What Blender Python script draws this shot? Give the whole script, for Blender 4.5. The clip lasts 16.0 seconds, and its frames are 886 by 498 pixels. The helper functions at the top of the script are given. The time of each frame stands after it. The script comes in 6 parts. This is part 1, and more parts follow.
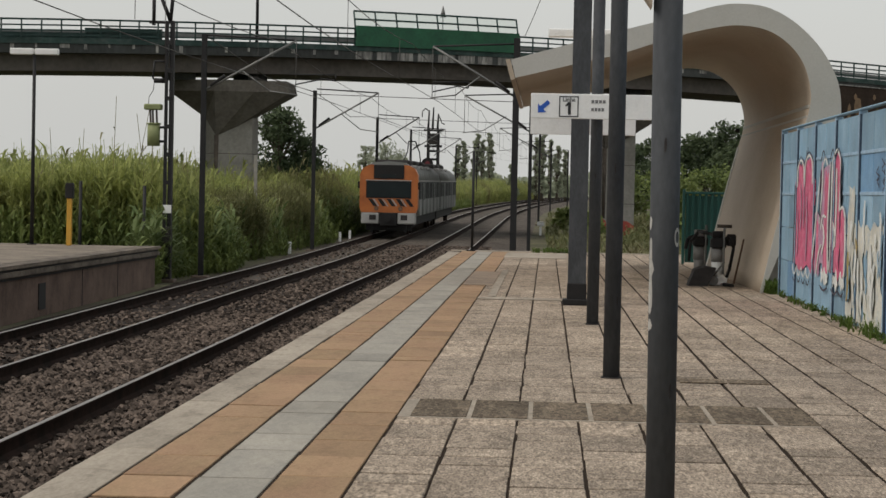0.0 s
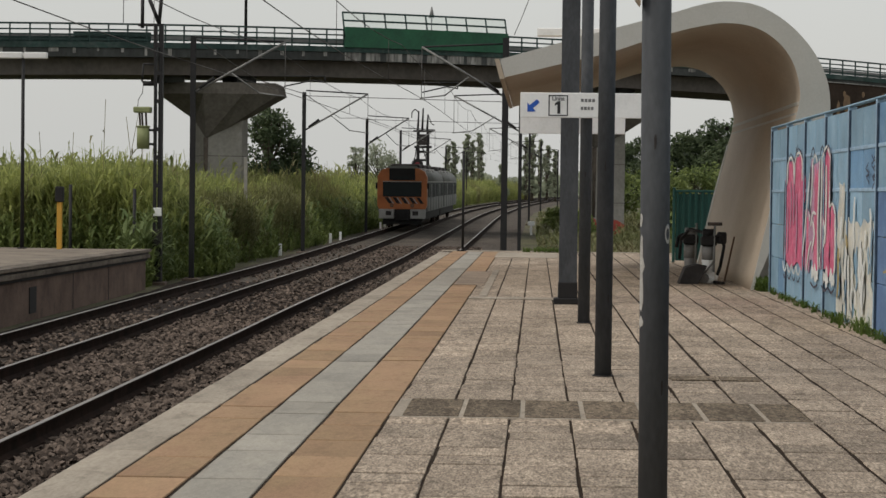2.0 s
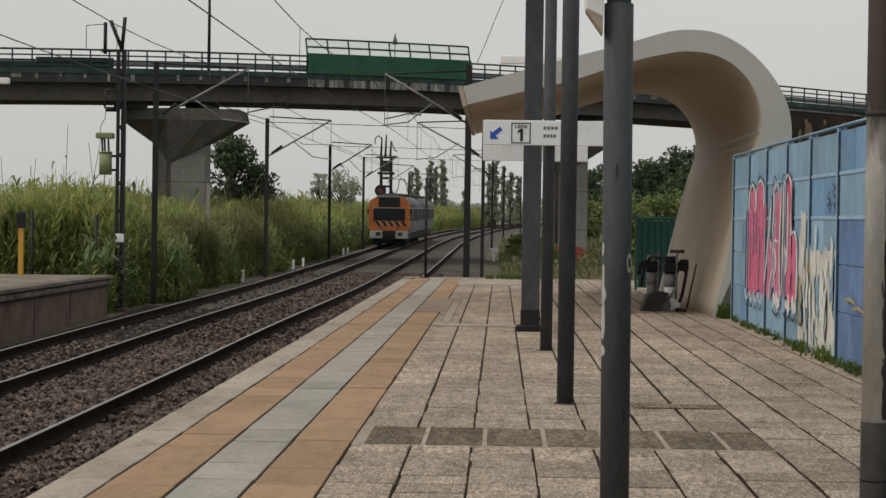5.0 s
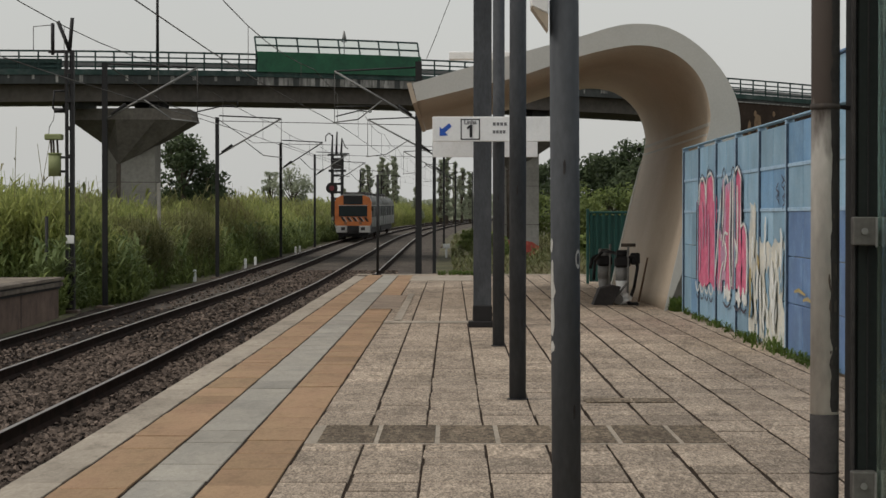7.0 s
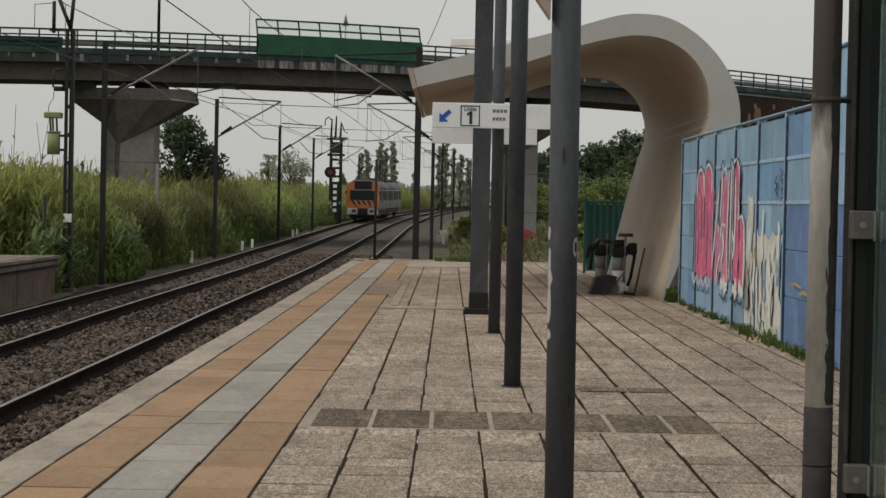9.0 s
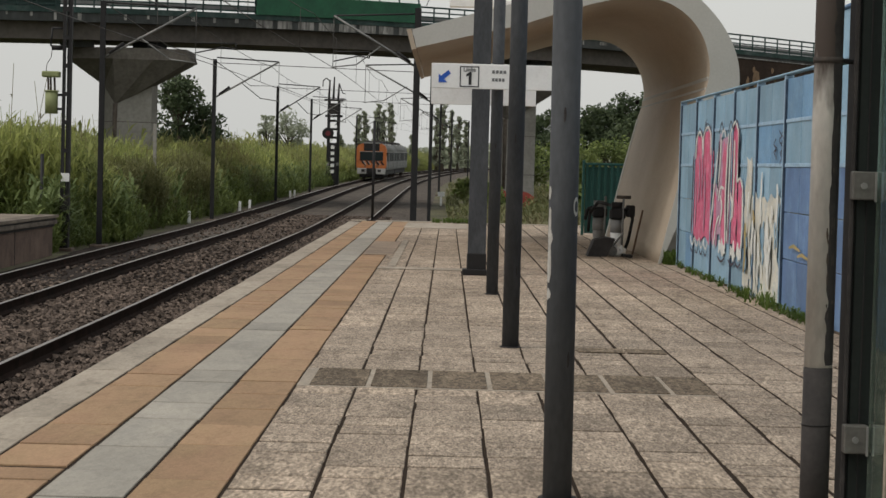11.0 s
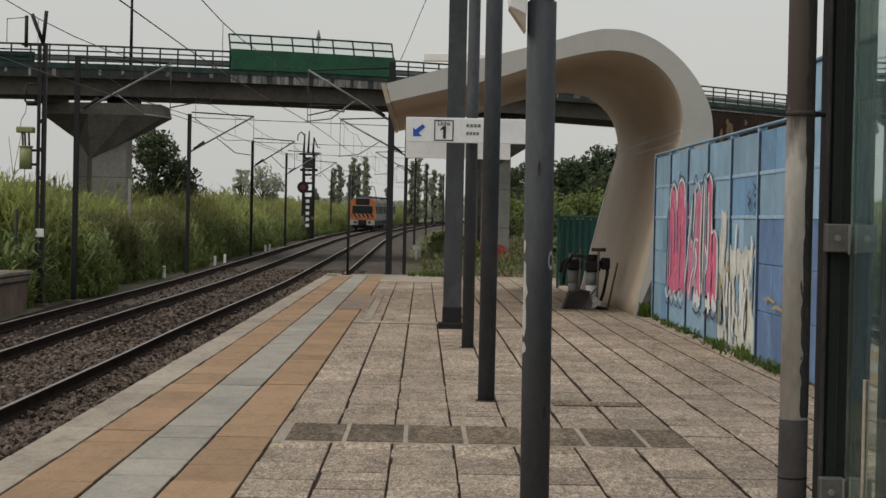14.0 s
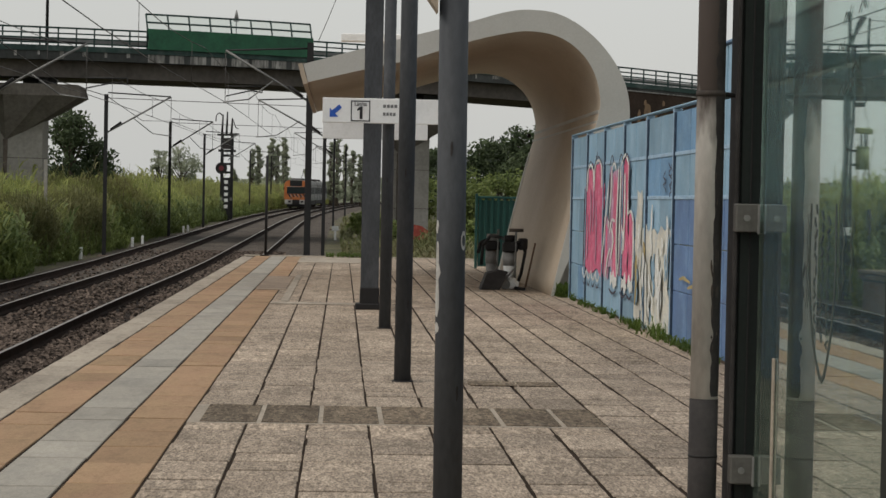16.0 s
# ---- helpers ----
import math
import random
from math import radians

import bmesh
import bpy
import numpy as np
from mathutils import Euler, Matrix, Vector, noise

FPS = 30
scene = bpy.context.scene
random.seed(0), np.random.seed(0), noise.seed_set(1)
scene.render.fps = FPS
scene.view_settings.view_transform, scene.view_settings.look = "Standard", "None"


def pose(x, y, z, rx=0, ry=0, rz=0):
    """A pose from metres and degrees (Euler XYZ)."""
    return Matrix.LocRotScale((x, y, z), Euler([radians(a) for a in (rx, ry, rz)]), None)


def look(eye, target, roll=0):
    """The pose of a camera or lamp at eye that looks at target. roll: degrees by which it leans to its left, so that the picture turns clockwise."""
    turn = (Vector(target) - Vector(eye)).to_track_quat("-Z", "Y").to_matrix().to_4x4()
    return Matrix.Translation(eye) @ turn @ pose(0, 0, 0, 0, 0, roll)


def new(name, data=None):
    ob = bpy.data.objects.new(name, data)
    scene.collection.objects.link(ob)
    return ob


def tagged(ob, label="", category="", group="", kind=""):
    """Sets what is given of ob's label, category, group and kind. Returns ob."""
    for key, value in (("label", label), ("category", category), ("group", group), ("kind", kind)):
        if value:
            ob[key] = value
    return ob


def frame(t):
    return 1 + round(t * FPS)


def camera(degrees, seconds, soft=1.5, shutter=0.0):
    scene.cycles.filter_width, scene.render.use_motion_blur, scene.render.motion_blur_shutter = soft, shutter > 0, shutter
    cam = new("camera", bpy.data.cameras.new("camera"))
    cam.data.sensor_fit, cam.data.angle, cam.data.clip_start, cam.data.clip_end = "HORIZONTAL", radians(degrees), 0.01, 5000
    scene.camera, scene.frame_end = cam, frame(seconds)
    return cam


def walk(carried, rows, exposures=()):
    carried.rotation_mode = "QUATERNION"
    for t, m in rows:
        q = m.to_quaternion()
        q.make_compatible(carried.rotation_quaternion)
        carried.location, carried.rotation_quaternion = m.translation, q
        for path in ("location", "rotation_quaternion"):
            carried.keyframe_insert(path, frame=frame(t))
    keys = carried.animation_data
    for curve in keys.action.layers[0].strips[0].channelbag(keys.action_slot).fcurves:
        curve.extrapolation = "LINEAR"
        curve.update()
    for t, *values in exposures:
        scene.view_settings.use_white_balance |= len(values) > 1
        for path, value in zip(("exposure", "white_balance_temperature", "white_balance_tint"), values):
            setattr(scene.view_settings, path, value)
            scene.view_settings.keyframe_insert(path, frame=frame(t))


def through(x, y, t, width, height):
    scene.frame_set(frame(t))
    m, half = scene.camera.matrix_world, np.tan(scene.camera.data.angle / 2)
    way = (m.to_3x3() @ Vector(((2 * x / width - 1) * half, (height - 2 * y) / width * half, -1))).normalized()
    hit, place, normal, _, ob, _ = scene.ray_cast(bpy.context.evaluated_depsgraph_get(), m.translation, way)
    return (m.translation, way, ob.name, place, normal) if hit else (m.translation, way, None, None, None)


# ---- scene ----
# ---------------------------------------------------------------- camera
cam = camera(23.927, 16.0, soft=1.5)
EYE = 1.65


def aim(x, y, z, yaw, pitch, roll):
    """A camera pose: yaw to the left of +y, pitch up, roll as in look(), in degrees."""
    e = Vector((x, y, z))
    a, b = radians(yaw), radians(pitch)
    return look(e, e + Vector((-math.sin(a) * math.cos(b), math.cos(a) * math.cos(b), math.sin(b))) * 10, roll)


PATH = [
    (0.0, aim(-0.015, 0.010, 1.644, 2.817, -1.540, 1.201)),
    (0.5, aim(-0.015, 0.010, 1.637, 2.890, -1.764, 1.356)),
    (1.0, aim(-0.016, 0.010, 1.640, 2.816, -1.448, 1.108)),
    (1.5, aim(-0.014, 0.010, 1.638, 3.048, -1.386, 0.937)),
    (2.0, aim(-0.015, 0.010, 1.634, 2.562, -1.516, 0.708)),
    (2.5, aim(-0.011, 0.010, 1.637, 2.347, -1.743, 0.371)),
    (3.0, aim(-0.011, 0.010, 1.638, 2.201, -1.803, 0.909)),
    (3.5, aim(-0.011, 0.010, 1.642, 1.803, -1.283, 1.294)),
    (4.0, aim(-0.010, 0.010, 1.646, 1.852, -1.041, 0.893)),
    (4.2, aim(-0.016, 0.010, 1.639, 1.796, -0.867, 1.092)),
    (6.3, aim(0.004, 0.010, 1.658, 1.060, -0.692, 0.313)),
    (6.5, aim(0.005, 0.010, 1.654, 0.799, -0.592, 0.742)),
    (7.0, aim(0.008, 0.010, 1.656, 0.257, -0.878, 0.020)),
    (7.5, aim(0.004, 0.010, 1.658, 0.251, -0.750, 0.682)),
    (8.0, aim(-0.000, 0.010, 1.656, 0.318, -0.689, 1.161)),
    (8.5, aim(0.003, 0.010, 1.652, 0.313, -1.011, 1.259)),
    (9.0, aim(0.005, 0.010, 1.651, 0.172, -1.249, 1.198)),
    (9.5, aim(0.003, 0.010, 1.647, 0.004, -1.496, 1.396)),
    (10.0, aim(0.001, 0.010, 1.638, -0.100, -2.039, 1.524)),
    (10.2, aim(-0.005, 0.010, 1.635, -0.188, -2.288, 1.563)),
    (12.3, aim(-0.013, 0.010, 1.636, 0.598, -2.216, 1.449)),
    (12.5, aim(-0.010, 0.010, 1.637, 0.211, -1.854, 1.677)),
    (13.0, aim(-0.021, 0.010, 1.640, 0.071, -0.895, 1.965)),
    (13.5, aim(-0.020, 0.010, 1.637, 0.387, -0.648, 1.646)),
    (14.0, aim(-0.008, 0.010, 1.641, -0.570, -0.815, 1.220)),
    (14.5, aim(-0.007, 0.010, 1.642, -1.283, -0.887, 0.713)),
    (15.0, aim(0.002, 0.010, 1.643, -1.718, -0.967, 0.633)),
    (15.5, aim(0.011, 0.010, 1.637, -1.991, -1.077, 0.632)),
    (16.0, aim(0.025, 0.010, 1.639, -2.786, -1.293, 1.168)),
]
walk(cam, PATH, [(0.0, 0.12), (4.2, 0.10), (6.3, -0.02), (7.0, 0.02), (8.0, -0.07), (9.5, 0.05), (10.2, 0.17), (12.5, 0.12), (13.0, 0.02), (13.5, -0.05), (14.0, 0.02), (15.5, -0.01), (16.0, 0.09)])


# ---------------------------------------------------------------- light
world = bpy.data.worlds.new("overcast")
scene.world = world
world.use_nodes = True
wn, wl = world.node_tree.nodes, world.node_tree.links
wn.clear()
sky = wn.new("ShaderNodeTexSky")
sky.sky_type = "NISHITA"
sky.sun_disc = False
sky.sun_elevation, sky.sun_rotation = radians(52), radians(-110)
sky.dust_density, sky.air_density = 6.0, 1.2
bg_sky = wn.new("ShaderNodeBackground")
bg_sky.inputs["Strength"].default_value = 0.03
cloud_noise = wn.new("ShaderNodeTexNoise")
cloud_noise.inputs["Scale"].default_value = 1.3
cloud_noise.inputs["Detail"].default_value = 3
cloud_ramp = wn.new("ShaderNodeValToRGB")
cloud_ramp.color_ramp.elements[0].position, cloud_ramp.color_ramp.elements[1].position = 0.3, 0.75
cloud_ramp.color_ramp.elements[0].color = (0.485, 0.49, 0.475, 1)
cloud_ramp.color_ramp.elements[1].color = (0.545, 0.545, 0.525, 1)
wl.new(cloud_noise.outputs["Fac"], cloud_ramp.inputs["Fac"])
bg_cloud = wn.new("ShaderNodeBackground")
bg_cloud.inputs["Strength"].default_value = 1.0
wl.new(cloud_ramp.outputs["Color"], bg_cloud.inputs["Color"])
add = wn.new("ShaderNodeAddShader")
wout = wn.new("ShaderNodeOutputWorld")
wl.new(sky.outputs["Color"], bg_sky.inputs["Color"])
wl.new(bg_sky.outputs[0], add.inputs[0])
wl.new(bg_cloud.outputs[0], add.inputs[1])
wl.new(add.outputs[0], wout.inputs["Surface"])

sun_data = bpy.data.lights.new("sun", "SUN")
sun_data.energy, sun_data.angle, sun_data.color = 0.9, radians(16), (1.0, 0.96, 0.915)
sun = new("sun", sun_data)
sun.matrix_world = look((-30, 12, 42), (0, 25, 0))


# ---------------------------------------------------------------- materials
def mat(name, base, rough=0.8, metal=0.0, var=0.18, scale=2.0, fine=45.0, fine_var=0.12, bump=0.25, bump_m=0.004,
        rand=0.0, second=None, amount=0.5, edge=0.12, spec=0.4, stretch=(1, 1, 1), island=False, speck=0.0, dirt=0.0):
    """A worn surface: base colour, broad and fine variation, an optional second colour in patches, fine relief."""
    m = bpy.data.materials.new(name)
    m.use_nodes = True
    n, l = m.node_tree.nodes, m.node_tree.links
    b = n["Principled BSDF"]
    b.inputs["Roughness"].default_value, b.inputs["Metallic"].default_value = rough, metal
    b.inputs["Specular IOR Level"].default_value = spec
    tc = n.new("ShaderNodeTexCoord")
    mp = n.new("ShaderNodeMapping")
    mp.inputs["Scale"].default_value = stretch
    info = n.new("ShaderNodeObjectInfo")
    off = n.new("ShaderNodeVectorMath")
    off.operation = "MULTIPLY_ADD"
    off.inputs[1].default_value = (37, 53, 29)
    l.new(info.outputs["Random"], off.inputs[0])
    l.new(tc.outputs["Object"], off.inputs[2])
    l.new(off.outputs[0], mp.inputs["Vector"])
    coarse, grain = n.new("ShaderNodeTexNoise"), n.new("ShaderNodeTexNoise")
    coarse.inputs["Scale"].default_value, coarse.inputs["Detail"].default_value = scale, 5
    grain.inputs["Scale"].default_value, grain.inputs["Detail"].default_value = fine, 4
    for t in (coarse, grain):
        l.new(mp.outputs[0], t.inputs["Vector"])

    def span(src, low, high):
        r = n.new("ShaderNodeMapRange")
        r.inputs["From Min"].default_value, r.inputs["From Max"].default_value = 0.3, 0.7
        r.inputs["To Min"].default_value, r.inputs["To Max"].default_value = low, high
        l.new(src, r.inputs["Value"])
        return r.outputs[0]

    def times(a, c):
        x = n.new("ShaderNodeMath")
        x.operation = "MULTIPLY"
        l.new(a, x.inputs[0])
        l.new(c, x.inputs[1])
        return x.outputs[0]

    value = times(span(coarse.outputs["Fac"], 1 - var, 1 + var), span(grain.outputs["Fac"], 1 - fine_var, 1 + fine_var))
    if rand:
        r = n.new("ShaderNodeMapRange")
        r.inputs["To Min"].default_value, r.inputs["To Max"].default_value = 1 - rand, 1 + rand
        if island:
            geo = n.new("ShaderNodeNewGeometry")
            l.new(geo.outputs["Random Per Island"], r.inputs["Value"])
        else:
            l.new(info.outputs["Random"], r.inputs["Value"])
        value = times(value, r.outputs[0])
    colour = n.new("ShaderNodeRGB")
    colour.outputs[0].default_value = (*base, 1)
    src = colour.outputs[0]
    if second:
        patch = n.new("ShaderNodeTexNoise")
        patch.inputs["Scale"].default_value, patch.inputs["Detail"].default_value = scale * 2.3, 8
        patch.inputs["Roughness"].default_value = 0.65
        l.new(mp.outputs[0], patch.inputs["Vector"])
        r = n.new("ShaderNodeMapRange")
        r.inputs["From Min"].default_value, r.inputs["From Max"].default_value = 1 - amount - edge, 1 - amount + edge
        l.new(patch.outputs["Fac"], r.inputs["Value"])
        mix = n.new("ShaderNodeMix")
        mix.data_type = "RGBA"
        l.new(r.outputs[0], mix.inputs["Factor"])
        l.new(src, mix.inputs["A"])
        mix.inputs["B"].default_value = (*second, 1)
        src = mix.outputs["Result"]
    if speck:
        # chips of aggregate, dark and pale; the pavers stretch them to fit the camera's view
        chips = n.new("ShaderNodeTexVoronoi")
        chips.inputs["Scale"].default_value = 44
        l.new(mp.outputs[0], chips.inputs["Vector"])
        split = n.new("ShaderNodeSeparateColor")
        l.new(chips.outputs["Color"], split.inputs[0])
        r = n.new("ShaderNodeMapRange")
        r.inputs["To Min"].default_value, r.inputs["To Max"].default_value = 1 - speck, 1 + speck
        l.new(split.outputs[0], r.inputs["Value"])
        value = times(value, r.outputs[0])
    if dirt:
        # irregular dark blotches trodden into the surface
        blot = n.new("ShaderNodeTexNoise")
        blot.inputs["Scale"].default_value, blot.inputs["Detail"].default_value = 7.0, 8
        blot.inputs["Roughness"].default_value = 0.72
        l.new(mp.outputs[0], blot.inputs["Vector"])
        r = n.new("ShaderNodeMapRange")
        r.inputs["From Min"].default_value, r.inputs["From Max"].default_value = 0.36, 0.5
        r.inputs["To Min"].default_value, r.inputs["To Max"].default_value = 1 - dirt, 1.0
        l.new(blot.outputs["Fac"], r.inputs["Value"])
        value = times(value, r.outputs[0])
    scale_node = n.new("ShaderNodeVectorMath")
    scale_node.operation = "SCALE"
    l.new(src, scale_node.inputs[0])
    l.new(value, scale_node.inputs["Scale"])
    l.new(scale_node.outputs[0], b.inputs["Base Color"])
    if bump:
        bp = n.new("ShaderNodeBump")
        bp.inputs["Strength"].default_value, bp.inputs["Distance"].default_value = bump, bump_m
        l.new(grain.outputs["Fac"], bp.inputs["Height"])
        l.new(bp.outputs[0], b.inputs["Normal"])
    return m


def leaf_mat(name, dark, light, through=0.25, dry=None):
    """Foliage: each leaf its own tone, some light passing through."""
    m = bpy.data.materials.new(name)
    m.use_nodes = True
    n, l = m.node_tree.nodes, m.node_tree.links
    b = n["Principled BSDF"]
    b.inputs["Roughness"].default_value = 0.6
    b.inputs["Specular IOR Level"].default_value = 0.25
    geo = n.new("ShaderNodeNewGeometry")
    tc = n.new("ShaderNodeTexCoord")
    big = n.new("ShaderNodeTexNoise")
    big.inputs["Scale"].default_value = 0.35
    big.inputs["Detail"].default_value = 4
    l.new(tc.outputs["Object"], big.inputs["Vector"])
    s = n.new("ShaderNodeMath")
    s.operation = "MULTIPLY_ADD"
    s.inputs[1].default_value = 0.55
    l.new(geo.outputs["Random Per Island"], s.inputs[0])
    sp = n.new("ShaderNodeMapRange")
    sp.inputs["From Min"].default_value, sp.inputs["From Max"].default_value = 0.3, 0.7
    sp.inputs["To Max"].default_value = 0.5
    l.new(big.outputs["Fac"], sp.inputs["Value"])
    l.new(sp.outputs[0], s.inputs[2])
    ramp = n.new("ShaderNodeValToRGB")
    ramp.color_ramp.elements[0].color, ramp.color_ramp.elements[1].color = (*dark, 1), (*light, 1)
    l.new(s.outputs[0], ramp.inputs["Fac"])
    l.new(ramp.outputs[0], b.inputs["Base Color"])
    tint = ramp.outputs[0]
    if dry:
        wide = n.new("ShaderNodeTexNoise")
        wide.inputs["Scale"].default_value, wide.inputs["Detail"].default_value = 0.11, 5
        l.new(tc.outputs["Object"], wide.inputs["Vector"])
        r = n.new("ShaderNodeMapRange")
        r.inputs["From Min"].default_value, r.inputs["From Max"].default_value, r.inputs["To Max"].default_value = 0.48, 0.66, 0.7
        l.new(wide.outputs["Fac"], r.inputs["Value"])
        mix = n.new("ShaderNodeMix")
        mix.data_type = "RGBA"
        l.new(r.outputs[0], mix.inputs["Factor"])
        l.new(tint, mix.inputs["A"])
        mix.inputs["B"].default_value = (*dry, 1)
        tint = mix.outputs["Result"]
        l.new(tint, b.inputs["Base Color"])
    tr = n.new("ShaderNodeBsdfTranslucent")
    l.new(tint, tr.inputs["Color"])
    mx = n.new("ShaderNodeMixShader")
    mx.inputs[0].default_value = through
    l.new(b.outputs[0], mx.inputs[1])
    l.new(tr.outputs[0], mx.inputs[2])
    l.new(mx.outputs[0], n["Material Output"].inputs["Surface"])
    return m


def glass_mat(name, tint, mirror, dust=0.0):
    """A pane: clear, with a share of mirror reflection."""
    m = bpy.data.materials.new(name)
    m.use_nodes = True
    n, l = m.node_tree.nodes, m.node_tree.links
    gl, tr, mx = n.new("ShaderNodeBsdfGlossy"), n.new("ShaderNodeBsdfTransparent"), n.new("ShaderNodeMixShader")
    gl.inputs["Color"].default_value, gl.inputs["Roughness"].default_value = (*tint, 1), 0.015
    tr.inputs["Color"].default_value = (*tint, 1)
    mx.inputs[0].default_value = mirror
    tc, ns, bp = n.new("ShaderNodeTexCoord"), n.new("ShaderNodeTexNoise"), n.new("ShaderNodeBump")
    ns.inputs["Scale"].default_value = 1.5
    bp.inputs["Strength"].default_value, bp.inputs["Distance"].default_value = 0.05, 0.01
    l.new(tc.outputs["Object"], ns.inputs["Vector"])
    l.new(ns.outputs["Fac"], bp.inputs["Height"])
    l.new(bp.outputs[0], gl.inputs["Normal"])
    l.new(tr.outputs[0], mx.inputs[1])
    l.new(gl.outputs[0], mx.inputs[2])
    if dust:
        # a film of dust on the pane
        df, film = n.new("ShaderNodeBsdfDiffuse"), n.new("ShaderNodeMixShader")
        df.inputs["Color"].default_value = (0.42, 0.47, 0.44, 1)
        grime = n.new("ShaderNodeTexNoise")
        grime.inputs["Scale"].default_value, grime.inputs["Detail"].default_value = 3.0, 6
        r = n.new("ShaderNodeMapRange")
        r.inputs["From Min"].default_value, r.inputs["From Max"].default_value = 0.3, 0.7
        r.inputs["To Min"].default_value, r.inputs["To Max"].default_value = dust * 0.4, dust * 1.6
        l.new(tc.outputs["Object"], grime.inputs["Vector"])
        l.new(grime.outputs["Fac"], r.inputs["Value"])
        l.new(r.outputs[0], film.inputs[0])
        l.new(mx.outputs[0], film.inputs[1])
        l.new(df.outputs[0], film.inputs[2])
        l.new(film.outputs[0], n["Material Output"].inputs["Surface"])
    else:
        l.new(mx.outputs[0], n["Material Output"].inputs["Surface"])
    return m


# stretch lengthens the pavers' speckle along y to fit the camera's low view
M_TILE = mat("pale_concrete_paver", (0.352, 0.286, 0.220), 0.95, spec=0.15, var=0.18, scale=1.1, fine=75, fine_var=0.5, bump=0.8, rand=0.13,
             second=(0.275, 0.221, 0.170), amount=0.42, edge=0.2, speck=0.24, dirt=0.26, stretch=(1, 0.25, 1))
M_TILE_FAR = mat("pale_concrete_paving", (0.37, 0.298, 0.228), 0.95, spec=0.15, var=0.2, scale=0.8, fine=50, fine_var=0.42, bump=0.6, rand=0.13,
                 second=(0.25, 0.20, 0.148), amount=0.40, edge=0.2, speck=0.3, dirt=0.3, stretch=(1, 0.25, 1), island=True)
M_ORANGE = mat("ochre_tactile_paver", (0.328, 0.203, 0.124), 0.9, spec=0.2, var=0.16, scale=0.9, fine=90, fine_var=0.08, rand=0.09,
               second=(0.335, 0.238, 0.132), amount=0.42, edge=0.25, speck=0.06, dirt=0.15, stretch=(1, 0.3, 1))
M_GREY = mat("grey_paver", (0.34, 0.312, 0.262), 0.9, spec=0.25, var=0.1, scale=0.9, fine=90, fine_var=0.06, rand=0.07,
             second=(0.24, 0.228, 0.20), amount=0.38, edge=0.25, speck=0.06, dirt=0.12, stretch=(1, 0.3, 1))
M_COPING = mat("platform_edge_concrete", (0.36, 0.312, 0.25), 0.95, spec=0.15, var=0.14, scale=1.0, fine=80, fine_var=0.08, rand=0.08,
               second=(0.25, 0.212, 0.168), amount=0.36, edge=0.2, speck=0.08, dirt=0.25, stretch=(1, 0.3, 1))
M_JOINT = mat("joint_sand", (0.036, 0.026, 0.019), 0.95, spec=0.05, var=0.2, scale=3, fine=60)
M_PATCH = mat("dark_patch_asphalt", (0.15, 0.116, 0.082), 0.95, spec=0.15, var=0.22, scale=4, fine=80, fine_var=0.35, bump=0.7, rand=0.15,
              second=(0.21, 0.168, 0.12), amount=0.42, speck=0.4, dirt=0.3, stretch=(1, 0.25, 1))
M_WALLBASE = mat("platform_side_concrete", (0.15, 0.112, 0.088), 0.9, var=0.25, scale=1.2, fine=30, second=(0.095, 0.07, 0.055), amount=0.45)
M_FARWALL = mat("brown_render", (0.165, 0.118, 0.095), 0.95, spec=0.15, var=0.22, scale=0.9, fine=20, second=(0.115, 0.083, 0.068), amount=0.45)
M_EDGEBEAM = mat("stained_edge_beam", (0.17, 0.145, 0.118), 0.95, spec=0.15, var=0.25, scale=1.5, fine=20, second=(0.08, 0.066, 0.055), amount=0.46, stretch=(1, 0.4, 1))
M_FARTOP = mat("worn_far_platform_slabs", (0.235, 0.198, 0.158), 0.95, spec=0.15, var=0.2, scale=0.8, fine=25, second=(0.165, 0.138, 0.11), amount=0.44, dirt=0.25)
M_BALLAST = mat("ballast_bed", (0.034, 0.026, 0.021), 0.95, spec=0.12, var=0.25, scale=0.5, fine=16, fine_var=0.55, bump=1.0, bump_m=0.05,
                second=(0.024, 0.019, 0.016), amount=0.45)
# paler bed for the line beyond the platform end
M_BALLASTFAR = mat("pale_ballast_bed", (0.098, 0.083, 0.069), 0.95, spec=0.12, var=0.22, scale=0.5, fine=9, fine_var=0.5, bump=1.0, bump_m=0.05,
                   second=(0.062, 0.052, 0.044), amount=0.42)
M_STONE = mat("ballast_stone", (0.110, 0.086, 0.070), 0.95, spec=0.12, var=0.3, scale=0.7, fine=30, rand=0.9, island=True)
M_RAIL = mat("rusty_rail_side", (0.026, 0.015, 0.011), 0.95, spec=0.08, var=0.25, scale=2, fine=30, second=(0.012, 0.008, 0.006), amount=0.5)
M_RAILTOP = mat("polished_rail_head", (0.30, 0.262, 0.235), 0.38, metal=0.9, var=0.15, scale=1.5, fine=30)
M_EARTH = mat("rough_grassy_earth", (0.085, 0.085, 0.038), 0.95, var=0.3, scale=0.25, fine=6, fine_var=0.35, bump=1.0, bump_m=0.06,
              second=(0.10, 0.08, 0.055), amount=0.46)
M_POLE = mat("dark_grey_painted_steel", (0.060, 0.064, 0.069), 0.68, spec=0.2, var=0.2, scale=2.0, fine=40, fine_var=0.12, bump=0.08, stretch=(1, 1, 0.35),
             second=(0.088, 0.092, 0.098), amount=0.38)
M_BARE = mat("chipped_bare_patch", (0.42, 0.41, 0.38), 0.7, var=0.2, scale=20, fine=90)
M_DKSTEEL = mat("weathered_mast_steel", (0.013, 0.0125, 0.013), 0.65, var=0.25, scale=1.5, fine=25, stretch=(1, 1, 0.3))
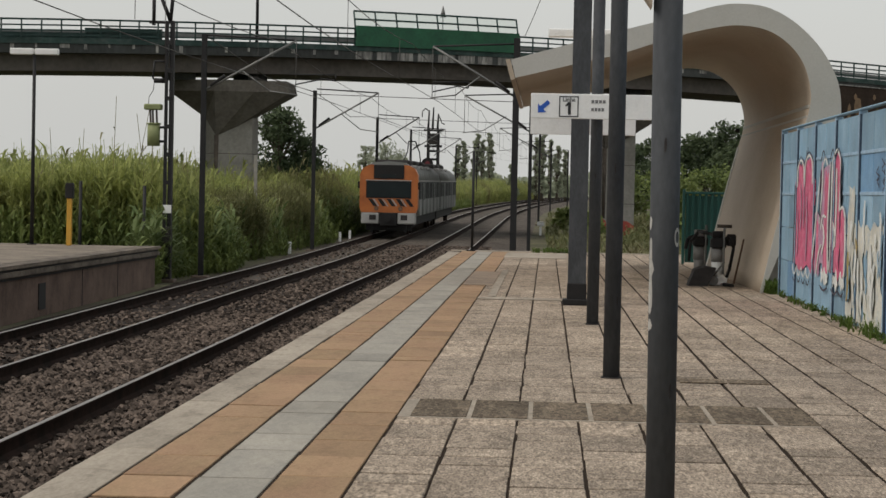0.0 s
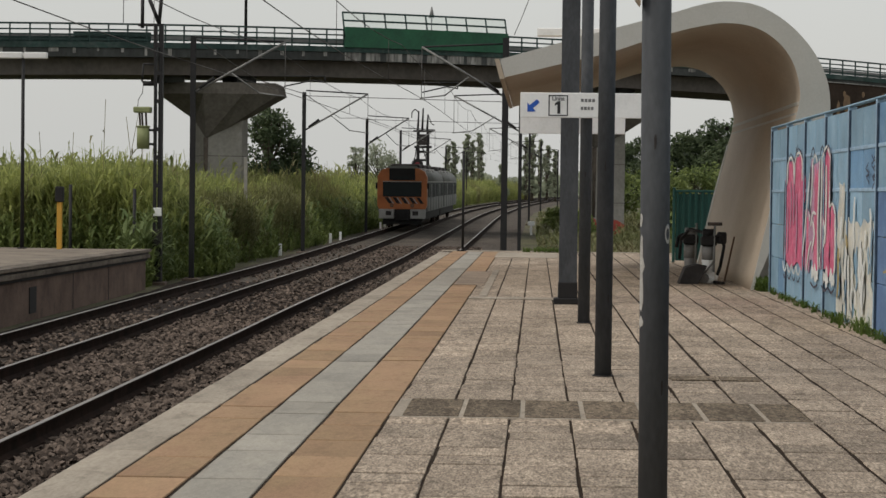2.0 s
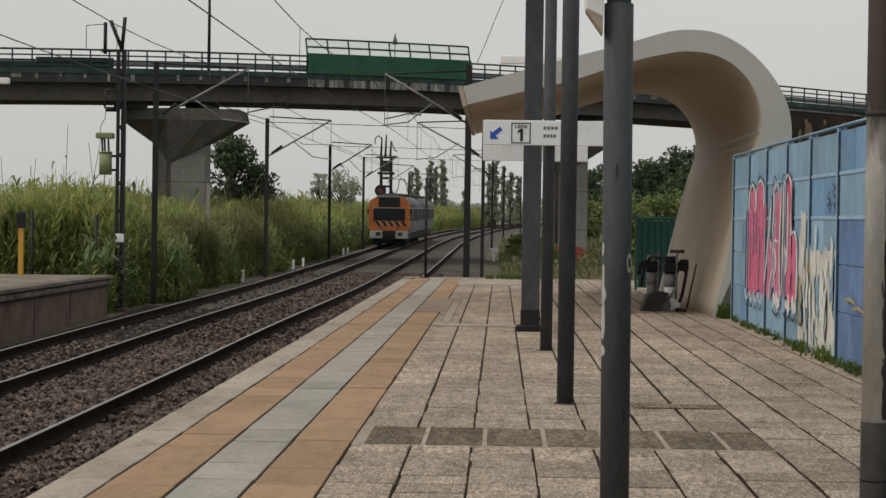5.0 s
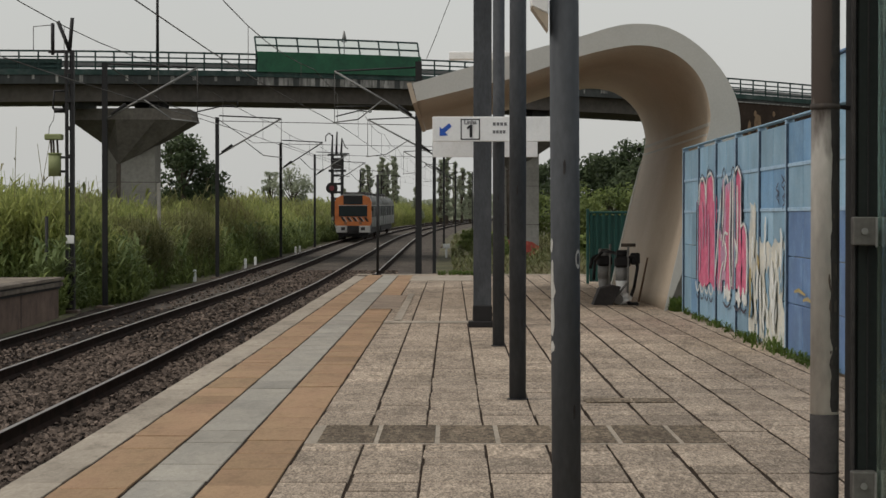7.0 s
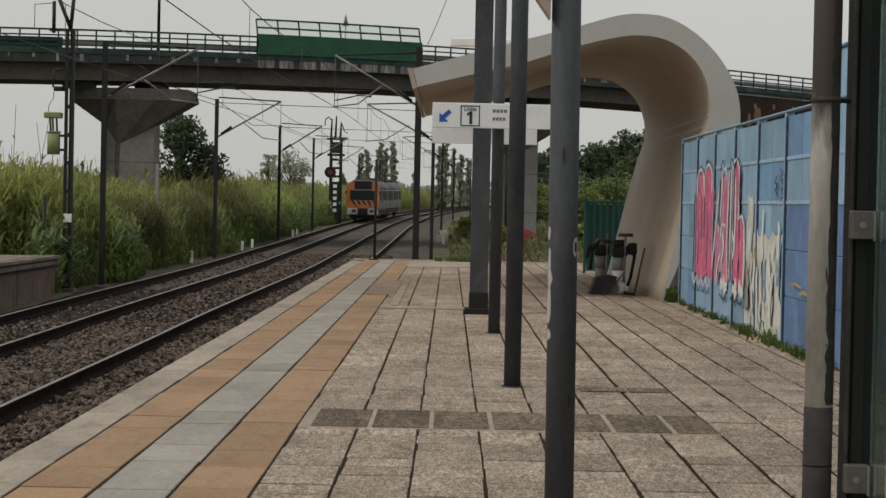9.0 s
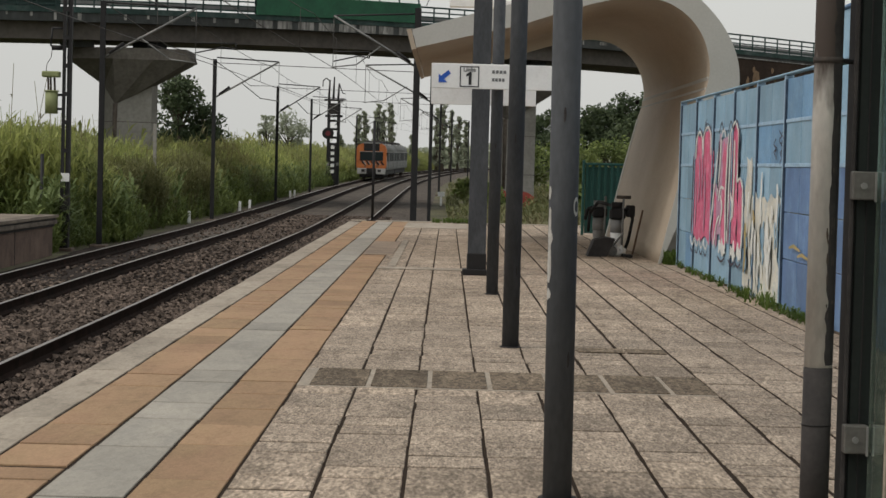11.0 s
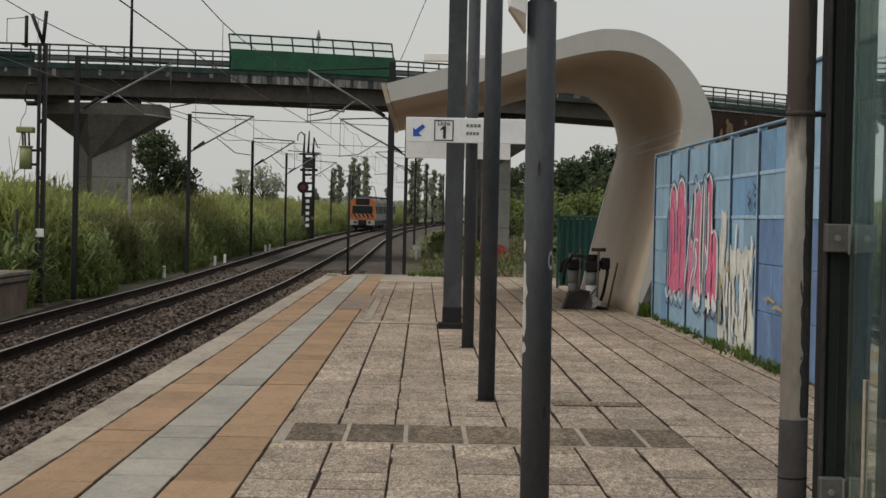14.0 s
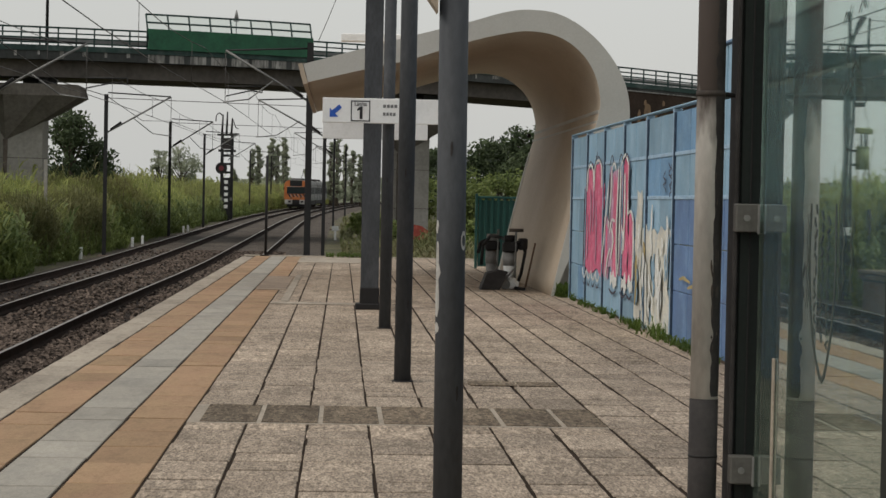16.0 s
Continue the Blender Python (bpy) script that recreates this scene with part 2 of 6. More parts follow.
M_GALV = mat("galvanised_steel", (0.20, 0.20, 0.19), 0.6, metal=0.3, var=0.2, scale=3, fine=40)
M_WIRE = mat("old_copper_wire", (0.06, 0.055, 0.05), 0.6, var=0.1)
M_ARCHFACE = mat("pale_shell_rim_paint", (0.46, 0.455, 0.42), 0.6, var=0.06, scale=0.6, fine=30, fine_var=0.04, bump=0.06,
                 second=(0.42, 0.41, 0.37), amount=0.36, edge=0.2)
# beige base whose tan partly stands for warm bounce off the paving
M_ARCHIN = mat("beige_shell_lining", (0.425, 0.352, 0.270), 0.65, var=0.08, scale=0.5, fine=25, fine_var=0.05, bump=0.06,
               second=(0.365, 0.297, 0.222), amount=0.40, edge=0.2, stretch=(1, 0.4, 1))
M_BLUE = mat("light_blue_fence_paint", (0.215, 0.365, 0.49), 0.55, var=0.16, scale=1.2, fine=30, fine_var=0.08, rand=0.16, bump=0.06,
             second=(0.29, 0.425, 0.53), amount=0.42, edge=0.2)
M_BLUEDK = mat("mid_blue_fence_paint", (0.105, 0.185, 0.35), 0.55, var=0.16, scale=1.5, fine=30, rand=0.12, bump=0.06,
               second=(0.16, 0.27, 0.43), amount=0.40)
M_BLUEMID = mat("medium_blue_fence_paint", (0.145, 0.285, 0.455), 0.55, var=0.16, scale=1.5, fine=30, rand=0.1, bump=0.06,
                second=(0.20, 0.345, 0.50), amount=0.42)
M_BLUEPOST = mat("blue_steel_post", (0.085, 0.17, 0.31), 0.5, var=0.12, second=(0.20, 0.32, 0.46), amount=0.38, scale=4)
M_BLUERAIL = mat("pale_blue_rail_paint", (0.33, 0.47, 0.60), 0.5, var=0.12, second=(0.2, 0.34, 0.5), amount=0.4, scale=4)
M_SEAMSHADE = mat("dark_blue_seam_shade", (0.030, 0.052, 0.085), 0.7, var=0.2, scale=4, second=(0.07, 0.11, 0.16), amount=0.4)
M_MAUVE = mat("mauve_spray_paint", (0.44, 0.22, 0.34), 0.65, var=0.2, scale=4, fine=30, second=(0.52, 0.40, 0.48), amount=0.45, bump=0)
M_PINK = mat("pink_spray_paint", (0.62, 0.10, 0.21), 0.6, var=0.2, scale=3, fine=30, second=(0.70, 0.28, 0.38), amount=0.42, bump=0)
M_WHITESP = mat("white_spray_paint", (0.70, 0.71, 0.68), 0.65, var=0.1, scale=4, fine=30, second=(0.55, 0.58, 0.55), amount=0.4, bump=0)
M_BLACKSP = mat("dark_spray_paint", (0.045, 0.04, 0.06), 0.6, var=0.2, bump=0)
M_YELLOWSP = mat("yellow_spray_paint", (0.40, 0.31, 0.13), 0.6, var=0.2, bump=0)
M_CREAMSP = mat("cream_roller_paint", (0.60, 0.58, 0.50), 0.75, var=0.16, scale=3, fine=25, second=(0.42, 0.48, 0.52), amount=0.40, bump=0)
M_GREENFENCE = mat("dark_green_sheet_steel", (0.012, 0.065, 0.055), 0.5, var=0.15, scale=2, fine=30)
M_CONC = mat("bridge_pier_concrete", (0.265, 0.252, 0.225), 0.9, var=0.16, scale=0.35, fine=6, fine_var=0.12, bump=0.3, bump_m=0.02,
             second=(0.205, 0.192, 0.168), amount=0.42, edge=0.2)
# the shade under the flared cap is put into this darker colour
M_CAP = mat("shaded_cap_concrete", (0.145, 0.132, 0.115), 0.95, spec=0.15, var=0.2, scale=0.4, fine=6, fine_var=0.15, bump=0.3, bump_m=0.02,
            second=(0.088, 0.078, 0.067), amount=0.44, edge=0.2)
M_ABUT = mat("dark_abutment_concrete", (0.050, 0.036, 0.028), 0.95, spec=0.1, var=0.25, scale=0.5, fine=6, second=(0.035, 0.027, 0.022), amount=0.45)
M_SEEP = mat("ochre_seepage", (0.21, 0.14, 0.085), 0.9, var=0.25, scale=3, fine=30)
M_SEEPDK = mat("brown_water_stain", (0.075, 0.060, 0.047), 0.95, var=0.3, scale=1.5, second=(0.12, 0.105, 0.085), amount=0.42)
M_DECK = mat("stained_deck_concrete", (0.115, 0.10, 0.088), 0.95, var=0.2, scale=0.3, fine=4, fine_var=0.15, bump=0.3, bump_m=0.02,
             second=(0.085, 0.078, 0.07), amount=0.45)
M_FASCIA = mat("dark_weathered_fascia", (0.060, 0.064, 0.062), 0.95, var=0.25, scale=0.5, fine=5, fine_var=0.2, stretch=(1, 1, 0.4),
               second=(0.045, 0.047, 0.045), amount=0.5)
M_DRIP = mat("pale_lime_streaks", (0.30, 0.29, 0.27), 0.95, var=0.3, scale=2.0, fine=8, fine_var=0.3, stretch=(1, 1, 0.15),
             second=(0.12, 0.118, 0.11), amount=0.47, edge=0.08)
M_TEAL = mat("algae_stained_kerb", (0.030, 0.058, 0.052), 0.9, var=0.3, scale=0.8, fine=6, second=(0.075, 0.095, 0.088), amount=0.42)
M_GREENRAIL = mat("faded_green_railing_paint", (0.016, 0.042, 0.036), 0.6, var=0.25, scale=1.5, second=(0.04, 0.07, 0.065), amount=0.4)
M_GREENPAN = mat("green_screen_panel", (0.018, 0.115, 0.055), 0.55, var=0.16, scale=0.4, fine=6, second=(0.012, 0.08, 0.042), amount=0.45)
M_WHITE = mat("white_enamel", (0.78, 0.78, 0.76), 0.45, var=0.05, scale=2, fine=30, fine_var=0.03, bump=0.03, second=(0.66, 0.66, 0.63), amount=0.34)
M_SIGNBLUE = mat("sign_blue", (0.02, 0.09, 0.42), 0.5, var=0.05, bump=0)
M_INK = mat("sign_black", (0.02, 0.02, 0.022), 0.5, var=0.05, bump=0)
M_INKGREY = mat("sign_grey_text", (0.16, 0.16, 0.16), 0.5, var=0.05, bump=0)
M_ORANGEPAINT = mat("train_orange_paint", (0.46, 0.145, 0.04), 0.4, var=0.1, scale=0.8, fine=20, fine_var=0.05, bump=0.02, second=(0.34, 0.10, 0.03), amount=0.42)
M_SIDEPANEL = mat("grey_lower_side_paint", (0.26, 0.26, 0.248), 0.7, var=0.15, scale=1.2, second=(0.15, 0.15, 0.142), amount=0.42)
M_TRAINSTEEL = mat("corrugated_stainless_side", (0.13, 0.138, 0.13), 0.6, metal=0.1, var=0.12, scale=0.6, fine=10, second=(0.11, 0.118, 0.11), amount=0.45, stretch=(1, 1, 0.3))
# rough and low in gloss so the band mirrors no sky
M_WINDOWBAND = mat("matte_dark_window_band", (0.022, 0.025, 0.026), 0.75, spec=0.12, var=0.25, scale=1.5)
M_TRAINROOF = mat("dull_silver_train_roof", (0.20, 0.203, 0.192), 0.8, spec=0.2, var=0.2, scale=0.7, second=(0.155, 0.157, 0.146), amount=0.4)
M_TRAINGREY = mat("pale_grey_skirt", (0.34, 0.335, 0.32), 0.6, var=0.15, scale=1.2)
M_DARKGLASS = mat("dark_train_glass", (0.018, 0.024, 0.025), 0.4, var=0.1, bump=0, spec=0.15)
M_BLACK = mat("black_rubber_grease_and_shade", (0.012, 0.011, 0.011), 0.75, var=0.2)
M_LAMPWHITE = mat("headlamp_lens", (0.22, 0.13, 0.08), 0.25, var=0.03, bump=0)
M_YELLOW = mat("yellow_post_paint", (0.55, 0.30, 0.04), 0.5, var=0.1)
M_TRAFO = mat("pale_green_transformer_paint", (0.24, 0.27, 0.12), 0.6, var=0.12, scale=2)
M_RED = mat("faded_red_paint", (0.30, 0.05, 0.035), 0.6, var=0.15, second=(0.5, 0.16, 0.1), amount=0.38, bump=0)
M_PIPE = mat("grey_downpipe_paint", (0.43, 0.41, 0.38), 0.75, spec=0.2, var=0.2, scale=4, fine=30, stretch=(1, 1, 0.35), second=(0.33, 0.305, 0.275), amount=0.40)


def rust_down(m, z0, z1, colour):
    """Rust that covers the upper part of a pipe and breaks up on its way down, by height on the pipe."""
    n, l = m.node_tree.nodes, m.node_tree.links
    b = n["Principled BSDF"]
    old = b.inputs["Base Color"].links[0].from_socket
    tc, sep, ns = n.new("ShaderNodeTexCoord"), n.new("ShaderNodeSeparateXYZ"), n.new("ShaderNodeTexNoise")
    mp = n.new("ShaderNodeMapping")
    mp.inputs["Scale"].default_value = (1, 1, 0.3)
    ns.inputs["Scale"].default_value, ns.inputs["Detail"].default_value = 22.0, 7
    ma, r, mix = n.new("ShaderNodeMath"), n.new("ShaderNodeMapRange"), n.new("ShaderNodeMix")
    ma.operation = "MULTIPLY_ADD"
    ma.inputs[1].default_value = 0.36
    r.inputs["From Min"].default_value, r.inputs["From Max"].default_value = z0 + 0.18, z1 + 0.18
    mix.data_type = "RGBA"
    l.new(tc.outputs["Object"], sep.inputs[0])
    l.new(tc.outputs["Object"], mp.inputs["Vector"])
    l.new(mp.outputs[0], ns.inputs["Vector"])
    l.new(ns.outputs["Fac"], ma.inputs[0])
    l.new(sep.outputs["Z"], ma.inputs[2])
    l.new(ma.outputs[0], r.inputs["Value"])
    l.new(r.outputs[0], mix.inputs["Factor"])
    l.new(old, mix.inputs["A"])
    mix.inputs["B"].default_value = (*colour, 1)
    l.new(mix.outputs["Result"], b.inputs["Base Color"])


rust_down(M_PIPE, 1.92, 2.12, (0.060, 0.047, 0.040))
M_PIPEDK = mat("rust_and_grime_pipe", (0.055, 0.046, 0.04), 0.8, var=0.25, scale=4, second=(0.10, 0.075, 0.055), amount=0.42)
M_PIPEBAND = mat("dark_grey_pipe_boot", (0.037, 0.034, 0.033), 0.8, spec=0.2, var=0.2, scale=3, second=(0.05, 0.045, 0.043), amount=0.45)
M_FRAME = mat("dark_green_shelter_steel", (0.014, 0.018, 0.016), 0.55, spec=0.2, var=0.12, scale=2, fine=40, bump=0.05)
M_CLAMP = mat("dull_aluminium_clamp", (0.115, 0.11, 0.10), 0.6, metal=0.3, var=0.12, scale=8)
M_GLASS = glass_mat("shelter_glass", (0.80, 0.89, 0.86), 0.62, 0.04)
M_PANE = glass_mat("screen_pane", (0.93, 0.95, 0.93), 0.12)
M_SCRATCH = mat("etched_glass_scrawl", (0.045, 0.06, 0.05), 0.7, var=0.1, bump=0)
M_MACHGREY = mat("light_grey_machine_casing", (0.22, 0.215, 0.205), 0.55, var=0.2, scale=6)
M_BATTEN = mat("brown_batten_wood", (0.13, 0.075, 0.042), 0.8, var=0.2, scale=6, stretch=(1, 1, 0.2))
M_BARK = mat("tree_bark", (0.085, 0.07, 0.052), 0.95, var=0.25, scale=3, fine=25, bump=0.8, bump_m=0.02)
M_REED = leaf_mat("reed_leaves", (0.088, 0.122, 0.040), (0.50, 0.53, 0.18), 0.5, (0.185, 0.16, 0.075))
M_REEDLOW = leaf_mat("low_scrub_leaves", (0.065, 0.10, 0.028), (0.27, 0.32, 0.10), 0.35)
M_ROUGH = leaf_mat("rough_grass_leaves", (0.07, 0.09, 0.034), (0.25, 0.25, 0.11), 0.3, (0.19, 0.155, 0.085))
M_THICKET = leaf_mat("brown_thicket_leaves", (0.085, 0.092, 0.036), (0.28, 0.275, 0.12), 0.4)
M_CANE = leaf_mat("broad_cane_leaves", (0.075, 0.12, 0.035), (0.26, 0.31, 0.13), 0.3)
M_STRAW = leaf_mat("dry_reed_stems", (0.11, 0.10, 0.045), (0.28, 0.26, 0.13), 0.15)
M_TREE = leaf_mat("dark_tree_leaves", (0.026, 0.044, 0.020), (0.095, 0.125, 0.055), 0.25)
# distance haze is put into these pale leaf colours
M_POPLAR = leaf_mat("hazed_grey_green_leaves", (0.20, 0.225, 0.155), (0.40, 0.43, 0.31), 0.5)
M_WEED = leaf_mat("wall_weeds", (0.045, 0.085, 0.015), (0.15, 0.21, 0.045), 0.3)


# ---------------------------------------------------------------- helpers
def part(name, bm, material, parent, label=""):
    """Links a bmesh as one mesh object under a thing or a part."""
    me = bpy.data.meshes.new(name)
    bm.to_mesh(me)
    bm.free()
    me.materials.append(material)
    ob = new(name, me)
    ob.parent = parent
    if label:
        ob["label"] = label
    return ob


def thing(name, at, label, category, group="", kind="", turn=0.0):
    ob = new(name)
    ob.empty_display_size = 0.2
    ob.matrix_basis = pose(*at, 0, 0, turn)
    return tagged(ob, label, category, group, kind)


def solid(name, bm, material, label="", category="", group="", kind="", at=(0, 0, 0)):
    """A thing or a piece of the setting that is one mesh."""
    ob = part(name, bm, material, None)
    ob.matrix_basis = pose(*at)
    return tagged(ob, label, category, group, kind)


def box(x0, x1, y0, y1, z0, z1, bevel=0.0, bm=None):
    b = bmesh.new()
    bmesh.ops.create_cube(b, size=1)
    bmesh.ops.transform(b, verts=b.verts, matrix=Matrix.Translation(((x0 + x1) / 2, (y0 + y1) / 2, (z0 + z1) / 2)) @ Matrix.Diagonal((x1 - x0, y1 - y0, z1 - z0, 1)))
    if bevel:
        bmesh.ops.bevel(b, geom=list(b.edges), offset=bevel, segments=1, affect="EDGES")
    return join(bm, b)


def join(bm, other):
    if bm is None:
        return other
    me = bpy.data.meshes.new("tmp")
    other.to_mesh(me)
    other.free()
    bm.from_mesh(me)
    bpy.data.meshes.remove(me)
    return bm


def tube(p, q, r, r2=None, seg=12, bm=None, caps=True):
    p, q = Vector(p), Vector(q)
    d = q - p
    b = bmesh.new()
    bmesh.ops.create_cone(b, cap_ends=caps, segments=seg, radius1=r, radius2=r if r2 is None else r2, depth=d.length)
    bmesh.ops.transform(b, verts=b.verts, matrix=Matrix.Translation((p + q) / 2) @ d.to_track_quat("Z", "Y").to_matrix().to_4x4())
    for f in b.faces:
        f.smooth = len(f.verts) == 4
    return join(bm, b)


def pipe_path(pts, r, seg=8, bm=None):
    for a, c in zip(pts[:-1], pts[1:]):
        bm = tube(a, c, r, seg=seg, bm=bm)
    return bm


def prism(profile, y0, y1, bm=None, smooth=False):
    """A closed outline in x and z, drawn out along y."""
    b = bmesh.new()
    front = [b.verts.new((x, y0, z)) for x, z in profile]
    back = [b.verts.new((x, y1, z)) for x, z in profile]
    b.faces.new(front)
    b.faces.new(back[::-1])
    for i in range(len(profile)):
        j = (i + 1) % len(profile)
        f = b.faces.new((front[i], back[i], back[j], front[j]))
        f.smooth = smooth
    bmesh.ops.recalc_face_normals(b, faces=b.faces)
    return join(bm, b)


def sweep(profile, path, bm=None, closed=True):
    """A profile (across, up) carried along points (x, y, z) that run mainly along y."""
    b = bmesh.new()
    rings = []
    for i, p in enumerate(path):
        a, c = Vector(path[max(i - 1, 0)]), Vector(path[min(i + 1, len(path) - 1)])
        d = (c - a).normalized()
        side = Vector((d.y, -d.x, 0)).normalized()
        rings.append([b.verts.new(Vector(p) + side * u + Vector((0, 0, v))) for u, v in profile])
    m = len(profile)
    for r0, r1 in zip(rings[:-1], rings[1:]):
        for k in range(m if closed else m - 1):
            b.faces.new((r0[k], r0[(k + 1) % m], r1[(k + 1) % m], r1[k]))
    if closed:
        b.faces.new(rings[0])
        b.faces.new(rings[-1][::-1])
    bmesh.ops.recalc_face_normals(b, faces=b.faces)
    return join(bm, b)


def smooth01(a, b, v):
    t = min(max((v - a) / (b - a), 0), 1)
    return t * t * (3 - 2 * t)


def raw(name, verts, faces, material, label="", category="", kind="", parent=None):
    me = bpy.data.meshes.new(name)
    me.from_pydata(verts, [], faces)
    me.materials.append(material)
    ob = new(name, me)
    ob.parent = parent
    return tagged(ob, label, category, kind=kind)


# ---------------------------------------------------------------- the line of the railway
NEAR, FAR, GAUGE = -4.49, -8.40, 1.735


def shift(y):
    """How far the tracks bend to the right, by distance."""
    return 0.5 * smooth01(40, 80, y) + 0.00018 * max(0, y - 150) ** 2


def rail_z(y):
    """Height of the rail heads: level along the platform, then a gentle climb."""
    d = max(0, y - 36)
    return -0.9 + 0.006 * d * d / (d + 6)


def along(xc, y, up=0.0):
    return (xc + shift(y), y, rail_z(y) + up)


def stations(y0, y1, step=4.0):
    n = max(2, int((y1 - y0) / step))
    return [y0 + (y1 - y0) * i / n for i in range(n + 1)]


# ---------------------------------------------------------------- ground and track
def ground_z(x, y):
    z = rail_z(min(max(y, -50), 420)) - 0.30
    side = smooth01(6, 60, x + 2)
    z += 0.5 * side * smooth01(70, 140, y)
    if y > 62 and (x > 0 or x < -12):
        z += 0.10 * noise.noise(Vector((x * 0.15, y * 0.15, 0)))
    return z


def build_ground():
    xs = [-2500, -1200, -600, -300, -150, -90, -60] + [-45 + 3 * i for i in range(36)] + [80, 130, 250, 500, 1100, 2500]
    ys = [-400, -150, -60, -20] + [-5 + 5 * i for i in range(70)] + [380, 450, 600, 900, 1500, 2600, 4500]
    verts = [(x, y, ground_z(x, y)) for y in ys for x in xs]
    w = len(xs)
    faces = [(r * w + c, r * w + c + 1, (r + 1) * w + c + 1, (r + 1) * w + c) for r in range(len(ys) - 1) for c in range(w - 1)]
    ob = raw("ground", verts, faces, M_EARTH, "rough grassy earth with bare brown patches", "ground", "structure")
    for p in ob.data.polygons:
        p.use_smooth = True


def build_track_bed():
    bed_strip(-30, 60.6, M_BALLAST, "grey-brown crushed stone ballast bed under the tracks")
    bed_strip(60.6, 420, M_BALLASTFAR, "paler ballast bed curving away under the tracks")


def bed_strip(ya, yb, material, label):
    b = bmesh.new()
    rows = []
    for y in stations(ya, yb, 1.2):
        s = shift(y)
        right = -2.78 if y < 60.61 and yb < 70 else 0.1 + s - 0.5 * smooth01(40, 80, y)
        left = -10.2 if y < 57 else -11.5 + s
        row = []
        for i in range(27):
            u = left + (right - left) * i / 26
            fall = 0.0
            if yb > 70 and i > 23:
                fall = -0.10 * (i - 23)
            if y > 57 and i < 3:
                fall = -0.08 * (3 - i)
            h = 0.035 * noise.noise(Vector((u * 2.3, y * 2.3, 0))) + 0.02 * noise.noise(Vector((u * 7, y * 7, 3)))
            row.append(b.verts.new((u, y, rail_z(y) - 0.225 + fall + h)))
        rows.append(row)
    for r0, r1 in zip(rows[:-1], rows[1:]):
        for k in range(26):
            b.faces.new((r0[k], r0[k + 1], r1[k + 1], r1[k])).smooth = True
    solid("track_bed", b, material, label, "ballast", kind="structure")


def build_stones():
    """Loose ballast stones, thickest between the two tracks and beside the platform."""
    rng = np.random.default_rng(3)
    count = 44000
    near_share = rng.random(count) < 0.75
    y = np.where(near_share, 13 + 32 * rng.random(count) ** 1.2, 45 + 50 * rng.random(count))
    x = np.where(rng.random(count) < 0.86, rng.uniform(-7.35, -2.95, count), rng.uniform(-9.9, -7.3, count))
    base = np.array([[1, 0, 0], [-1, 0, 0], [0, 1, 0], [0, -1, 0], [0, 0, 1], [0, 0, -1]], float)
    corner = np.array([[1, 1, 1], [1, -1, 1], [-1, 1, 1], [-1, -1, 1]], float) * 0.62
    form = np.concatenate([base[:5], corner])
    tri = [(0, 5, 4), (5, 2, 4), (2, 7, 4), (7, 1, 4), (1, 8, 4), (8, 3, 4), (3, 6, 4), (6, 0, 4), (0, 2, 5), (2, 1, 7), (1, 3, 8), (3, 0, 6)]
    n = len(form)
    size = rng.uniform(0.026, 0.058, count)[:, None, None]
    jit = 1 + rng.uniform(-0.38, 0.38, (count, n, 3))
    ang = rng.uniform(0, 6.283, count)
    pts = form[None] * jit * size
    pts[:, :, 2] *= 0.85
    c, s = np.cos(ang)[:, None], np.sin(ang)[:, None]
    px, py = pts[:, :, 0] * c - pts[:, :, 1] * s, pts[:, :, 0] * s + pts[:, :, 1] * c
    lean = rng.uniform(-0.5, 0.5, (count, 2))
    pz = pts[:, :, 2] + px * lean[:, :1] + py * lean[:, 1:]
    gz = np.array([rail_z(v) for v in y])
    sh = np.array([shift(v) for v in y])
    zz = gz - 0.230 + rng.uniform(0.0, 0.035, count)
    keep = np.ones(count, bool)
    for centre in (NEAR, FAR):
        for sgn in (-1, 1):
            keep &= np.abs(x - (centre + sgn * GAUGE / 2)) > 0.10
    verts = np.stack([px + (x + sh)[:, None], py + y[:, None], pz + zz[:, None]], -1)[keep].reshape(-1, 3)
    k = int(keep.sum())
    faces = (np.array(tri)[None] + (np.arange(k) * n)[:, None, None]).reshape(-1, 3)
    raw("ballast_stones", verts.tolist(), faces.tolist(), M_STONE, "loose angular grey-brown ballast stones", "ballast", "stuff")


def build_rails():
    foot = [(-0.08, -0.25), (0.08, -0.25), (0.08, -0.185), (0.014, -0.145), (0.012, -0.045), (0.034, -0.035), (0.034, -0.002),
            (-0.034, -0.002), (-0.034, -0.035), (-0.012, -0.045), (-0.014, -0.145), (-0.08, -0.185)]
    head = [(-0.031, -0.004), (0.031, -0.004), (0.029, 0.003), (-0.029, 0.003)]
    for centre, which in ((NEAR, "beside the platform"), (FAR, "of the far track")):
        for sgn in (-1, 1):
            path = [along(centre + sgn * GAUGE / 2, y) for y in stations(-30, 420, 3)]
            rail = thing("rail", (0, 0, 0), "rusty steel rail with polished head " + which, "rail", "running rails", "structure")
            part("rail_body", sweep(foot, path), M_RAIL, rail, "rust-brown rail web and foot")
            part("rail_head", sweep(head, path), M_RAILTOP, rail, "worn shiny running surface")


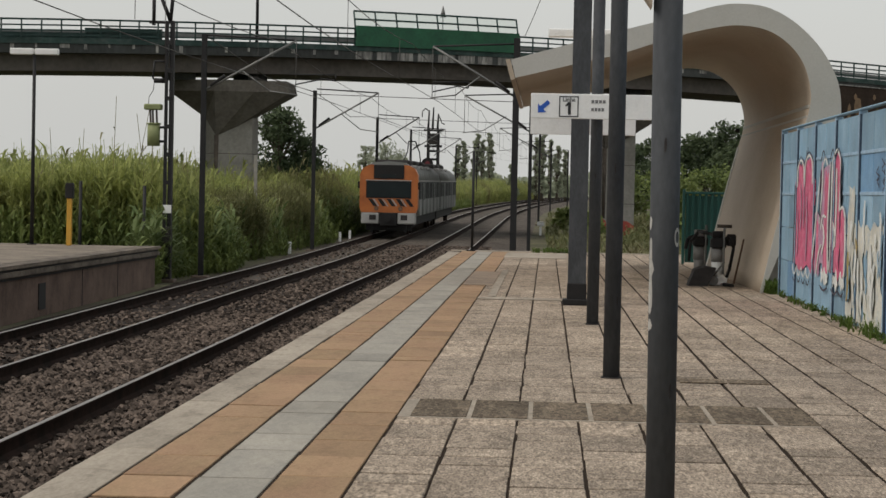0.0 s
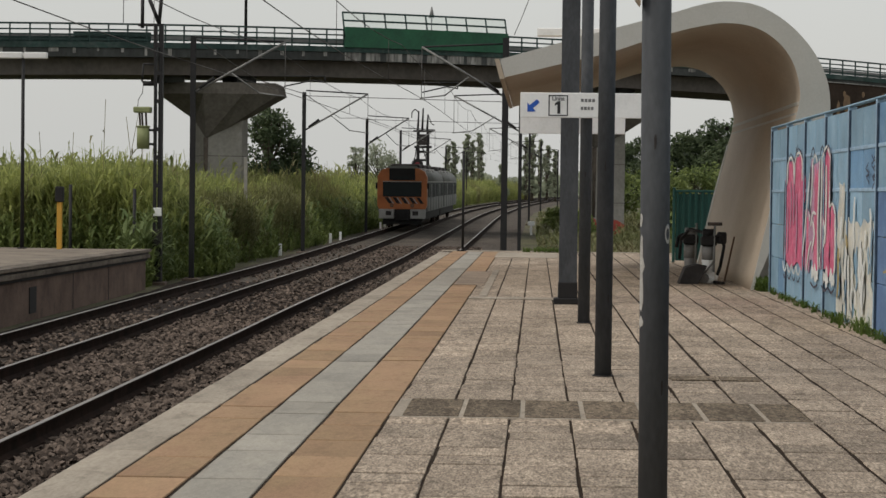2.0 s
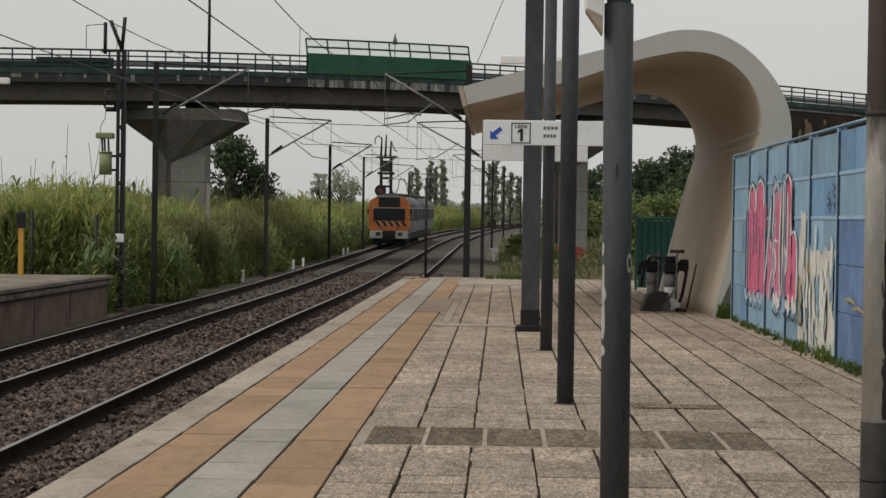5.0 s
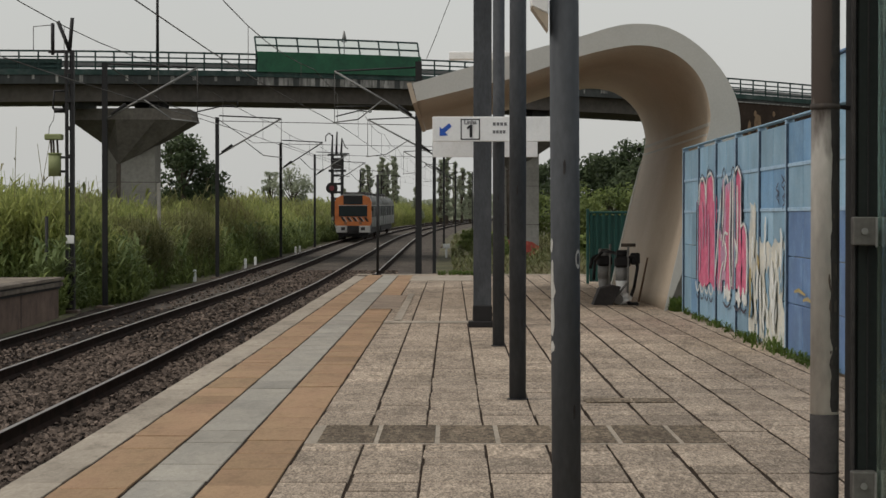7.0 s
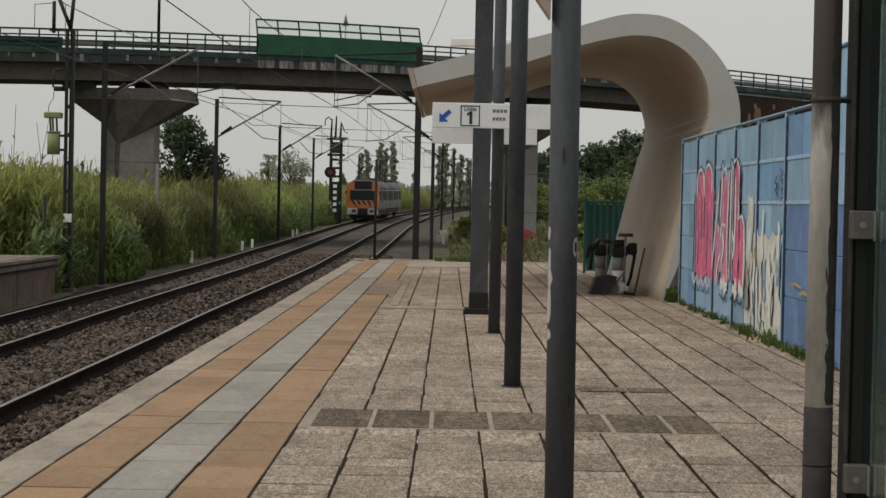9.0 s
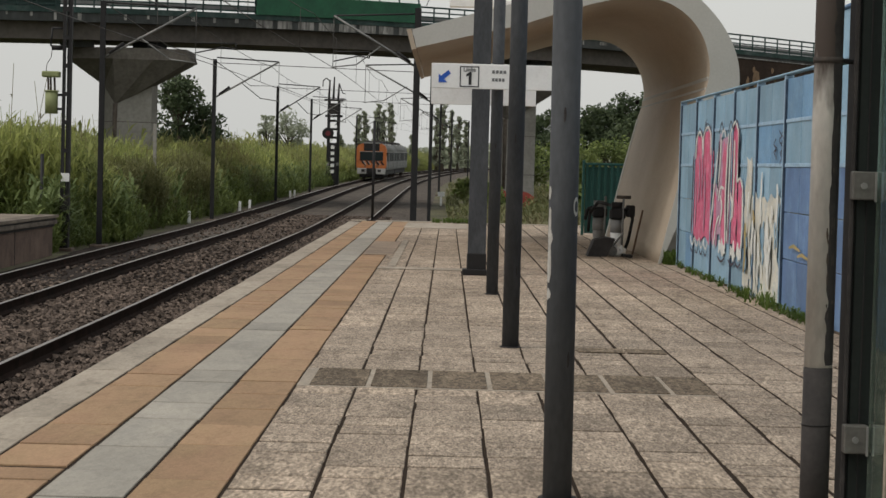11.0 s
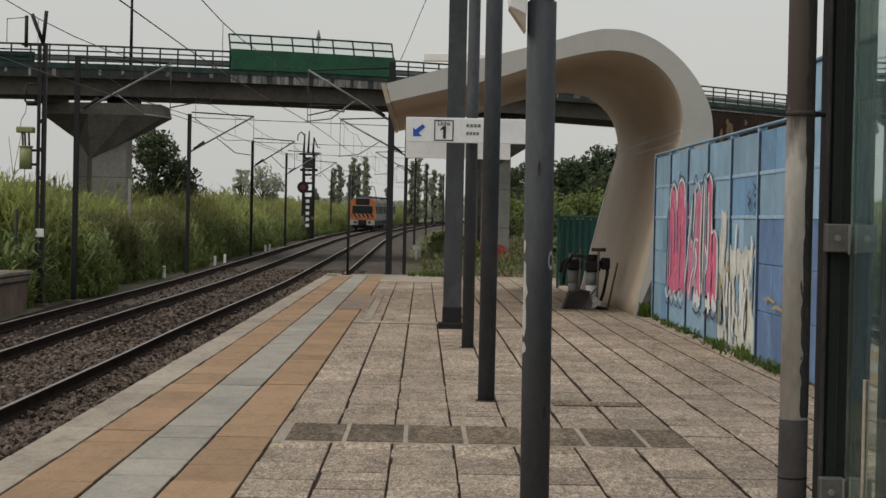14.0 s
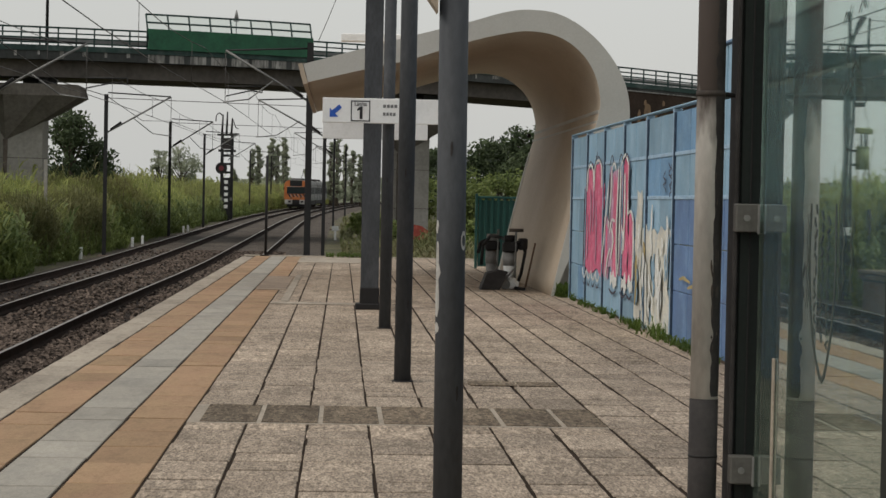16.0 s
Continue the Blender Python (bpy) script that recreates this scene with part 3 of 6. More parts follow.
def build_platforms():
    near = thing("platform", (0, 0, 0), "concrete railway platform with paved top", "platform", kind="structure")
    part("platform_body", box(-2.68, 4.6, -20, 59.9, -1.5, -0.07), M_WALLBASE, near, "stained concrete side wall")
    part("bedding", box(-2.66, 4.6, -20, 59.88, -0.069, -0.009), M_JOINT, near, "dark jointing sand")
    far = thing("platform", (0, 0, 0), "opposite low concrete platform with overhanging edge", "platform", kind="structure")
    part("platform_body", box(-26, -10.74, -20, 57.0, -1.5, -0.30), M_FARWALL, far, "brown rendered platform side wall")
    part("platform_top", box(-26, -10.60, -20, 57.15, -0.07, 0.0, 0.015), M_FARTOP, far, "pale concrete slab top")
    # black colour stands for the shade in groove, beam recess and drain
    part("shadow_groove", box(-26, -10.67, -20, 57.05, -0.115, -0.071), M_BLACK, far, "groove with its shade painted black")
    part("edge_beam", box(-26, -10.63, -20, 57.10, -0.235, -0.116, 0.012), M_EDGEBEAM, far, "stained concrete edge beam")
    part("beam_soffit", box(-26, -10.70, -20, 57.06, -0.299, -0.236), M_BLACK, far, "recess under the beam with its shade painted black")
    part("drain_opening", box(-10.745, -10.72, 43.8, 44.4, -1.02, -0.46), M_BLACK, far, "black plate painted as the dark of a drain opening")
    for y in (36.0, 40.0, 48.0, 52.0):
        part("wall_joint", box(-10.742, -10.732, y, y + 0.03, -1.3, -0.31), M_BLACK, far, "dark vertical wall joint")
    part("edge_slabs", box(-11.1, -10.595, -20, 57.14, 0.001, 0.012, 0.002), M_EDGEBEAM, far, "worn edge slabs")


# ---------------------------------------------------------------- the road bridge
BR_A, BR_D = Vector((-16.0, 105.0, 0)), Vector((20.0, 13.0, 0)).normalized()


def bridge_pt(s, off=0.0, z=0.0):
    """s metres along the bridge from its first pier, off metres towards the camera."""
    side = Vector((BR_D.y, -BR_D.x, 0))
    return BR_A + BR_D * s + side * off + Vector((0, 0, z))


def lift(s):
    """The road rises over the railway in a long crown, straight on its outer ramps."""
    d = abs(s - 21)
    return 0.30 - 0.00068 * (d * d if d < 36 else 1296 + 72 * (d - 36))


def bar_along(s0, s1, off0, off1, z0, z1, bm=None):
    b = bmesh.new()
    rings = []
    for s in stations(s0, s1, 3.0) if s1 - s0 > 5 else (s0, s1):
        rings.append([b.verts.new(bridge_pt(s, o, z + lift(s))) for o, z in ((off0, z0), (off1, z0), (off1, z1), (off0, z1))])
    b.faces.new(rings[0])
    b.faces.new(rings[-1][::-1])
    for p, q in zip(rings[:-1], rings[1:]):
        for i in range(4):
            b.faces.new((p[i], q[i], q[(i + 1) % 4], p[(i + 1) % 4]))
    bmesh.ops.recalc_face_normals(b, faces=b.faces)
    return join(bm, b)


def build_bridge():
    br = thing("road_bridge", (0, 0, 0), "stained concrete road bridge crossing over the railway", "bridge", kind="structure")
    top = 8.93
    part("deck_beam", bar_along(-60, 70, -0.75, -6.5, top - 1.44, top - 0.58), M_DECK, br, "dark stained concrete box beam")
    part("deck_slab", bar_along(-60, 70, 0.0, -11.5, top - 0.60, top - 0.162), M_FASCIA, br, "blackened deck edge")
    part("kerb_beam", bar_along(-60, 70, 0.06, -0.45, top - 0.16, top + 0.12), M_TEAL, br, "algae-stained kerb beam")
    # railing along the near edge
    for z0, z1 in ((0.97, 1.06), (0.70, 0.77), (0.46, 0.53), (0.22, 0.29)):
        part("handrail", bar_along(-60, 70, -0.10, -0.16, top + z0, top + z1), M_GREENRAIL, br)
    for z0, z1 in ((0.98, 1.05), (0.55, 0.60)):
        part("handrail", bar_along(-60, 70, -11.1, -11.16, top + z0, top + z1), M_GREENRAIL, br)
    proto = None
    for i in range(104):
        s = -42 + i * 1.0
        if proto is None:
            proto = part("railing_post", box(-0.032, 0.032, -0.032, 0.032, 0, 1.0), M_GREENRAIL, br)
            post = proto
        else:
            post = proto.copy()
            scene.collection.objects.link(post)
        post.matrix_basis = Matrix.Translation(bridge_pt(s, -0.13, top + 0.05 + lift(s))) @ pose(0, 0, 0, 0, 0, 33)
    # low solid parapet along the ramp, and the crash barrier behind the railing
    part("parapet", bar_along(-60, -3.6, -0.55, -0.70, top + 0.10, top + 0.42), M_TEAL, br, "algae-dark low parapet")
    part("parapet", bar_along(-7.6, -3.6, -0.53, -0.72, top + 0.421, top + 0.66), M_TEAL, br, "algae-dark raised parapet")
    part("crash_barrier", bar_along(-60, 70, -1.9, -2.0, top + 0.35, top + 0.62), M_GALV, br, "pale steel crash barrier")
    # fascia panels and lime streaks below them
    rng = random.Random(5)
    for i in range(46):
        s = -24 + i * 1.24
        h, w = rng.uniform(0.14, 0.36), rng.choice((0.10, 0.14, 0.2, 0.2, 0.5))
        if 6.6 < s < 16.2:
            w, h = rng.uniform(0.85, 1.05), 0.40
        part("lime_streak", bar_along(s, s + w, 0.012, 0.0, top - 0.19 - h, top - 0.17), M_DRIP, br, "pale lime streaked panel")
    # green protective screen above the tracks
    s0, s1 = 6.95, 16.95
    scr = part("screen", bar_along(s0, s1, 0.16, 0.06, top + 0.10, top + 1.155), M_GREENPAN, br, "dark green solid protective screen")
    n = 8
    for i in range(n + 1):
        s = s0 + (s1 - s0) * i / n
        h = lift(s)
        part("screen_post", tube(bridge_pt(s, 0.11, top + 0.60 + h), bridge_pt(s, -0.22, top + 1.93 + h), 0.045, seg=6), M_GREENRAIL, scr)
    for z, o in ((1.93, -0.22), (1.50, -0.10)):
        part("screen_rail", pipe_path([bridge_pt(s, o, top + z + lift(s)) for s in stations(s0, s1, 2.5)], 0.05, 6), M_GREENRAIL, scr)
    for i in range(n):
        a, c = s0 + (s1 - s0) * i / n + 0.05, s0 + (s1 - s0) * (i + 1) / n - 0.05
        b = bmesh.new()
        q = [bridge_pt(a, -0.01, top + 1.16 + lift(a)), bridge_pt(c, -0.01, top + 1.16 + lift(c)), bridge_pt(c, -0.21, top + 1.89 + lift(c)), bridge_pt(a, -0.21, top + 1.89 + lift(a))]
        off = Vector((BR_D.y, -BR_D.x, 0)) * 0.012
        v = [b.verts.new(p) for p in q] + [b.verts.new(p + off) for p in q]
        for f in ((0, 1, 2, 3), (7, 6, 5, 4), (0, 4, 5, 1), (1, 5, 6, 2), (2, 6, 7, 3), (3, 7, 4, 0)):
            b.faces.new([v[k] for k in f])
        bmesh.ops.recalc_face_normals(b, faces=b.faces)
        part("screen_pane", b, M_PANE, scr, "clear upper screen pane")
    # dark abutment under the far end, with a pale drip edge and ochre seepage stains
    ab = part("abutment", bar_along(39.2, 70, 0.05, -0.7, 3.0, top - 0.40), M_ABUT, br, "dark brown stained abutment wall")
    part("drip_edge", bar_along(39.2, 70, 0.11, 0.051, top - 0.40, top - 0.33), M_DRIP, ab, "pale drip edge")
    for s, z, w, h in ((40.55, 6.95, 0.16, 0.55), (41.2, 7.35, 0.30, 0.62), (41.02, 7.9, 0.14, 0.2), (41.92, 6.95, 0.15, 0.35), (42.5, 7.95, 0.12, 0.2), (43.9, 7.5, 0.12, 0.35), (44.1, 7.95, 0.13, 0.22), (40.1, 6.5, 0.5, 0.12)):
        b = bmesh.new()
        ring = [(s + w * math.cos(k * 0.785) * rng.uniform(0.7, 1.1), z + h * math.sin(k * 0.785) * rng.uniform(0.75, 1.1)) for k in range(8)]
        lo, hi = ([b.verts.new(bridge_pt(p, o, q + lift(p))) for p, q in ring] for o in (0.052, 0.062))
        b.faces.new(hi)
        for k in range(8):
            b.faces.new((lo[k], lo[k - 1], hi[k - 1], hi[k]))
        bmesh.ops.recalc_face_normals(b, faces=b.faces)
        part("seepage_stain", b, M_SEEP, ab, "ochre seepage stain")
    # piers
    for s, ground in ((0.0, -1.6), (24.0, -1.6)):
        pier = part("pier", pier_shaft(s, ground), M_CONC, br, "grey concrete bridge pier")
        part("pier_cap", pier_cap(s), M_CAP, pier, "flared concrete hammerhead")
        for o in (-2.4, 1.6):
            part("bearing", bar_along(s + o, s + o + 1.1, -1.6, -3.4, 7.09 - lift(s + o), 7.50), M_FASCIA, pier)
        crease = shaft_outline(s, 0.006)[1]
        part("rust_stain", tube((crease.x, crease.y + 0.06, 0.4), (crease.x, crease.y + 0.06, 4.35), 0.09, 0.13, seg=8), M_SEEPDK, pier, "dark brown water stain down the crease")
        for z in (1.2, 3.4):
            part("pour_joint", shaft_ring(s, z), M_DECK, pier, "dark pour joint")
    # graffiti on the second pier's foot
    painted = thing("graffiti", (4.0, 116.6, -1.0), "faded red painted tag on the bridge pier", "graffiti")
    part("tag", prism([(-1.55, 0.55), (-0.55, 0.5), (-0.75, 1.3), (-1.15, 1.5), (-1.5, 1.15)], 0, 0.02), M_RED, painted)
    part("tag", prism([(0.0, 0.45), (0.95, 0.55), (0.85, 1.0), (0.5, 1.25), (0.0, 1.35)], 0, 0.02), M_RED, painted)


def shaft_outline(s, grow=0.0):
    """Six-sided pier plan: a pointed face towards the tracks."""
    pts = [(-1.25, 0.55), (-0.5, 1.6), (0.4, 1.35), (1.25, 1.0), (1.25, -1.2), (-1.25, -1.2)]
    c = Vector((-0.42, 2.6, 0))
    return [(BR_A + BR_D * s).xy + Vector((c.x + x * (1 + grow), c.y - y * (1 + grow))) for x, y in pts]


def pier_shaft(s, ground):
    b = bmesh.new()
    o = shaft_outline(s)
    lo, hi = [b.verts.new((p.x, p.y, ground)) for p in o], [b.verts.new((p.x, p.y, 5.5)) for p in o]
    b.faces.new(lo[::-1])
    b.faces.new(hi)
    for i in range(len(o)):
        j = (i + 1) % len(o)
        b.faces.new((lo[i], lo[j], hi[j], hi[i]))
    bmesh.ops.recalc_face_normals(b, faces=b.faces)
    return b


def shaft_ring(s, z):
    b = bmesh.new()
    o = shaft_outline(s, 0.004)
    lo, hi = [b.verts.new((p.x, p.y, z)) for p in o], [b.verts.new((p.x, p.y, z + 0.035)) for p in o]
    for i in range(len(o)):
        j = (i + 1) % len(o)
        b.faces.new((lo[i], lo[j], hi[j], hi[i]))
    b.faces.new(hi)
    bmesh.ops.recalc_face_normals(b, faces=b.faces)
    return b


def pier_cap(s):
    """Flared head: from the six-sided shaft out to a long beam under the deck."""
    c = (BR_A + BR_D * s)
    b = bmesh.new()
    low = [(p.x, p.y, z) for p, z in zip(shaft_outline(s, 0.005), (5.25, 4.30, 4.75, 5.25, 5.4, 5.4))]
    mid = [(-3.4, 1.7), (-0.9, 2.6), (1.1, 2.4), (2.85, 2.0), (2.85, -1.3), (-3.4, -1.3)]
    v0 = [b.verts.new(p) for p in low]
    v1 = [b.verts.new((c.x + x, c.y + 2.6 - y, 6.55)) for x, y in mid]
    v2 = [b.verts.new((c.x + x * 0.94, c.y + 2.6 - y, 7.12)) for x, y in mid]
    for a, d in ((v0, v1), (v1, v2)):
        for i in range(6):
            j = (i + 1) % 6
            b.faces.new((a[i], a[j], d[j], d[i]))
    b.faces.new(v2)
    b.faces.new(v0[::-1])
    bmesh.ops.recalc_face_normals(b, faces=b.faces)
    return b



# ---------------------------------------------------------------- the curled shelter
def curve_through(pts, n=8):
    """Points smoothed by Catmull-Rom."""
    out = []
    for i in range(len(pts) - 1):
        p0, p1, p2, p3 = (np.array(pts[max(i - 1, 0)]), np.array(pts[i]), np.array(pts[i + 1]), np.array(pts[min(i + 2, len(pts) - 1)]))
        for k in range(n):
            t = k / n
            out.append(tuple(0.5 * ((2 * p1) + (-p0 + p2) * t + (2 * p0 - 5 * p1 + 4 * p2 - p3) * t * t + (-p0 + 3 * p1 - 3 * p2 + p3) * t ** 3)))
    return out + [tuple(pts[-1])]


def build_shell():
    y0, y1 = 37.0, 49.5
    outer = curve_through([(-0.70, 4.02), (0.39, 4.33), (1.21, 4.56), (2.21, 4.83), (2.86, 5.02), (3.31, 5.07), (3.81, 5.0), (4.31, 4.72), (4.74, 4.28),
                           (5.02, 3.76), (5.10, 3.25), (5.04, 2.75)]) + curve_through([(4.72, 2.2), (4.25, 1.1), (3.81, 0.0)], 4)
    inner = curve_through([(-0.62, 3.70), (0.39, 3.95), (1.21, 4.15), (2.11, 4.45), (2.81, 4.63), (3.31, 4.69), (3.81, 4.60), (4.21, 4.33), (4.46, 3.96),
                           (4.57, 3.5), (4.53, 3.15)]) + curve_through([(4.44, 2.85), (4.10, 1.5), (3.76, 0.0)], 4)
    sh = thing("platform_shelter", (0, 0, 0), "curled beige shell canopy standing on one leaning leg", "shelter")
    # the lining and the back are one curved skin, the rim is the pale band facing the camera
    skin = prism(outer + inner[::-1], y0 + 0.03, y1, smooth=True)
    part("shell", skin, M_ARCHIN, sh, "beige curved inner lining")
    part("front_rim", prism(outer + inner[::-1], y0, y0 + 0.027), M_ARCHFACE, sh, "pale grey-white front rim")
    # the fold where the curl meets the leg
    part("fold_seam", sweep([(-0.012, -0.03), (0.012, -0.03), (0.012, 0.03), (-0.012, 0.03)], [(4.555, y0 + 0.1, 3.30), (4.555, y1 - 0.05, 3.30)]), M_ARCHFACE, sh, "pale seam at the fold")
    part("fold_seam", sweep([(-0.012, -0.02), (0.012, -0.02), (0.012, 0.02), (-0.012, 0.02)], [(4.525, y0 + 0.1, 3.12), (4.525, y1 - 0.05, 3.12)]), M_ARCHFACE, sh, "pale seam at the fold")
    back = [(x, z) for x, z in outer + inner[::-1]]
    part("back_rim", prism(back, y1, y1 + 0.02), M_ARCHFACE, sh, "pale back edge")
    leg = [(x, z) for x, z in inner if z < 3.1 and x > 3.0]
    # added strip, pale for sky light caught along the leg's back edge
    part("edge_trim", prism([(x - 0.015, z) for x, z in leg] + [(x - 0.001, z) for x, z in leg[::-1]], y1 - 0.30, y1 + 0.02), M_ARCHFACE, sh, "pale strip painted as light on the leg edge")
    lip = prism([(-0.72, 4.03), (-0.62, 3.68), (-0.70, 3.66), (-0.80, 4.02)], y0 - 0.01, y1 + 0.02)
    part("edge_trim", lip, M_ARCHIN, sh, "dull gutter edge")
    part("hook", box(4.38, 4.47, y1 - 0.01, y1 + 0.05, 3.2, 3.3, 0.01), M_BLACK, sh, "small dark bracket")
    part("infill", prism([(3.87, 0.0), (4.32, 0.0), (4.32, 1.12)], 37.6, 37.75), M_CONC, sh, "grey concrete infill beside the leg")
    stick = thing("wooden_batten", (3.62, 40.6, 0.0), "thin brown wooden batten leaning on the shelter leg", "batten")
    part("batten", tube((0, 0, 0.0), (0.20, 0.25, 0.86), 0.020, 0.017, seg=8), M_BATTEN, stick)


# ---------------------------------------------------------------- painted fence
FX, FY0, FPITCH, FN, FH = 4.05, 36.5, 2.25, 14, 2.80


def build_fence():
    fence = thing("fence", (0, 0, 0), "light blue steel panel fence covered with graffiti", "fence", kind="structure")
    rng = random.Random(11)
    for i in range(FN + 1):
        y = FY0 - i * FPITCH
        part("post", box(FX - 0.03, FX + 0.08, y - 0.024, y + 0.024, 0, FH + 0.03, 0.006), M_BLUERAIL, fence, "pale blue steel fence post")
        if i < FN:
            # solid strip; its dark colour is the shade of the gap
            part("seam", box(FX - 0.026, FX + 0.03, y - 0.085, y - 0.026, 0.03, FH - 0.02), M_SEAMSHADE, fence, "dark strip painted as the shaded gap beside the post")
    rows = ((0.03, 0.62), (0.63, 1.18), (1.19, 1.74), (1.75, 2.27), (2.28, FH - 0.02))
    for i in range(FN):
        for half in range(2):
            ya = FY0 - i * FPITCH - 0.05 - half * (FPITCH / 2 - 0.05) - (0.012 if half else 0)
            yb = ya - (FPITCH / 2 - 0.075)
            for r, (z0, z1) in enumerate(rows):
                dark = (r in (0, 1, 2) and i >= 5)
                mid = (r == 3 and i == 4) or (r == 4 and i == 5) or (r == 0 and i in (0, 3) and half)
                part("panel", box(FX, FX + 0.04, yb, ya, z0, z1, 0.006), M_BLUEDK if dark else M_BLUEMID if mid else M_BLUE, fence, "dark blue panel" if dark else "mid blue panel" if mid else "")
        for z in (1.745, 2.275):
            part("rail", box(FX - 0.012, FX + 0.001, FY0 - (i + 1) * FPITCH + 0.05, FY0 - i * FPITCH - 0.05, z - 0.02, z + 0.025, 0.004), M_BLUERAIL, fence, "pale blue rail")
    part("top_cap", box(FX - 0.03, FX + 0.06, FY0 - FN * FPITCH, FY0 + 0.05, FH + 0.031, FH + 0.055, 0.006), M_BLUE, fence, "pale top capping")
    # the bays by the shelter are taller
    yt = FY0 - 6 * FPITCH
    for i in range(6, FN):
        ya = FY0 - i * FPITCH
        part("post", box(FX - 0.03, FX + 0.08, ya - 0.024, ya + 0.024, FH + 0.056, 3.36), M_BLUEPOST, fence)
        for half in range(2):
            yb = ya - half * FPITCH / 2
            part("panel", box(FX, FX + 0.04, yb - FPITCH / 2 + 0.03, yb - 0.03, FH + 0.06, 3.35, 0.006), M_BLUE, fence)
    part("top_cap", box(FX - 0.03, FX + 0.06, FY0 - FN * FPITCH, yt + 0.03, 3.361, 3.39, 0.006), M_BLUEPOST, fence, "blue top capping")
    part("fence_foot", box(FX + 0.005, FX + 0.07, FY0 - FN * FPITCH, FY0, -0.3, 0.028), M_WALLBASE, fence, "concrete foot strip")


def stroke(pts, w, x, depth=0.004, wide=1.0):
    """A painted band on the fence along points (y, z)."""
    b = bmesh.new()
    rows = []
    n = len(pts)
    for i, (y, z) in enumerate(pts):
        a, c = pts[max(i - 1, 0)], pts[min(i + 1, n - 1)]
        d = Vector((c[0] - a[0], c[1] - a[1])).normalized()
        side = Vector((-d.y, d.x)) * w * 0.5 * (0.55 if i in (0, n - 1) else 1)
        side.x *= wide
        rows.append([b.verts.new((x - depth, y + side.x, z + side.y)), b.verts.new((x - depth, y - side.x, z - side.y)),
                     b.verts.new((x, y - side.x, z - side.y)), b.verts.new((x, y + side.x, z + side.y))])
    for r0, r1 in zip(rows[:-1], rows[1:]):
        for k in range(4):
            b.faces.new((r0[k], r0[(k + 1) % 4], r1[(k + 1) % 4], r1[k]))
    b.faces.new(rows[0])
    b.faces.new(rows[-1][::-1])
    bmesh.ops.recalc_face_normals(b, faces=b.faces)
    return b


def build_graffiti():
    rng = random.Random(21)
    gx = FX - 0.016

    def blob(y0, y1, z0, z1, wob=0.08, n=9):
        """A ragged vertical patch between two distances and two heights."""
        pts = []
        for i in range(n + 1):
            pts.append((y0 + rng.uniform(-wob, wob), z0 + (z1 - z0) * i / n))
        for i in range(5):
            pts.append((y0 + (y1 - y0) * (i + 0.5) / 5, z1 + rng.uniform(-0.05, 0.10)))
        for i in range(n + 1):
            pts.append((y1 + rng.uniform(-wob, wob), z1 - (z1 - z0) * i / n))
        for i in range(5):
            pts.append((y1 + (y0 - y1) * (i + 0.5) / 5, z0 + rng.uniform(-0.09, 0.05)))
        return pts

    def patch(pts, x, depth=0.005):
        b = bmesh.new()
        pts = curve_through(pts + pts[:1], 3)[:-1]
        f = b.faces.new([b.verts.new((x, y, z)) for y, z in pts])
        r = bmesh.ops.extrude_face_region(b, geom=[f])
        bmesh.ops.translate(b, verts=[v for v in r["geom"] if isinstance(v, bmesh.types.BMVert)], vec=(depth, 0, 0))
        bmesh.ops.triangulate(b, faces=[q for q in b.faces if len(q.verts) > 4])
        bmesh.ops.recalc_face_normals(b, faces=b.faces)
        return b

    g = thing("graffiti", (0, 0, 0), "large pink graffiti letters outlined in white on the blue fence", "graffiti")
    def line(pts, width, lay, material, label=""):
        part("stroke", stroke([(p[0], p[1]) for p in curve_through(pts, 3)], width * 0.55, gx - lay, wide=3.0), material, g, label)

    # the first letter, one broad block with a split top
    part("pink_fill", patch(blob(34.40, 31.90, 0.60, 1.95, 0.05), gx - 0.004), M_PINK, g, "pink spray fill")
    part("pink_fill", patch(blob(33.95, 33.25, 1.80, 2.22, 0.05, 4), gx - 0.006), M_PINK, g, "pink spray fill")
    part("pink_fill", patch(blob(33.05, 32.25, 1.80, 2.26, 0.05, 4), gx - 0.006), M_PINK, g, "pink spray fill")
    for y0, y1, top in ((34.05, 33.2, 2.24), (33.1, 32.15, 2.30)):
        line([(y0, 1.85), (y0 - 0.05, top - 0.08), ((y0 + y1) / 2, top + 0.04), (y1 + 0.05, top - 0.08), (y1, 1.9)], 0.07, 0.012, M_WHITESP, "white spray outline")
        line([(y0 + 0.1, top - 0.1), ((y0 + y1) / 2, top + 0.10), (y1 - 0.08, top - 0.06)], 0.035, 0.014, M_BLACKSP, "thin dark outline")
    line([(34.42, 0.62), (34.40, 1.2), (34.38, 1.9)], 0.05, 0.010, M_BLACKSP, "dark letter edge")
    for y, z0, z1 in ((33.5, 1.15, 1.9), (33.15, 1.2, 2.0), (32.75, 0.7, 1.7), (33.9, 0.75, 1.5)):
        line([(y, z0), (y - 0.05, (z0 + z1) / 2), (y + 0.03, z1)], 0.05, 0.015, M_MAUVE, "darker pink streak")
    for y in (34.15, 33.55, 32.95, 32.4):
        line([(y + 0.30, 0.60), (y + 0.18, 0.48), (y - 0.05, 0.46), (y - 0.22, 0.57)], 0.055, 0.016, M_WHITESP, "white spray outline")
        line([(y + 0.20, 0.40), (y, 0.34), (y - 0.18, 0.42)], 0.04, 0.018, M_BLACKSP, "thin dark outline")
    # the two thin letters beside it, mauve with white edges
    part("mauve_fill", patch(blob(31.75, 31.15, 0.55, 1.45, 0.10, 5), gx - 0.004), M_MAUVE, g, "mauve spray fill")
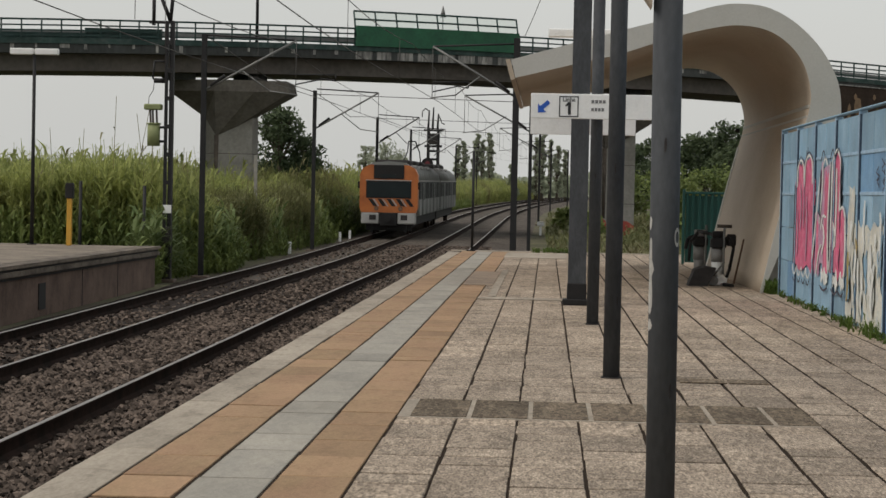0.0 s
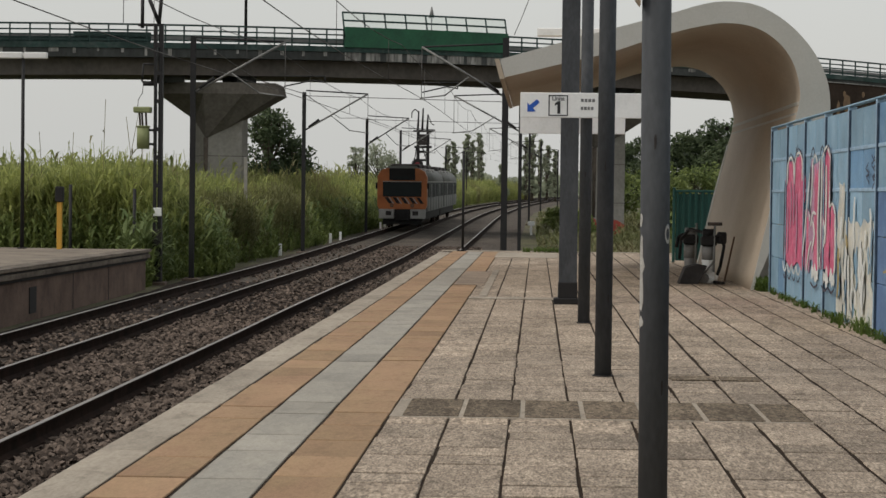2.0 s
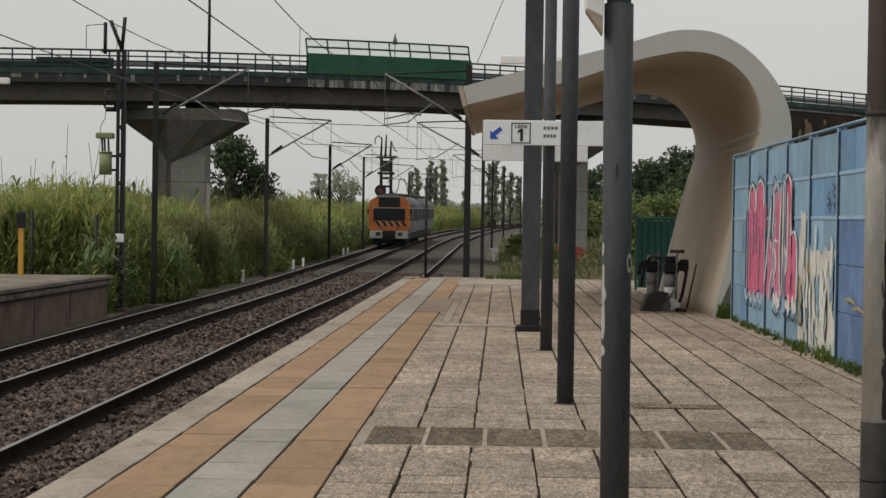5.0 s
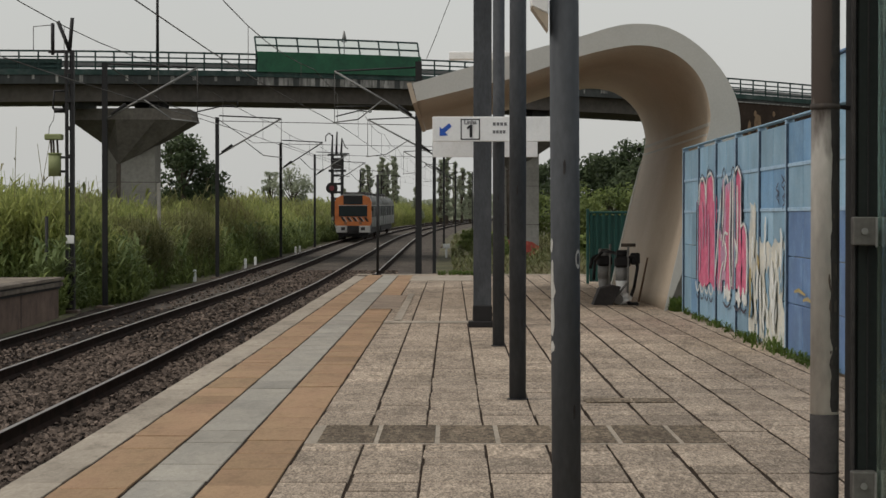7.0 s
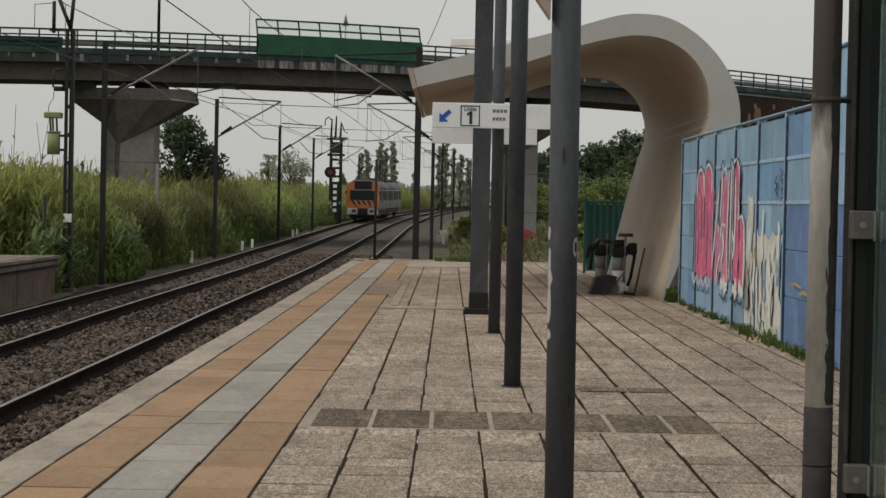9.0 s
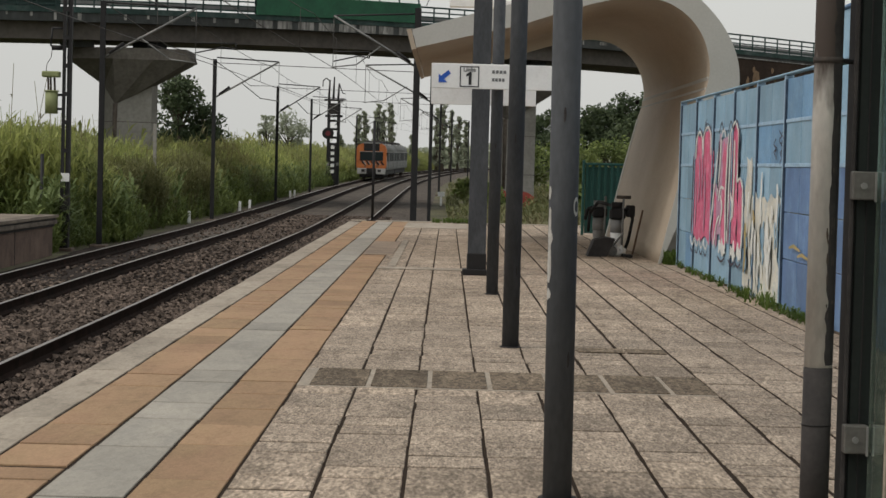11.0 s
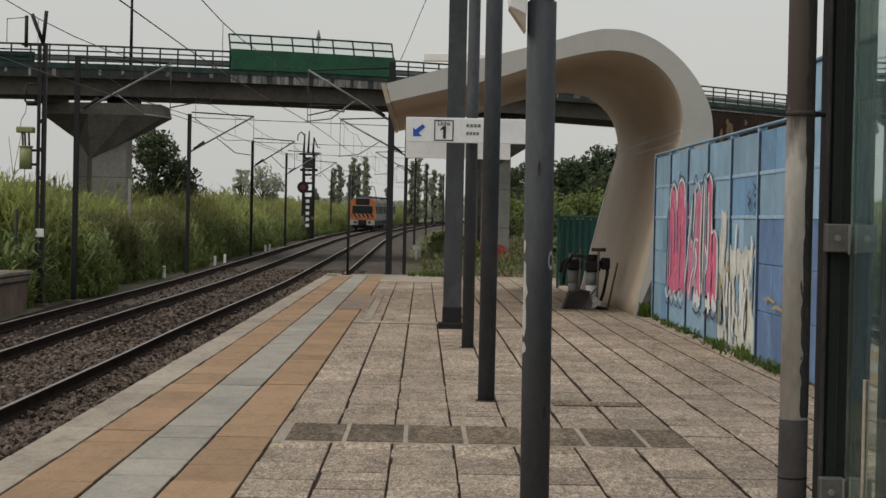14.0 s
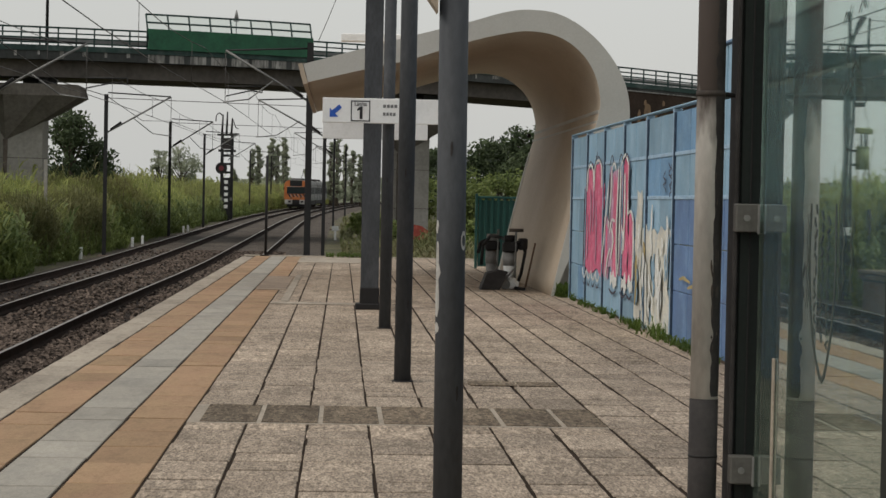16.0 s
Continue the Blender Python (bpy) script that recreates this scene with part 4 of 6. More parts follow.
    part("mauve_fill", patch(blob(31.2, 30.25, 0.70, 2.15, 0.10), gx - 0.005), M_MAUVE, g, "mauve spray fill")
    part("pink_fill", patch(blob(30.75, 30.35, 0.62, 2.0, 0.06), gx - 0.007), M_PINK, g, "pink spray fill")
    part("pink_fill", patch(blob(31.62, 31.35, 0.62, 1.3, 0.06, 5), gx - 0.007), M_PINK, g, "pink spray fill")
    part("pink_fill", patch(blob(29.85, 29.15, 0.62, 2.25, 0.05), gx - 0.004), M_PINK, g, "pink spray fill")
    part("mauve_fill", patch(blob(30.2, 29.9, 0.62, 2.0, 0.05), gx - 0.004), M_MAUVE, g, "mauve spray fill")
    part("pink_fill", patch(blob(29.05, 28.65, 0.60, 1.45, 0.05, 5), gx - 0.004), M_PINK, g, "pink spray fill")
    for pts in ([(31.95, 0.75), (31.6, 1.4), (31.25, 2.0)], [(31.25, 1.3), (31.0, 1.75), (30.95, 2.15)], [(30.95, 2.15), (30.7, 2.27), (30.45, 2.15)], [(30.2, 0.6), (30.3, 1.3), (30.15, 2.2)],
                [(31.5, 0.5), (31.25, 0.85), (30.95, 1.0)], [(31.05, 1.22), (30.85, 1.42), (30.5, 1.40)], [(30.9, 0.85), (30.65, 1.1), (30.85, 1.3)], [(30.05, 0.65), (29.95, 1.5), (29.95, 2.2)],
                [(29.95, 2.2), (29.5, 2.36), (29.1, 2.2)], [(29.1, 2.2), (29.08, 1.8), (29.15, 1.5)], [(29.5, 1.0), (29.45, 1.6), (29.5, 2.1)], [(29.1, 1.52), (28.8, 1.56), (28.55, 1.42)],
                [(28.55, 1.42), (28.5, 1.0), (28.55, 0.6)], [(29.75, 1.35), (29.55, 1.15), (29.65, 0.95)]):
        line(pts, 0.07, 0.012, M_WHITESP, "white spray outline")
    for y0, y1 in ((30.95, 30.25), (29.75, 29.2), (29.05, 28.6)):
        part("white_foot", patch(blob(y0, y1, 0.47, 0.60, 0.05, 3), gx - 0.010), M_WHITESP, g, "white spray block")
        line([(y0 + 0.05, 0.40), ((y0 + y1) / 2, 0.34), (y1 - 0.05, 0.40)], 0.06, 0.014, M_BLACKSP, "thin dark outline")
    for y, z0, z1 in ((30.05, 0.8, 2.2), (31.15, 1.4, 2.1), (29.0, 1.6, 2.25)):
        line([(y, z0), (y + 0.04, (z0 + z1) / 2), (y, z1)], 0.05, 0.016, M_BLACKSP, "thin dark outline")
    for y in (30.9, 29.9, 29.3):
        line([(y + 0.25, 2.22), (y, 2.38), (y - 0.22, 2.26)], 0.035, 0.018, M_BLACKSP, "thin dark outline")
    w = thing("graffiti", (0, 0, 0), "cream and white painted-over letters with drips on the fence", "graffiti")
    part("cream_fill", patch(blob(28.35, 27.85, 0.12, 1.78, 0.10), gx), M_CREAMSP, w, "cream roller paint")
    part("cream_fill", patch(blob(27.7, 26.95, 0.05, 1.35, 0.14), gx - 0.002), M_CREAMSP, w, "cream roller paint")
    part("cream_fill", patch(blob(26.8, 25.4, 0.08, 1.30, 0.16), gx - 0.004), M_CREAMSP, w, "cream roller paint")
    for q in range(26):
        y = rng.uniform(25.3, 28.3)
        za = rng.uniform(0.1, 1.1)
        zs = [(y + rng.uniform(-0.07, 0.07), za + 0.11 * i) for i in range(rng.randint(3, 7))]
        part("stroke", stroke(zs, rng.uniform(0.025, 0.06), gx - 0.009 - 0.0012 * q, wide=3.5), rng.choice((M_WHITESP, M_WHITESP, M_BLUE, M_CREAMSP, M_YELLOWSP)), w)
    t = thing("graffiti", (0, 0, 0), "thin dark scrawled tags on the blue fence", "graffiti")
    for q in range(8):
        y, z = rng.choice((22.9, 23.0, 25.3, 25.4, 25.9)) + rng.uniform(-0.1, 0.1), rng.uniform(1.72, 2.0)
        zs = [(y + 0.10 * math.sin(i * 1.9 + q), z + 0.035 * i) for i in range(6)]
        part("tag", stroke(zs, 0.018, gx - 0.002 - 0.0012 * q, wide=1.6), M_BLACKSP, t)
    part("tag", stroke([(33.1, 2.3), (33.0, 2.42), (32.9, 2.33), (32.85, 2.47)], 0.035, gx), M_BLACKSP, t)
    for y, z in ((24.2, 0.78), (23.6, 0.70)):
        part("tag", stroke([(y + 0.3, z), (y, z + 0.03), (y - 0.45, z - 0.01)], 0.045, gx - 0.02), M_YELLOWSP, t, "yellow smear")


# ---------------------------------------------------------------- posts on the platform
def build_posts():
    for k, (x, y) in enumerate(((0.557, 10.3), (0.6, 18.95), (0.6, 26.8))):
        p = thing("post", (x + (0.016 if k == 0 else 0), y, 0), "round dark grey painted steel post standing on the paving", "post", "row of platform posts")
        h = 2.72 if k == 0 else 6.5
        if k == 0:
            p.matrix_basis = pose(x + 0.016, y, 0, 0, -0.36, 0)
        part("shaft", tube((0, 0, 0), (0, 0, h), 0.072 if k == 0 else 0.076, seg=28), M_POLE, p)
        part("base_ring", tube((0, 0, 0.0), (0, 0, 0.012), 0.098, 0.094, seg=28), M_PIPEBAND, p, "thin base flange")
        if k == 0:
            part("collar", tube((0, 0, 2.72), (0, 0, 2.84), 0.060, seg=28), M_GALV, p, "grey metal collar")
            part("upper_shaft", tube((0, 0, 2.84), (0, 0, 6.5), 0.070, seg=28), M_POLE, p)
            # chips of paint and a sticker
            rng = random.Random(4)
            for a, z, w, hh in ((203, 1.20, 0.022, 0.11), (203, 1.37, 0.016, 0.09), (205, 1.02, 0.016, 0.03), (201, 1.52, 0.012, 0.035), (206, 1.29, 0.02, 0.05), (-12, 0.30, 0.008, 0.01)):
                part("paint_chip", curved_patch(0.0723, a, z, w, hh, rng), M_BARE, p, "chipped paint showing bare metal")
            part("sticker", ring_patch(0.0725, -34, 1.45, 0.022, 0.048), M_BARE, p, "pale worn outline of a sticker")
        for a, z in ((-95, 1.9), (-60, 0.7)):
            part("scuff", curved_patch(0.0723 if k == 0 else 0.0763, a, z, 0.006, 0.04, random.Random(k)), M_PIPEBAND, p)


def curved_patch(r, angle, z, w, h, rng):
    b = bmesh.new()
    n = 9
    ring = []
    for i in range(n):
        t = 6.283 * i / n
        q = 1 + rng.uniform(-0.3, 0.3)
        a = radians(angle) + q * w * math.cos(t) / r
        ring.append((a, z + q * h * math.sin(t)))
    inner = [b.verts.new((r * math.cos(a), r * math.sin(a), v)) for a, v in ring]
    outer = [b.verts.new(((r + 0.0015) * math.cos(a), (r + 0.0015) * math.sin(a), v)) for a, v in ring]
    b.faces.new(outer)
    for i in range(n):
        j = (i + 1) % n
        b.faces.new((inner[i], inner[j], outer[j], outer[i]))
    return b


def shade_coat(r, z0, z1):
    """A thin ragged-edged coat that paints shade and grime round one side of a pipe."""
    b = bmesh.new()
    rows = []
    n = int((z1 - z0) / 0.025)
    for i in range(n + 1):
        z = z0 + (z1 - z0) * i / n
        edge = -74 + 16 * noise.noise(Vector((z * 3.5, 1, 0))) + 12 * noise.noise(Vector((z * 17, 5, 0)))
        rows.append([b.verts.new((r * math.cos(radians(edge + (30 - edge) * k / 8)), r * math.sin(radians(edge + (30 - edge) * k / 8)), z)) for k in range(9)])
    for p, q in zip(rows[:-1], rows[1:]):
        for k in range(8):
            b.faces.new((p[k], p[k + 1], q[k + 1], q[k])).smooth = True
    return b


def ring_patch(r, angle, z, w, h):
    b = bmesh.new()
    n = 16
    rows = []
    for i in range(n):
        t = 6.283 * i / n
        pr = []
        for k in (1.0, 0.6):
            a = radians(angle) + k * w * math.cos(t) / r
            pr.append(b.verts.new(((r + 0.001) * math.cos(a), (r + 0.001) * math.sin(a), z + k * h * math.sin(t))))
        rows.append(pr)
    for i in range(n):
        j = (i + 1) % n
        b.faces.new((rows[i][0], rows[j][0], rows[j][1], rows[i][1]))
    return b


def build_camera_box():
    c = thing("loudspeaker_box", (0.557, 10.3, -0.085), "pale tapered box fixed to the post", "fixture")
    b = bmesh.new()
    v = [b.verts.new(p) for p in ((-0.165, -0.09, 2.77), (-0.08, -0.09, 2.73), (-0.08, 0.09, 2.73), (-0.165, 0.09, 2.77),
                                  (-0.175, -0.10, 2.98), (-0.08, -0.10, 2.98), (-0.08, 0.10, 2.98), (-0.175, 0.10, 2.98))]
    for f in ((3, 2, 1, 0), (4, 5, 6, 7), (0, 1, 5, 4), (1, 2, 6, 5), (2, 3, 7, 6), (3, 0, 4, 7)):
        b.faces.new([v[i] for i in f])
    bmesh.ops.bevel(b, geom=list(b.edges), offset=0.006, segments=1, affect="EDGES")
    part("casing", b, M_WHITE, c)
    b = bmesh.new()
    v = [b.verts.new(p) for p in ((-0.163, -0.085, 2.765), (-0.082, -0.085, 2.65), (-0.082, 0.085, 2.65), (-0.163, 0.085, 2.765),
                                  (-0.163, -0.085, 2.769), (-0.082, -0.085, 2.73), (-0.082, 0.085, 2.73), (-0.163, 0.085, 2.769))]
    for f in ((3, 2, 1, 0), (4, 5, 6, 7), (0, 1, 5, 4), (1, 2, 6, 5), (2, 3, 7, 6), (3, 0, 4, 7)):
        b.faces.new([v[i] for i in f])
    part("underside", b, M_ARCHIN, c, "tan sloping underside")


def build_column():
    c = thing("steel_column", (0.46, 31.5, 0), "dark grey square steel column with heavy base plinth", "column")
    part("flange", box(-0.135, 0.135, -0.135, -0.115, 0.10, 6.5, 0.003), M_POLE, c)
    part("web", box(-0.10, 0.10, -0.114, 0.114, 0.10, 6.5), M_POLE, c)
    part("flange", box(-0.135, 0.135, 0.115, 0.135, 0.10, 6.5, 0.003), M_POLE, c)
    part("boot", box(-0.145, 0.145, -0.15, 0.15, 0.03, 0.33, 0.012), M_BLACK, c, "black painted boot")
    part("base_plate", box(-0.21, 0.16, -0.20, 0.20, 0.0, 0.09, 0.012), M_BLACK, c, "dark base plinth")


def text_part(body, size, at, material, parent):
    cu = bpy.data.curves.new("lettering", "FONT")
    cu.body, cu.size, cu.extrude, cu.align_x, cu.align_y = body, size, 0.001, "CENTER", "CENTER"
    cu.offset = size * 0.035
    ob = new("lettering", cu)
    cu.materials.append(material)
    ob.parent = parent
    ob.matrix_basis = pose(*at, 90, 0, 0)
    return ob


def build_signs():
    y = 26.55
    s = thing("platform_sign", (0, y, 0), "white platform sign with blue arrow and boxed number", "sign")
    part("board", box(-0.245, 1.42, 0.0, 0.06, 2.615, 2.93, 0.006), M_WHITE, s, "white sign board")
    part("bracket", box(0.52, 0.68, 0.061, 0.18, 2.70, 2.84, 0.004), M_GALV, s)
    # arrow pointing down and to the left
    shape = [(-0.155, 2.685), (-0.155, 2.80), (-0.125, 2.77), (-0.035, 2.845), (0.0, 2.805), (-0.085, 2.73), (-0.045, 2.69)]
    part("arrow", prism([(x - 0.0, z) for x, z in shape], -0.004, -0.0005), M_SIGNBLUE, s, "blue arrow")
    for x0, x1, z0, z1 in ((0.112, 0.358, 2.636, 2.650), (0.112, 0.358, 2.885, 2.899), (0.112, 0.126, 2.650, 2.885), (0.344, 0.358, 2.650, 2.885)):
        part("number_frame", box(x0, x1, -0.003, -0.0005, z0, z1), M_INK, s)
    part("numeral", prism([(0.225, 2.665), (0.262, 2.665), (0.262, 2.825), (0.232, 2.825), (0.192, 2.792), (0.192, 2.765), (0.225, 2.782)], -0.004, -0.0005), M_INK, s, "black figure one")
    text_part("Linha", 0.075, (0.235, -0.003, 2.855), M_INKGREY, s)
    for z, w in ((2.835, 0.19), (2.735, 0.17)):
        for i in range(4):
            part("text_bar", box(0.52 + i * w / 4, 0.52 + i * w / 4 + w * 0.19, -0.003, -0.0005, z - 0.02, z + 0.02), M_INKGREY, s)
    q = thing("platform_sign", (0, 33.0, 0), "plain white platform sign hanging behind the column", "sign")
    part("board", box(-0.30, 1.35, 0.0, 0.06, 2.60, 3.15, 0.006), M_WHITE, q, "blank white sign board")
    part("bracket", box(0.42, 0.54, -1.45, 0.0, 2.92, 3.02, 0.004), M_POLE, q)


def build_t_lamps():
    for x, y, h, wide in ((0.62, 42.0, 4.82, 1.36), (-14.0, 56.3, 5.18, 1.32)):
        l = thing("street_lamp", (x, y, 0), "slim dark lamp post with two flat white lamp heads", "lamp", "platform lamps")
        part("pole", tube((0, 0, 0), (0, 0, h), 0.055, 0.045, seg=12), M_DKSTEEL, l)
        part("base", tube((0, 0, 0), (0, 0, 0.03), 0.13, seg=12), M_DKSTEEL, l)
        for sgn in (-1, 1):
            part("lamp_head", box(min(0.02 * sgn, wide / 2 * sgn), max(0.02 * sgn, wide / 2 * sgn), -0.09, 0.09, h - 0.02, h + 0.15, 0.02), M_WHITE, l, "flat white lamp head")


# ---------------------------------------------------------------- glazed waiting shelter by the camera
def build_glass_shelter():
    gx, gy = 1.824, 8.95
    s = thing("waiting_shelter", (0, 0, 0), "dark steel waiting shelter with reflective scratched glass", "shelter")
    part("corner_post", box(gx - 0.078, gx + 0.03, gy + 0.04, gy + 0.16, 0, 3.4, 0.006), M_FRAME, s, "dark green steel corner post")
    part("corner_strip", box(gx - 0.106, gx - 0.088, gy + 0.03, gy + 0.17, 0, 3.4, 0.003), M_PIPEBAND, s, "dull grey edge strip")
    part("corner_gasket", box(gx - 0.087, gx - 0.079, gy + 0.05, gy + 0.16, 0, 3.4), M_BLACK, s, "black rubber gasket")
    part("groove", box(gx - 0.036, gx - 0.030, gy + 0.034, gy + 0.041, 0, 3.4), M_BLACK, s)
    pane = part("glass_pane", box(gx, gx + 0.010, 6.84, gy, 0.10, 3.2), M_GLASS, s, "reflective greenish glass pane")
    part("post", box(gx - 0.004, gx + 0.10, 6.70, 6.83, 0, 3.4, 0.006), M_FRAME, s)
    # pale strip added on the pane for a narrow white line
    part("glazing_bead", box(gx - 0.010, gx - 0.002, 8.54, 8.575, 0.0, 1.02, 0.002), M_COPING, s, "pale strip standing against the pane")
    part("back_glass", box(2.60, 2.61, 6.75, 8.98, 0.10, 3.2), M_PANE, s, "clear back pane")
    part("end_glass", box(gx + 0.05, 2.59, gy + 0.095, gy + 0.105, 0.10, 3.2), M_PANE, s, "clear end pane")
    for y in (6.70, 8.99):
        part("back_post", box(2.56, 2.66, y, y + 0.10, 0, 3.4, 0.006), M_FRAME, s)
    part("bottom_rail", box(gx + 0.012, gx + 0.05, 6.84, gy, 0.03, 0.10, 0.004), M_FRAME, s)
    part("roof", box(gx - 0.2, 2.8, 6.3, 9.3, 3.41, 3.5, 0.01), M_FRAME, s)
    for z in (0.45, 1.536):
        c = part("glass_clamp", box(gx - 0.110, gx - 0.006, gy - 0.045, gy + 0.028, z, z + 0.121, 0.005), M_CLAMP, s, "dull metal glass clamp")
        part("clamp_screw", tube((gx - 0.064, gy - 0.046, z + 0.06), (gx - 0.064, gy - 0.058, z + 0.06), 0.014, seg=14), M_GALV, c)
        part("clamp_lip", box(gx - 0.018, gx - 0.008, gy - 0.056, gy - 0.046, z - 0.008, z + 0.118, 0.002), M_GALV, c, "bright bent lip")
    rng = random.Random(8)
    # a leaf-shaped scrawl with toothed rows, and ragged columns of marks beside it
    def scratch(pts, width, lay):
        part("scrawl", stroke(pts, width, gx - 0.001 - 0.0004 * lay, 0.001), M_SCRATCH, pane, "scratched scrawl")

    leaf = curve_through([(7.95, 1.66), (7.97, 1.45), (7.93, 1.25), (7.85, 1.10), (7.72, 1.00), (7.62, 1.12), (7.56, 1.28), (7.54, 1.46), (7.55, 1.66)], 3)
    scratch(leaf, 0.020, 0)
    for col, y in enumerate((7.87, 7.76, 7.66)):
        for i in range(11):
            z = 1.64 - 0.046 * i - 0.02 * col
            if z > 1.06 + 0.5 * abs(y - 7.74):
                scratch([(y + 0.022 * math.sin(i * 2.1 + col), z + 0.016), (y + rng.uniform(-0.02, 0.02), z - 0.004), (y - 0.02 * math.cos(i * 1.3), z - 0.020)], 0.014, 1 + col)
    for y, z0, n in ((7.99, 1.62, 9), (7.48, 1.70, 10), (7.42, 1.66, 8), (7.30, 1.62, 7)):
        scratch([(y + 0.016 * math.sin(i * 2.3 + y * 9), z0 - 0.045 * i) for i in range(n)], 0.013, 5)
    for q in range(7):
        y, z = rng.uniform(7.25, 7.6), rng.uniform(2.0, 2.35)
        scratch([(y, z), (y - 0.05, z + 0.04), (y - 0.09, z + 0.01), (y - 0.12, z + 0.06)], 0.008, 6)
    d = thing("downpipe", (1.612, 9.02, 0), "grey downpipe with rusty top and dark lower boot", "pipe")
    part("pipe", tube((0, 0, 0.808), (0, 0, 3.4), 0.0605, seg=24), M_PIPE, d, "grey pipe, rust-brown towards its top")
    part("boot", tube((0, 0, 0), (0, 0, 0.807), 0.0625, seg=24), M_PIPEBAND, d, "dark grey lower pipe")
    part("boot_joint", tube((0, 0, 0.555), (0, 0, 0.563), 0.0645, seg=24), M_BLACK, d)
    part("clip", tube((0, 0, 2.118), (0, 0, 2.142), 0.0640, seg=24), M_PIPEDK, d, "metal pipe clip")
    part("clip_arm", tube((0.062, 0.0, 2.13), (0.12, 0.01, 2.124), 0.010, seg=8), M_BLACK, d, "dark fixing arm")
    # dark streak that paints in the pipe's shaded side
    part("rust_streak", curved_patch(0.0608, -14, 1.37, 0.011, 0.62, rng), M_PIPEDK, d, "long dark streak painted as shade")
    # the pipe's shaded side and some grime, painted as one dark ragged coat
    part("grime", shade_coat(0.0612, 0.82, 3.38), M_PIPEBAND, d, "dark coat painted as shade and grime")
    for q in range(16):
        a, z = rng.uniform(-85, -40), rng.uniform(0.85, 2.0)
        part("rust_spot", curved_patch(0.0613, a, z, rng.uniform(0.002, 0.005), rng.uniform(0.006, 0.03), rng), M_PIPEDK, d, "rust stain")


# ---------------------------------------------------------------- overhead line
def build_mast(x, y, h, reach, up, width=0.15, lattice=False, arm_dir=1, label="dark steel overhead line mast with cantilever arm"):
    """x, y of the foot; reach and height of the cantilever's end above the rails."""
    z0 = ground_z(x, y)
    m = thing("overhead_line_mast", (x, y, z0), label, "mast", "overhead line masts")
    zr = rail_z(y) - z0
    w = width / 2
    part("foundation", box(-0.25, 0.25, -0.25, 0.25, -0.3, 0.10, 0.03), M_WALLBASE, m, "stained concrete foot")
    if lattice:
        for sx in (-1, 1):
            part("leg", box(sx * 0.42 - 0.13, sx * 0.42 + 0.13, -0.15, 0.15, 0.1, h - 1.6, 0.01), M_DKSTEEL, m, "dark steel channel leg")
        n = int((h - 2.0) / 0.72)
        for i in range(n):
            z = 0.55 + i * 0.72
            part("batten", box(-0.29, 0.29, -0.10, 0.10, z - 0.10, z + 0.10), M_DKSTEEL, m)
        part("gear_frame", box(-0.75, 0.75, -0.10, 0.10, h - 3.1, h - 2.9), M_DKSTEEL, m, "dark cross arm")
        part("gear_frame", box(-0.85, 0.85, -0.08, 0.08, h - 1.72, h - 1.55), M_DKSTEEL, m, "dark cross arm")
        for x, top in ((-0.46, 0.1), (0.34, -0.2), (-0.08, 0.35)):
            part("switch_insulator", tube((x, 0, h - 1.55), (x + 0.06, 0, h + top), 0.10, 0.06, seg=8), M_DKSTEEL, m, "dark switch insulator")
        part("jumper", pipe_path([(-0.46, 0, h), (-0.70, 0, h + 0.25), (-0.98, 0, h), (-1.0, 0, h - 0.5)], 0.05, 5), M_WIRE, m, "looped jumper cable")
        part("jumper", pipe_path([(0.40, 0, h - 0.2), (0.70, 0, h - 1.0), (0.95, 0, h - 1.1)], 0.045, 5), M_WIRE, m, "looped jumper cable")
        part("switch_box", box(-0.34, 0.36, -0.22, 0.22, h - 2.85, h - 1.9, 0.03), M_PIPEBAND, m, "grey switch gear box")
        part("plate", box(-0.52, 0.52, -0.17, -0.155, 1.75, 2.0), M_MACHGREY, m, "pale number plate")
    else:
        part("flange", box(-w, w, -w, -w + 0.02, 0.1, h), M_DKSTEEL, m)
        part("flange", box(-w, w, w - 0.02, w, 0.1, h), M_DKSTEEL, m)
        part("web", box(-w * 0.55, w * 0.55, -w + 0.021, w - 0.021, 0.1, h), M_DKSTEEL, m)
    if reach:
        tip = (arm_dir * reach, 0, zr + up)
        lowz = zr + up - 1.5
        arm = part("cantilever", tube((arm_dir * w, 0, lowz), tip, 0.036, seg=8), M_GALV, m, "grey cantilever tube")
        part("stay", tube((arm_dir * w, 0, zr + up + 0.12), tip, 0.028, seg=6), M_DKSTEEL, m)
        part("insulator", tube((arm_dir * (w + 0.12), 0, lowz + 0.1), (arm_dir * (w + 0.55), 0, lowz + 0.42), 0.052, seg=8), M_BLACK, arm, "dark ribbed insulator")
        part("steady_arm", pipe_path([(arm_dir * (w + 1.0), 0, lowz + 0.62), (arm_dir * reach * 0.72, 0, lowz - 0.02), (arm_dir * reach * 1.02, 0, lowz - 0.12)], 0.022, 5), M_GALV, m)
        part("dropper", tube((arm_dir * reach, 0, zr + up), (arm_dir * reach, 0, lowz - 0.1), 0.012, seg=5), M_WIRE, m)
    return m


def steady_hook(m, x0, x1, z):
    """A registration tube with a hooked end and its lower arm, in the mast's space."""
    part("registration_tube", pipe_path([(x0, 0, z), (x1, 0, z + 0.02), (x1, 0, z - 0.24), (x1 - 0.3 * (x1 - x0), 0, z - 0.16), (x0, 0, z - 0.42)], 0.028, 6), M_DKSTEEL, m, "hooked dark registration tube")


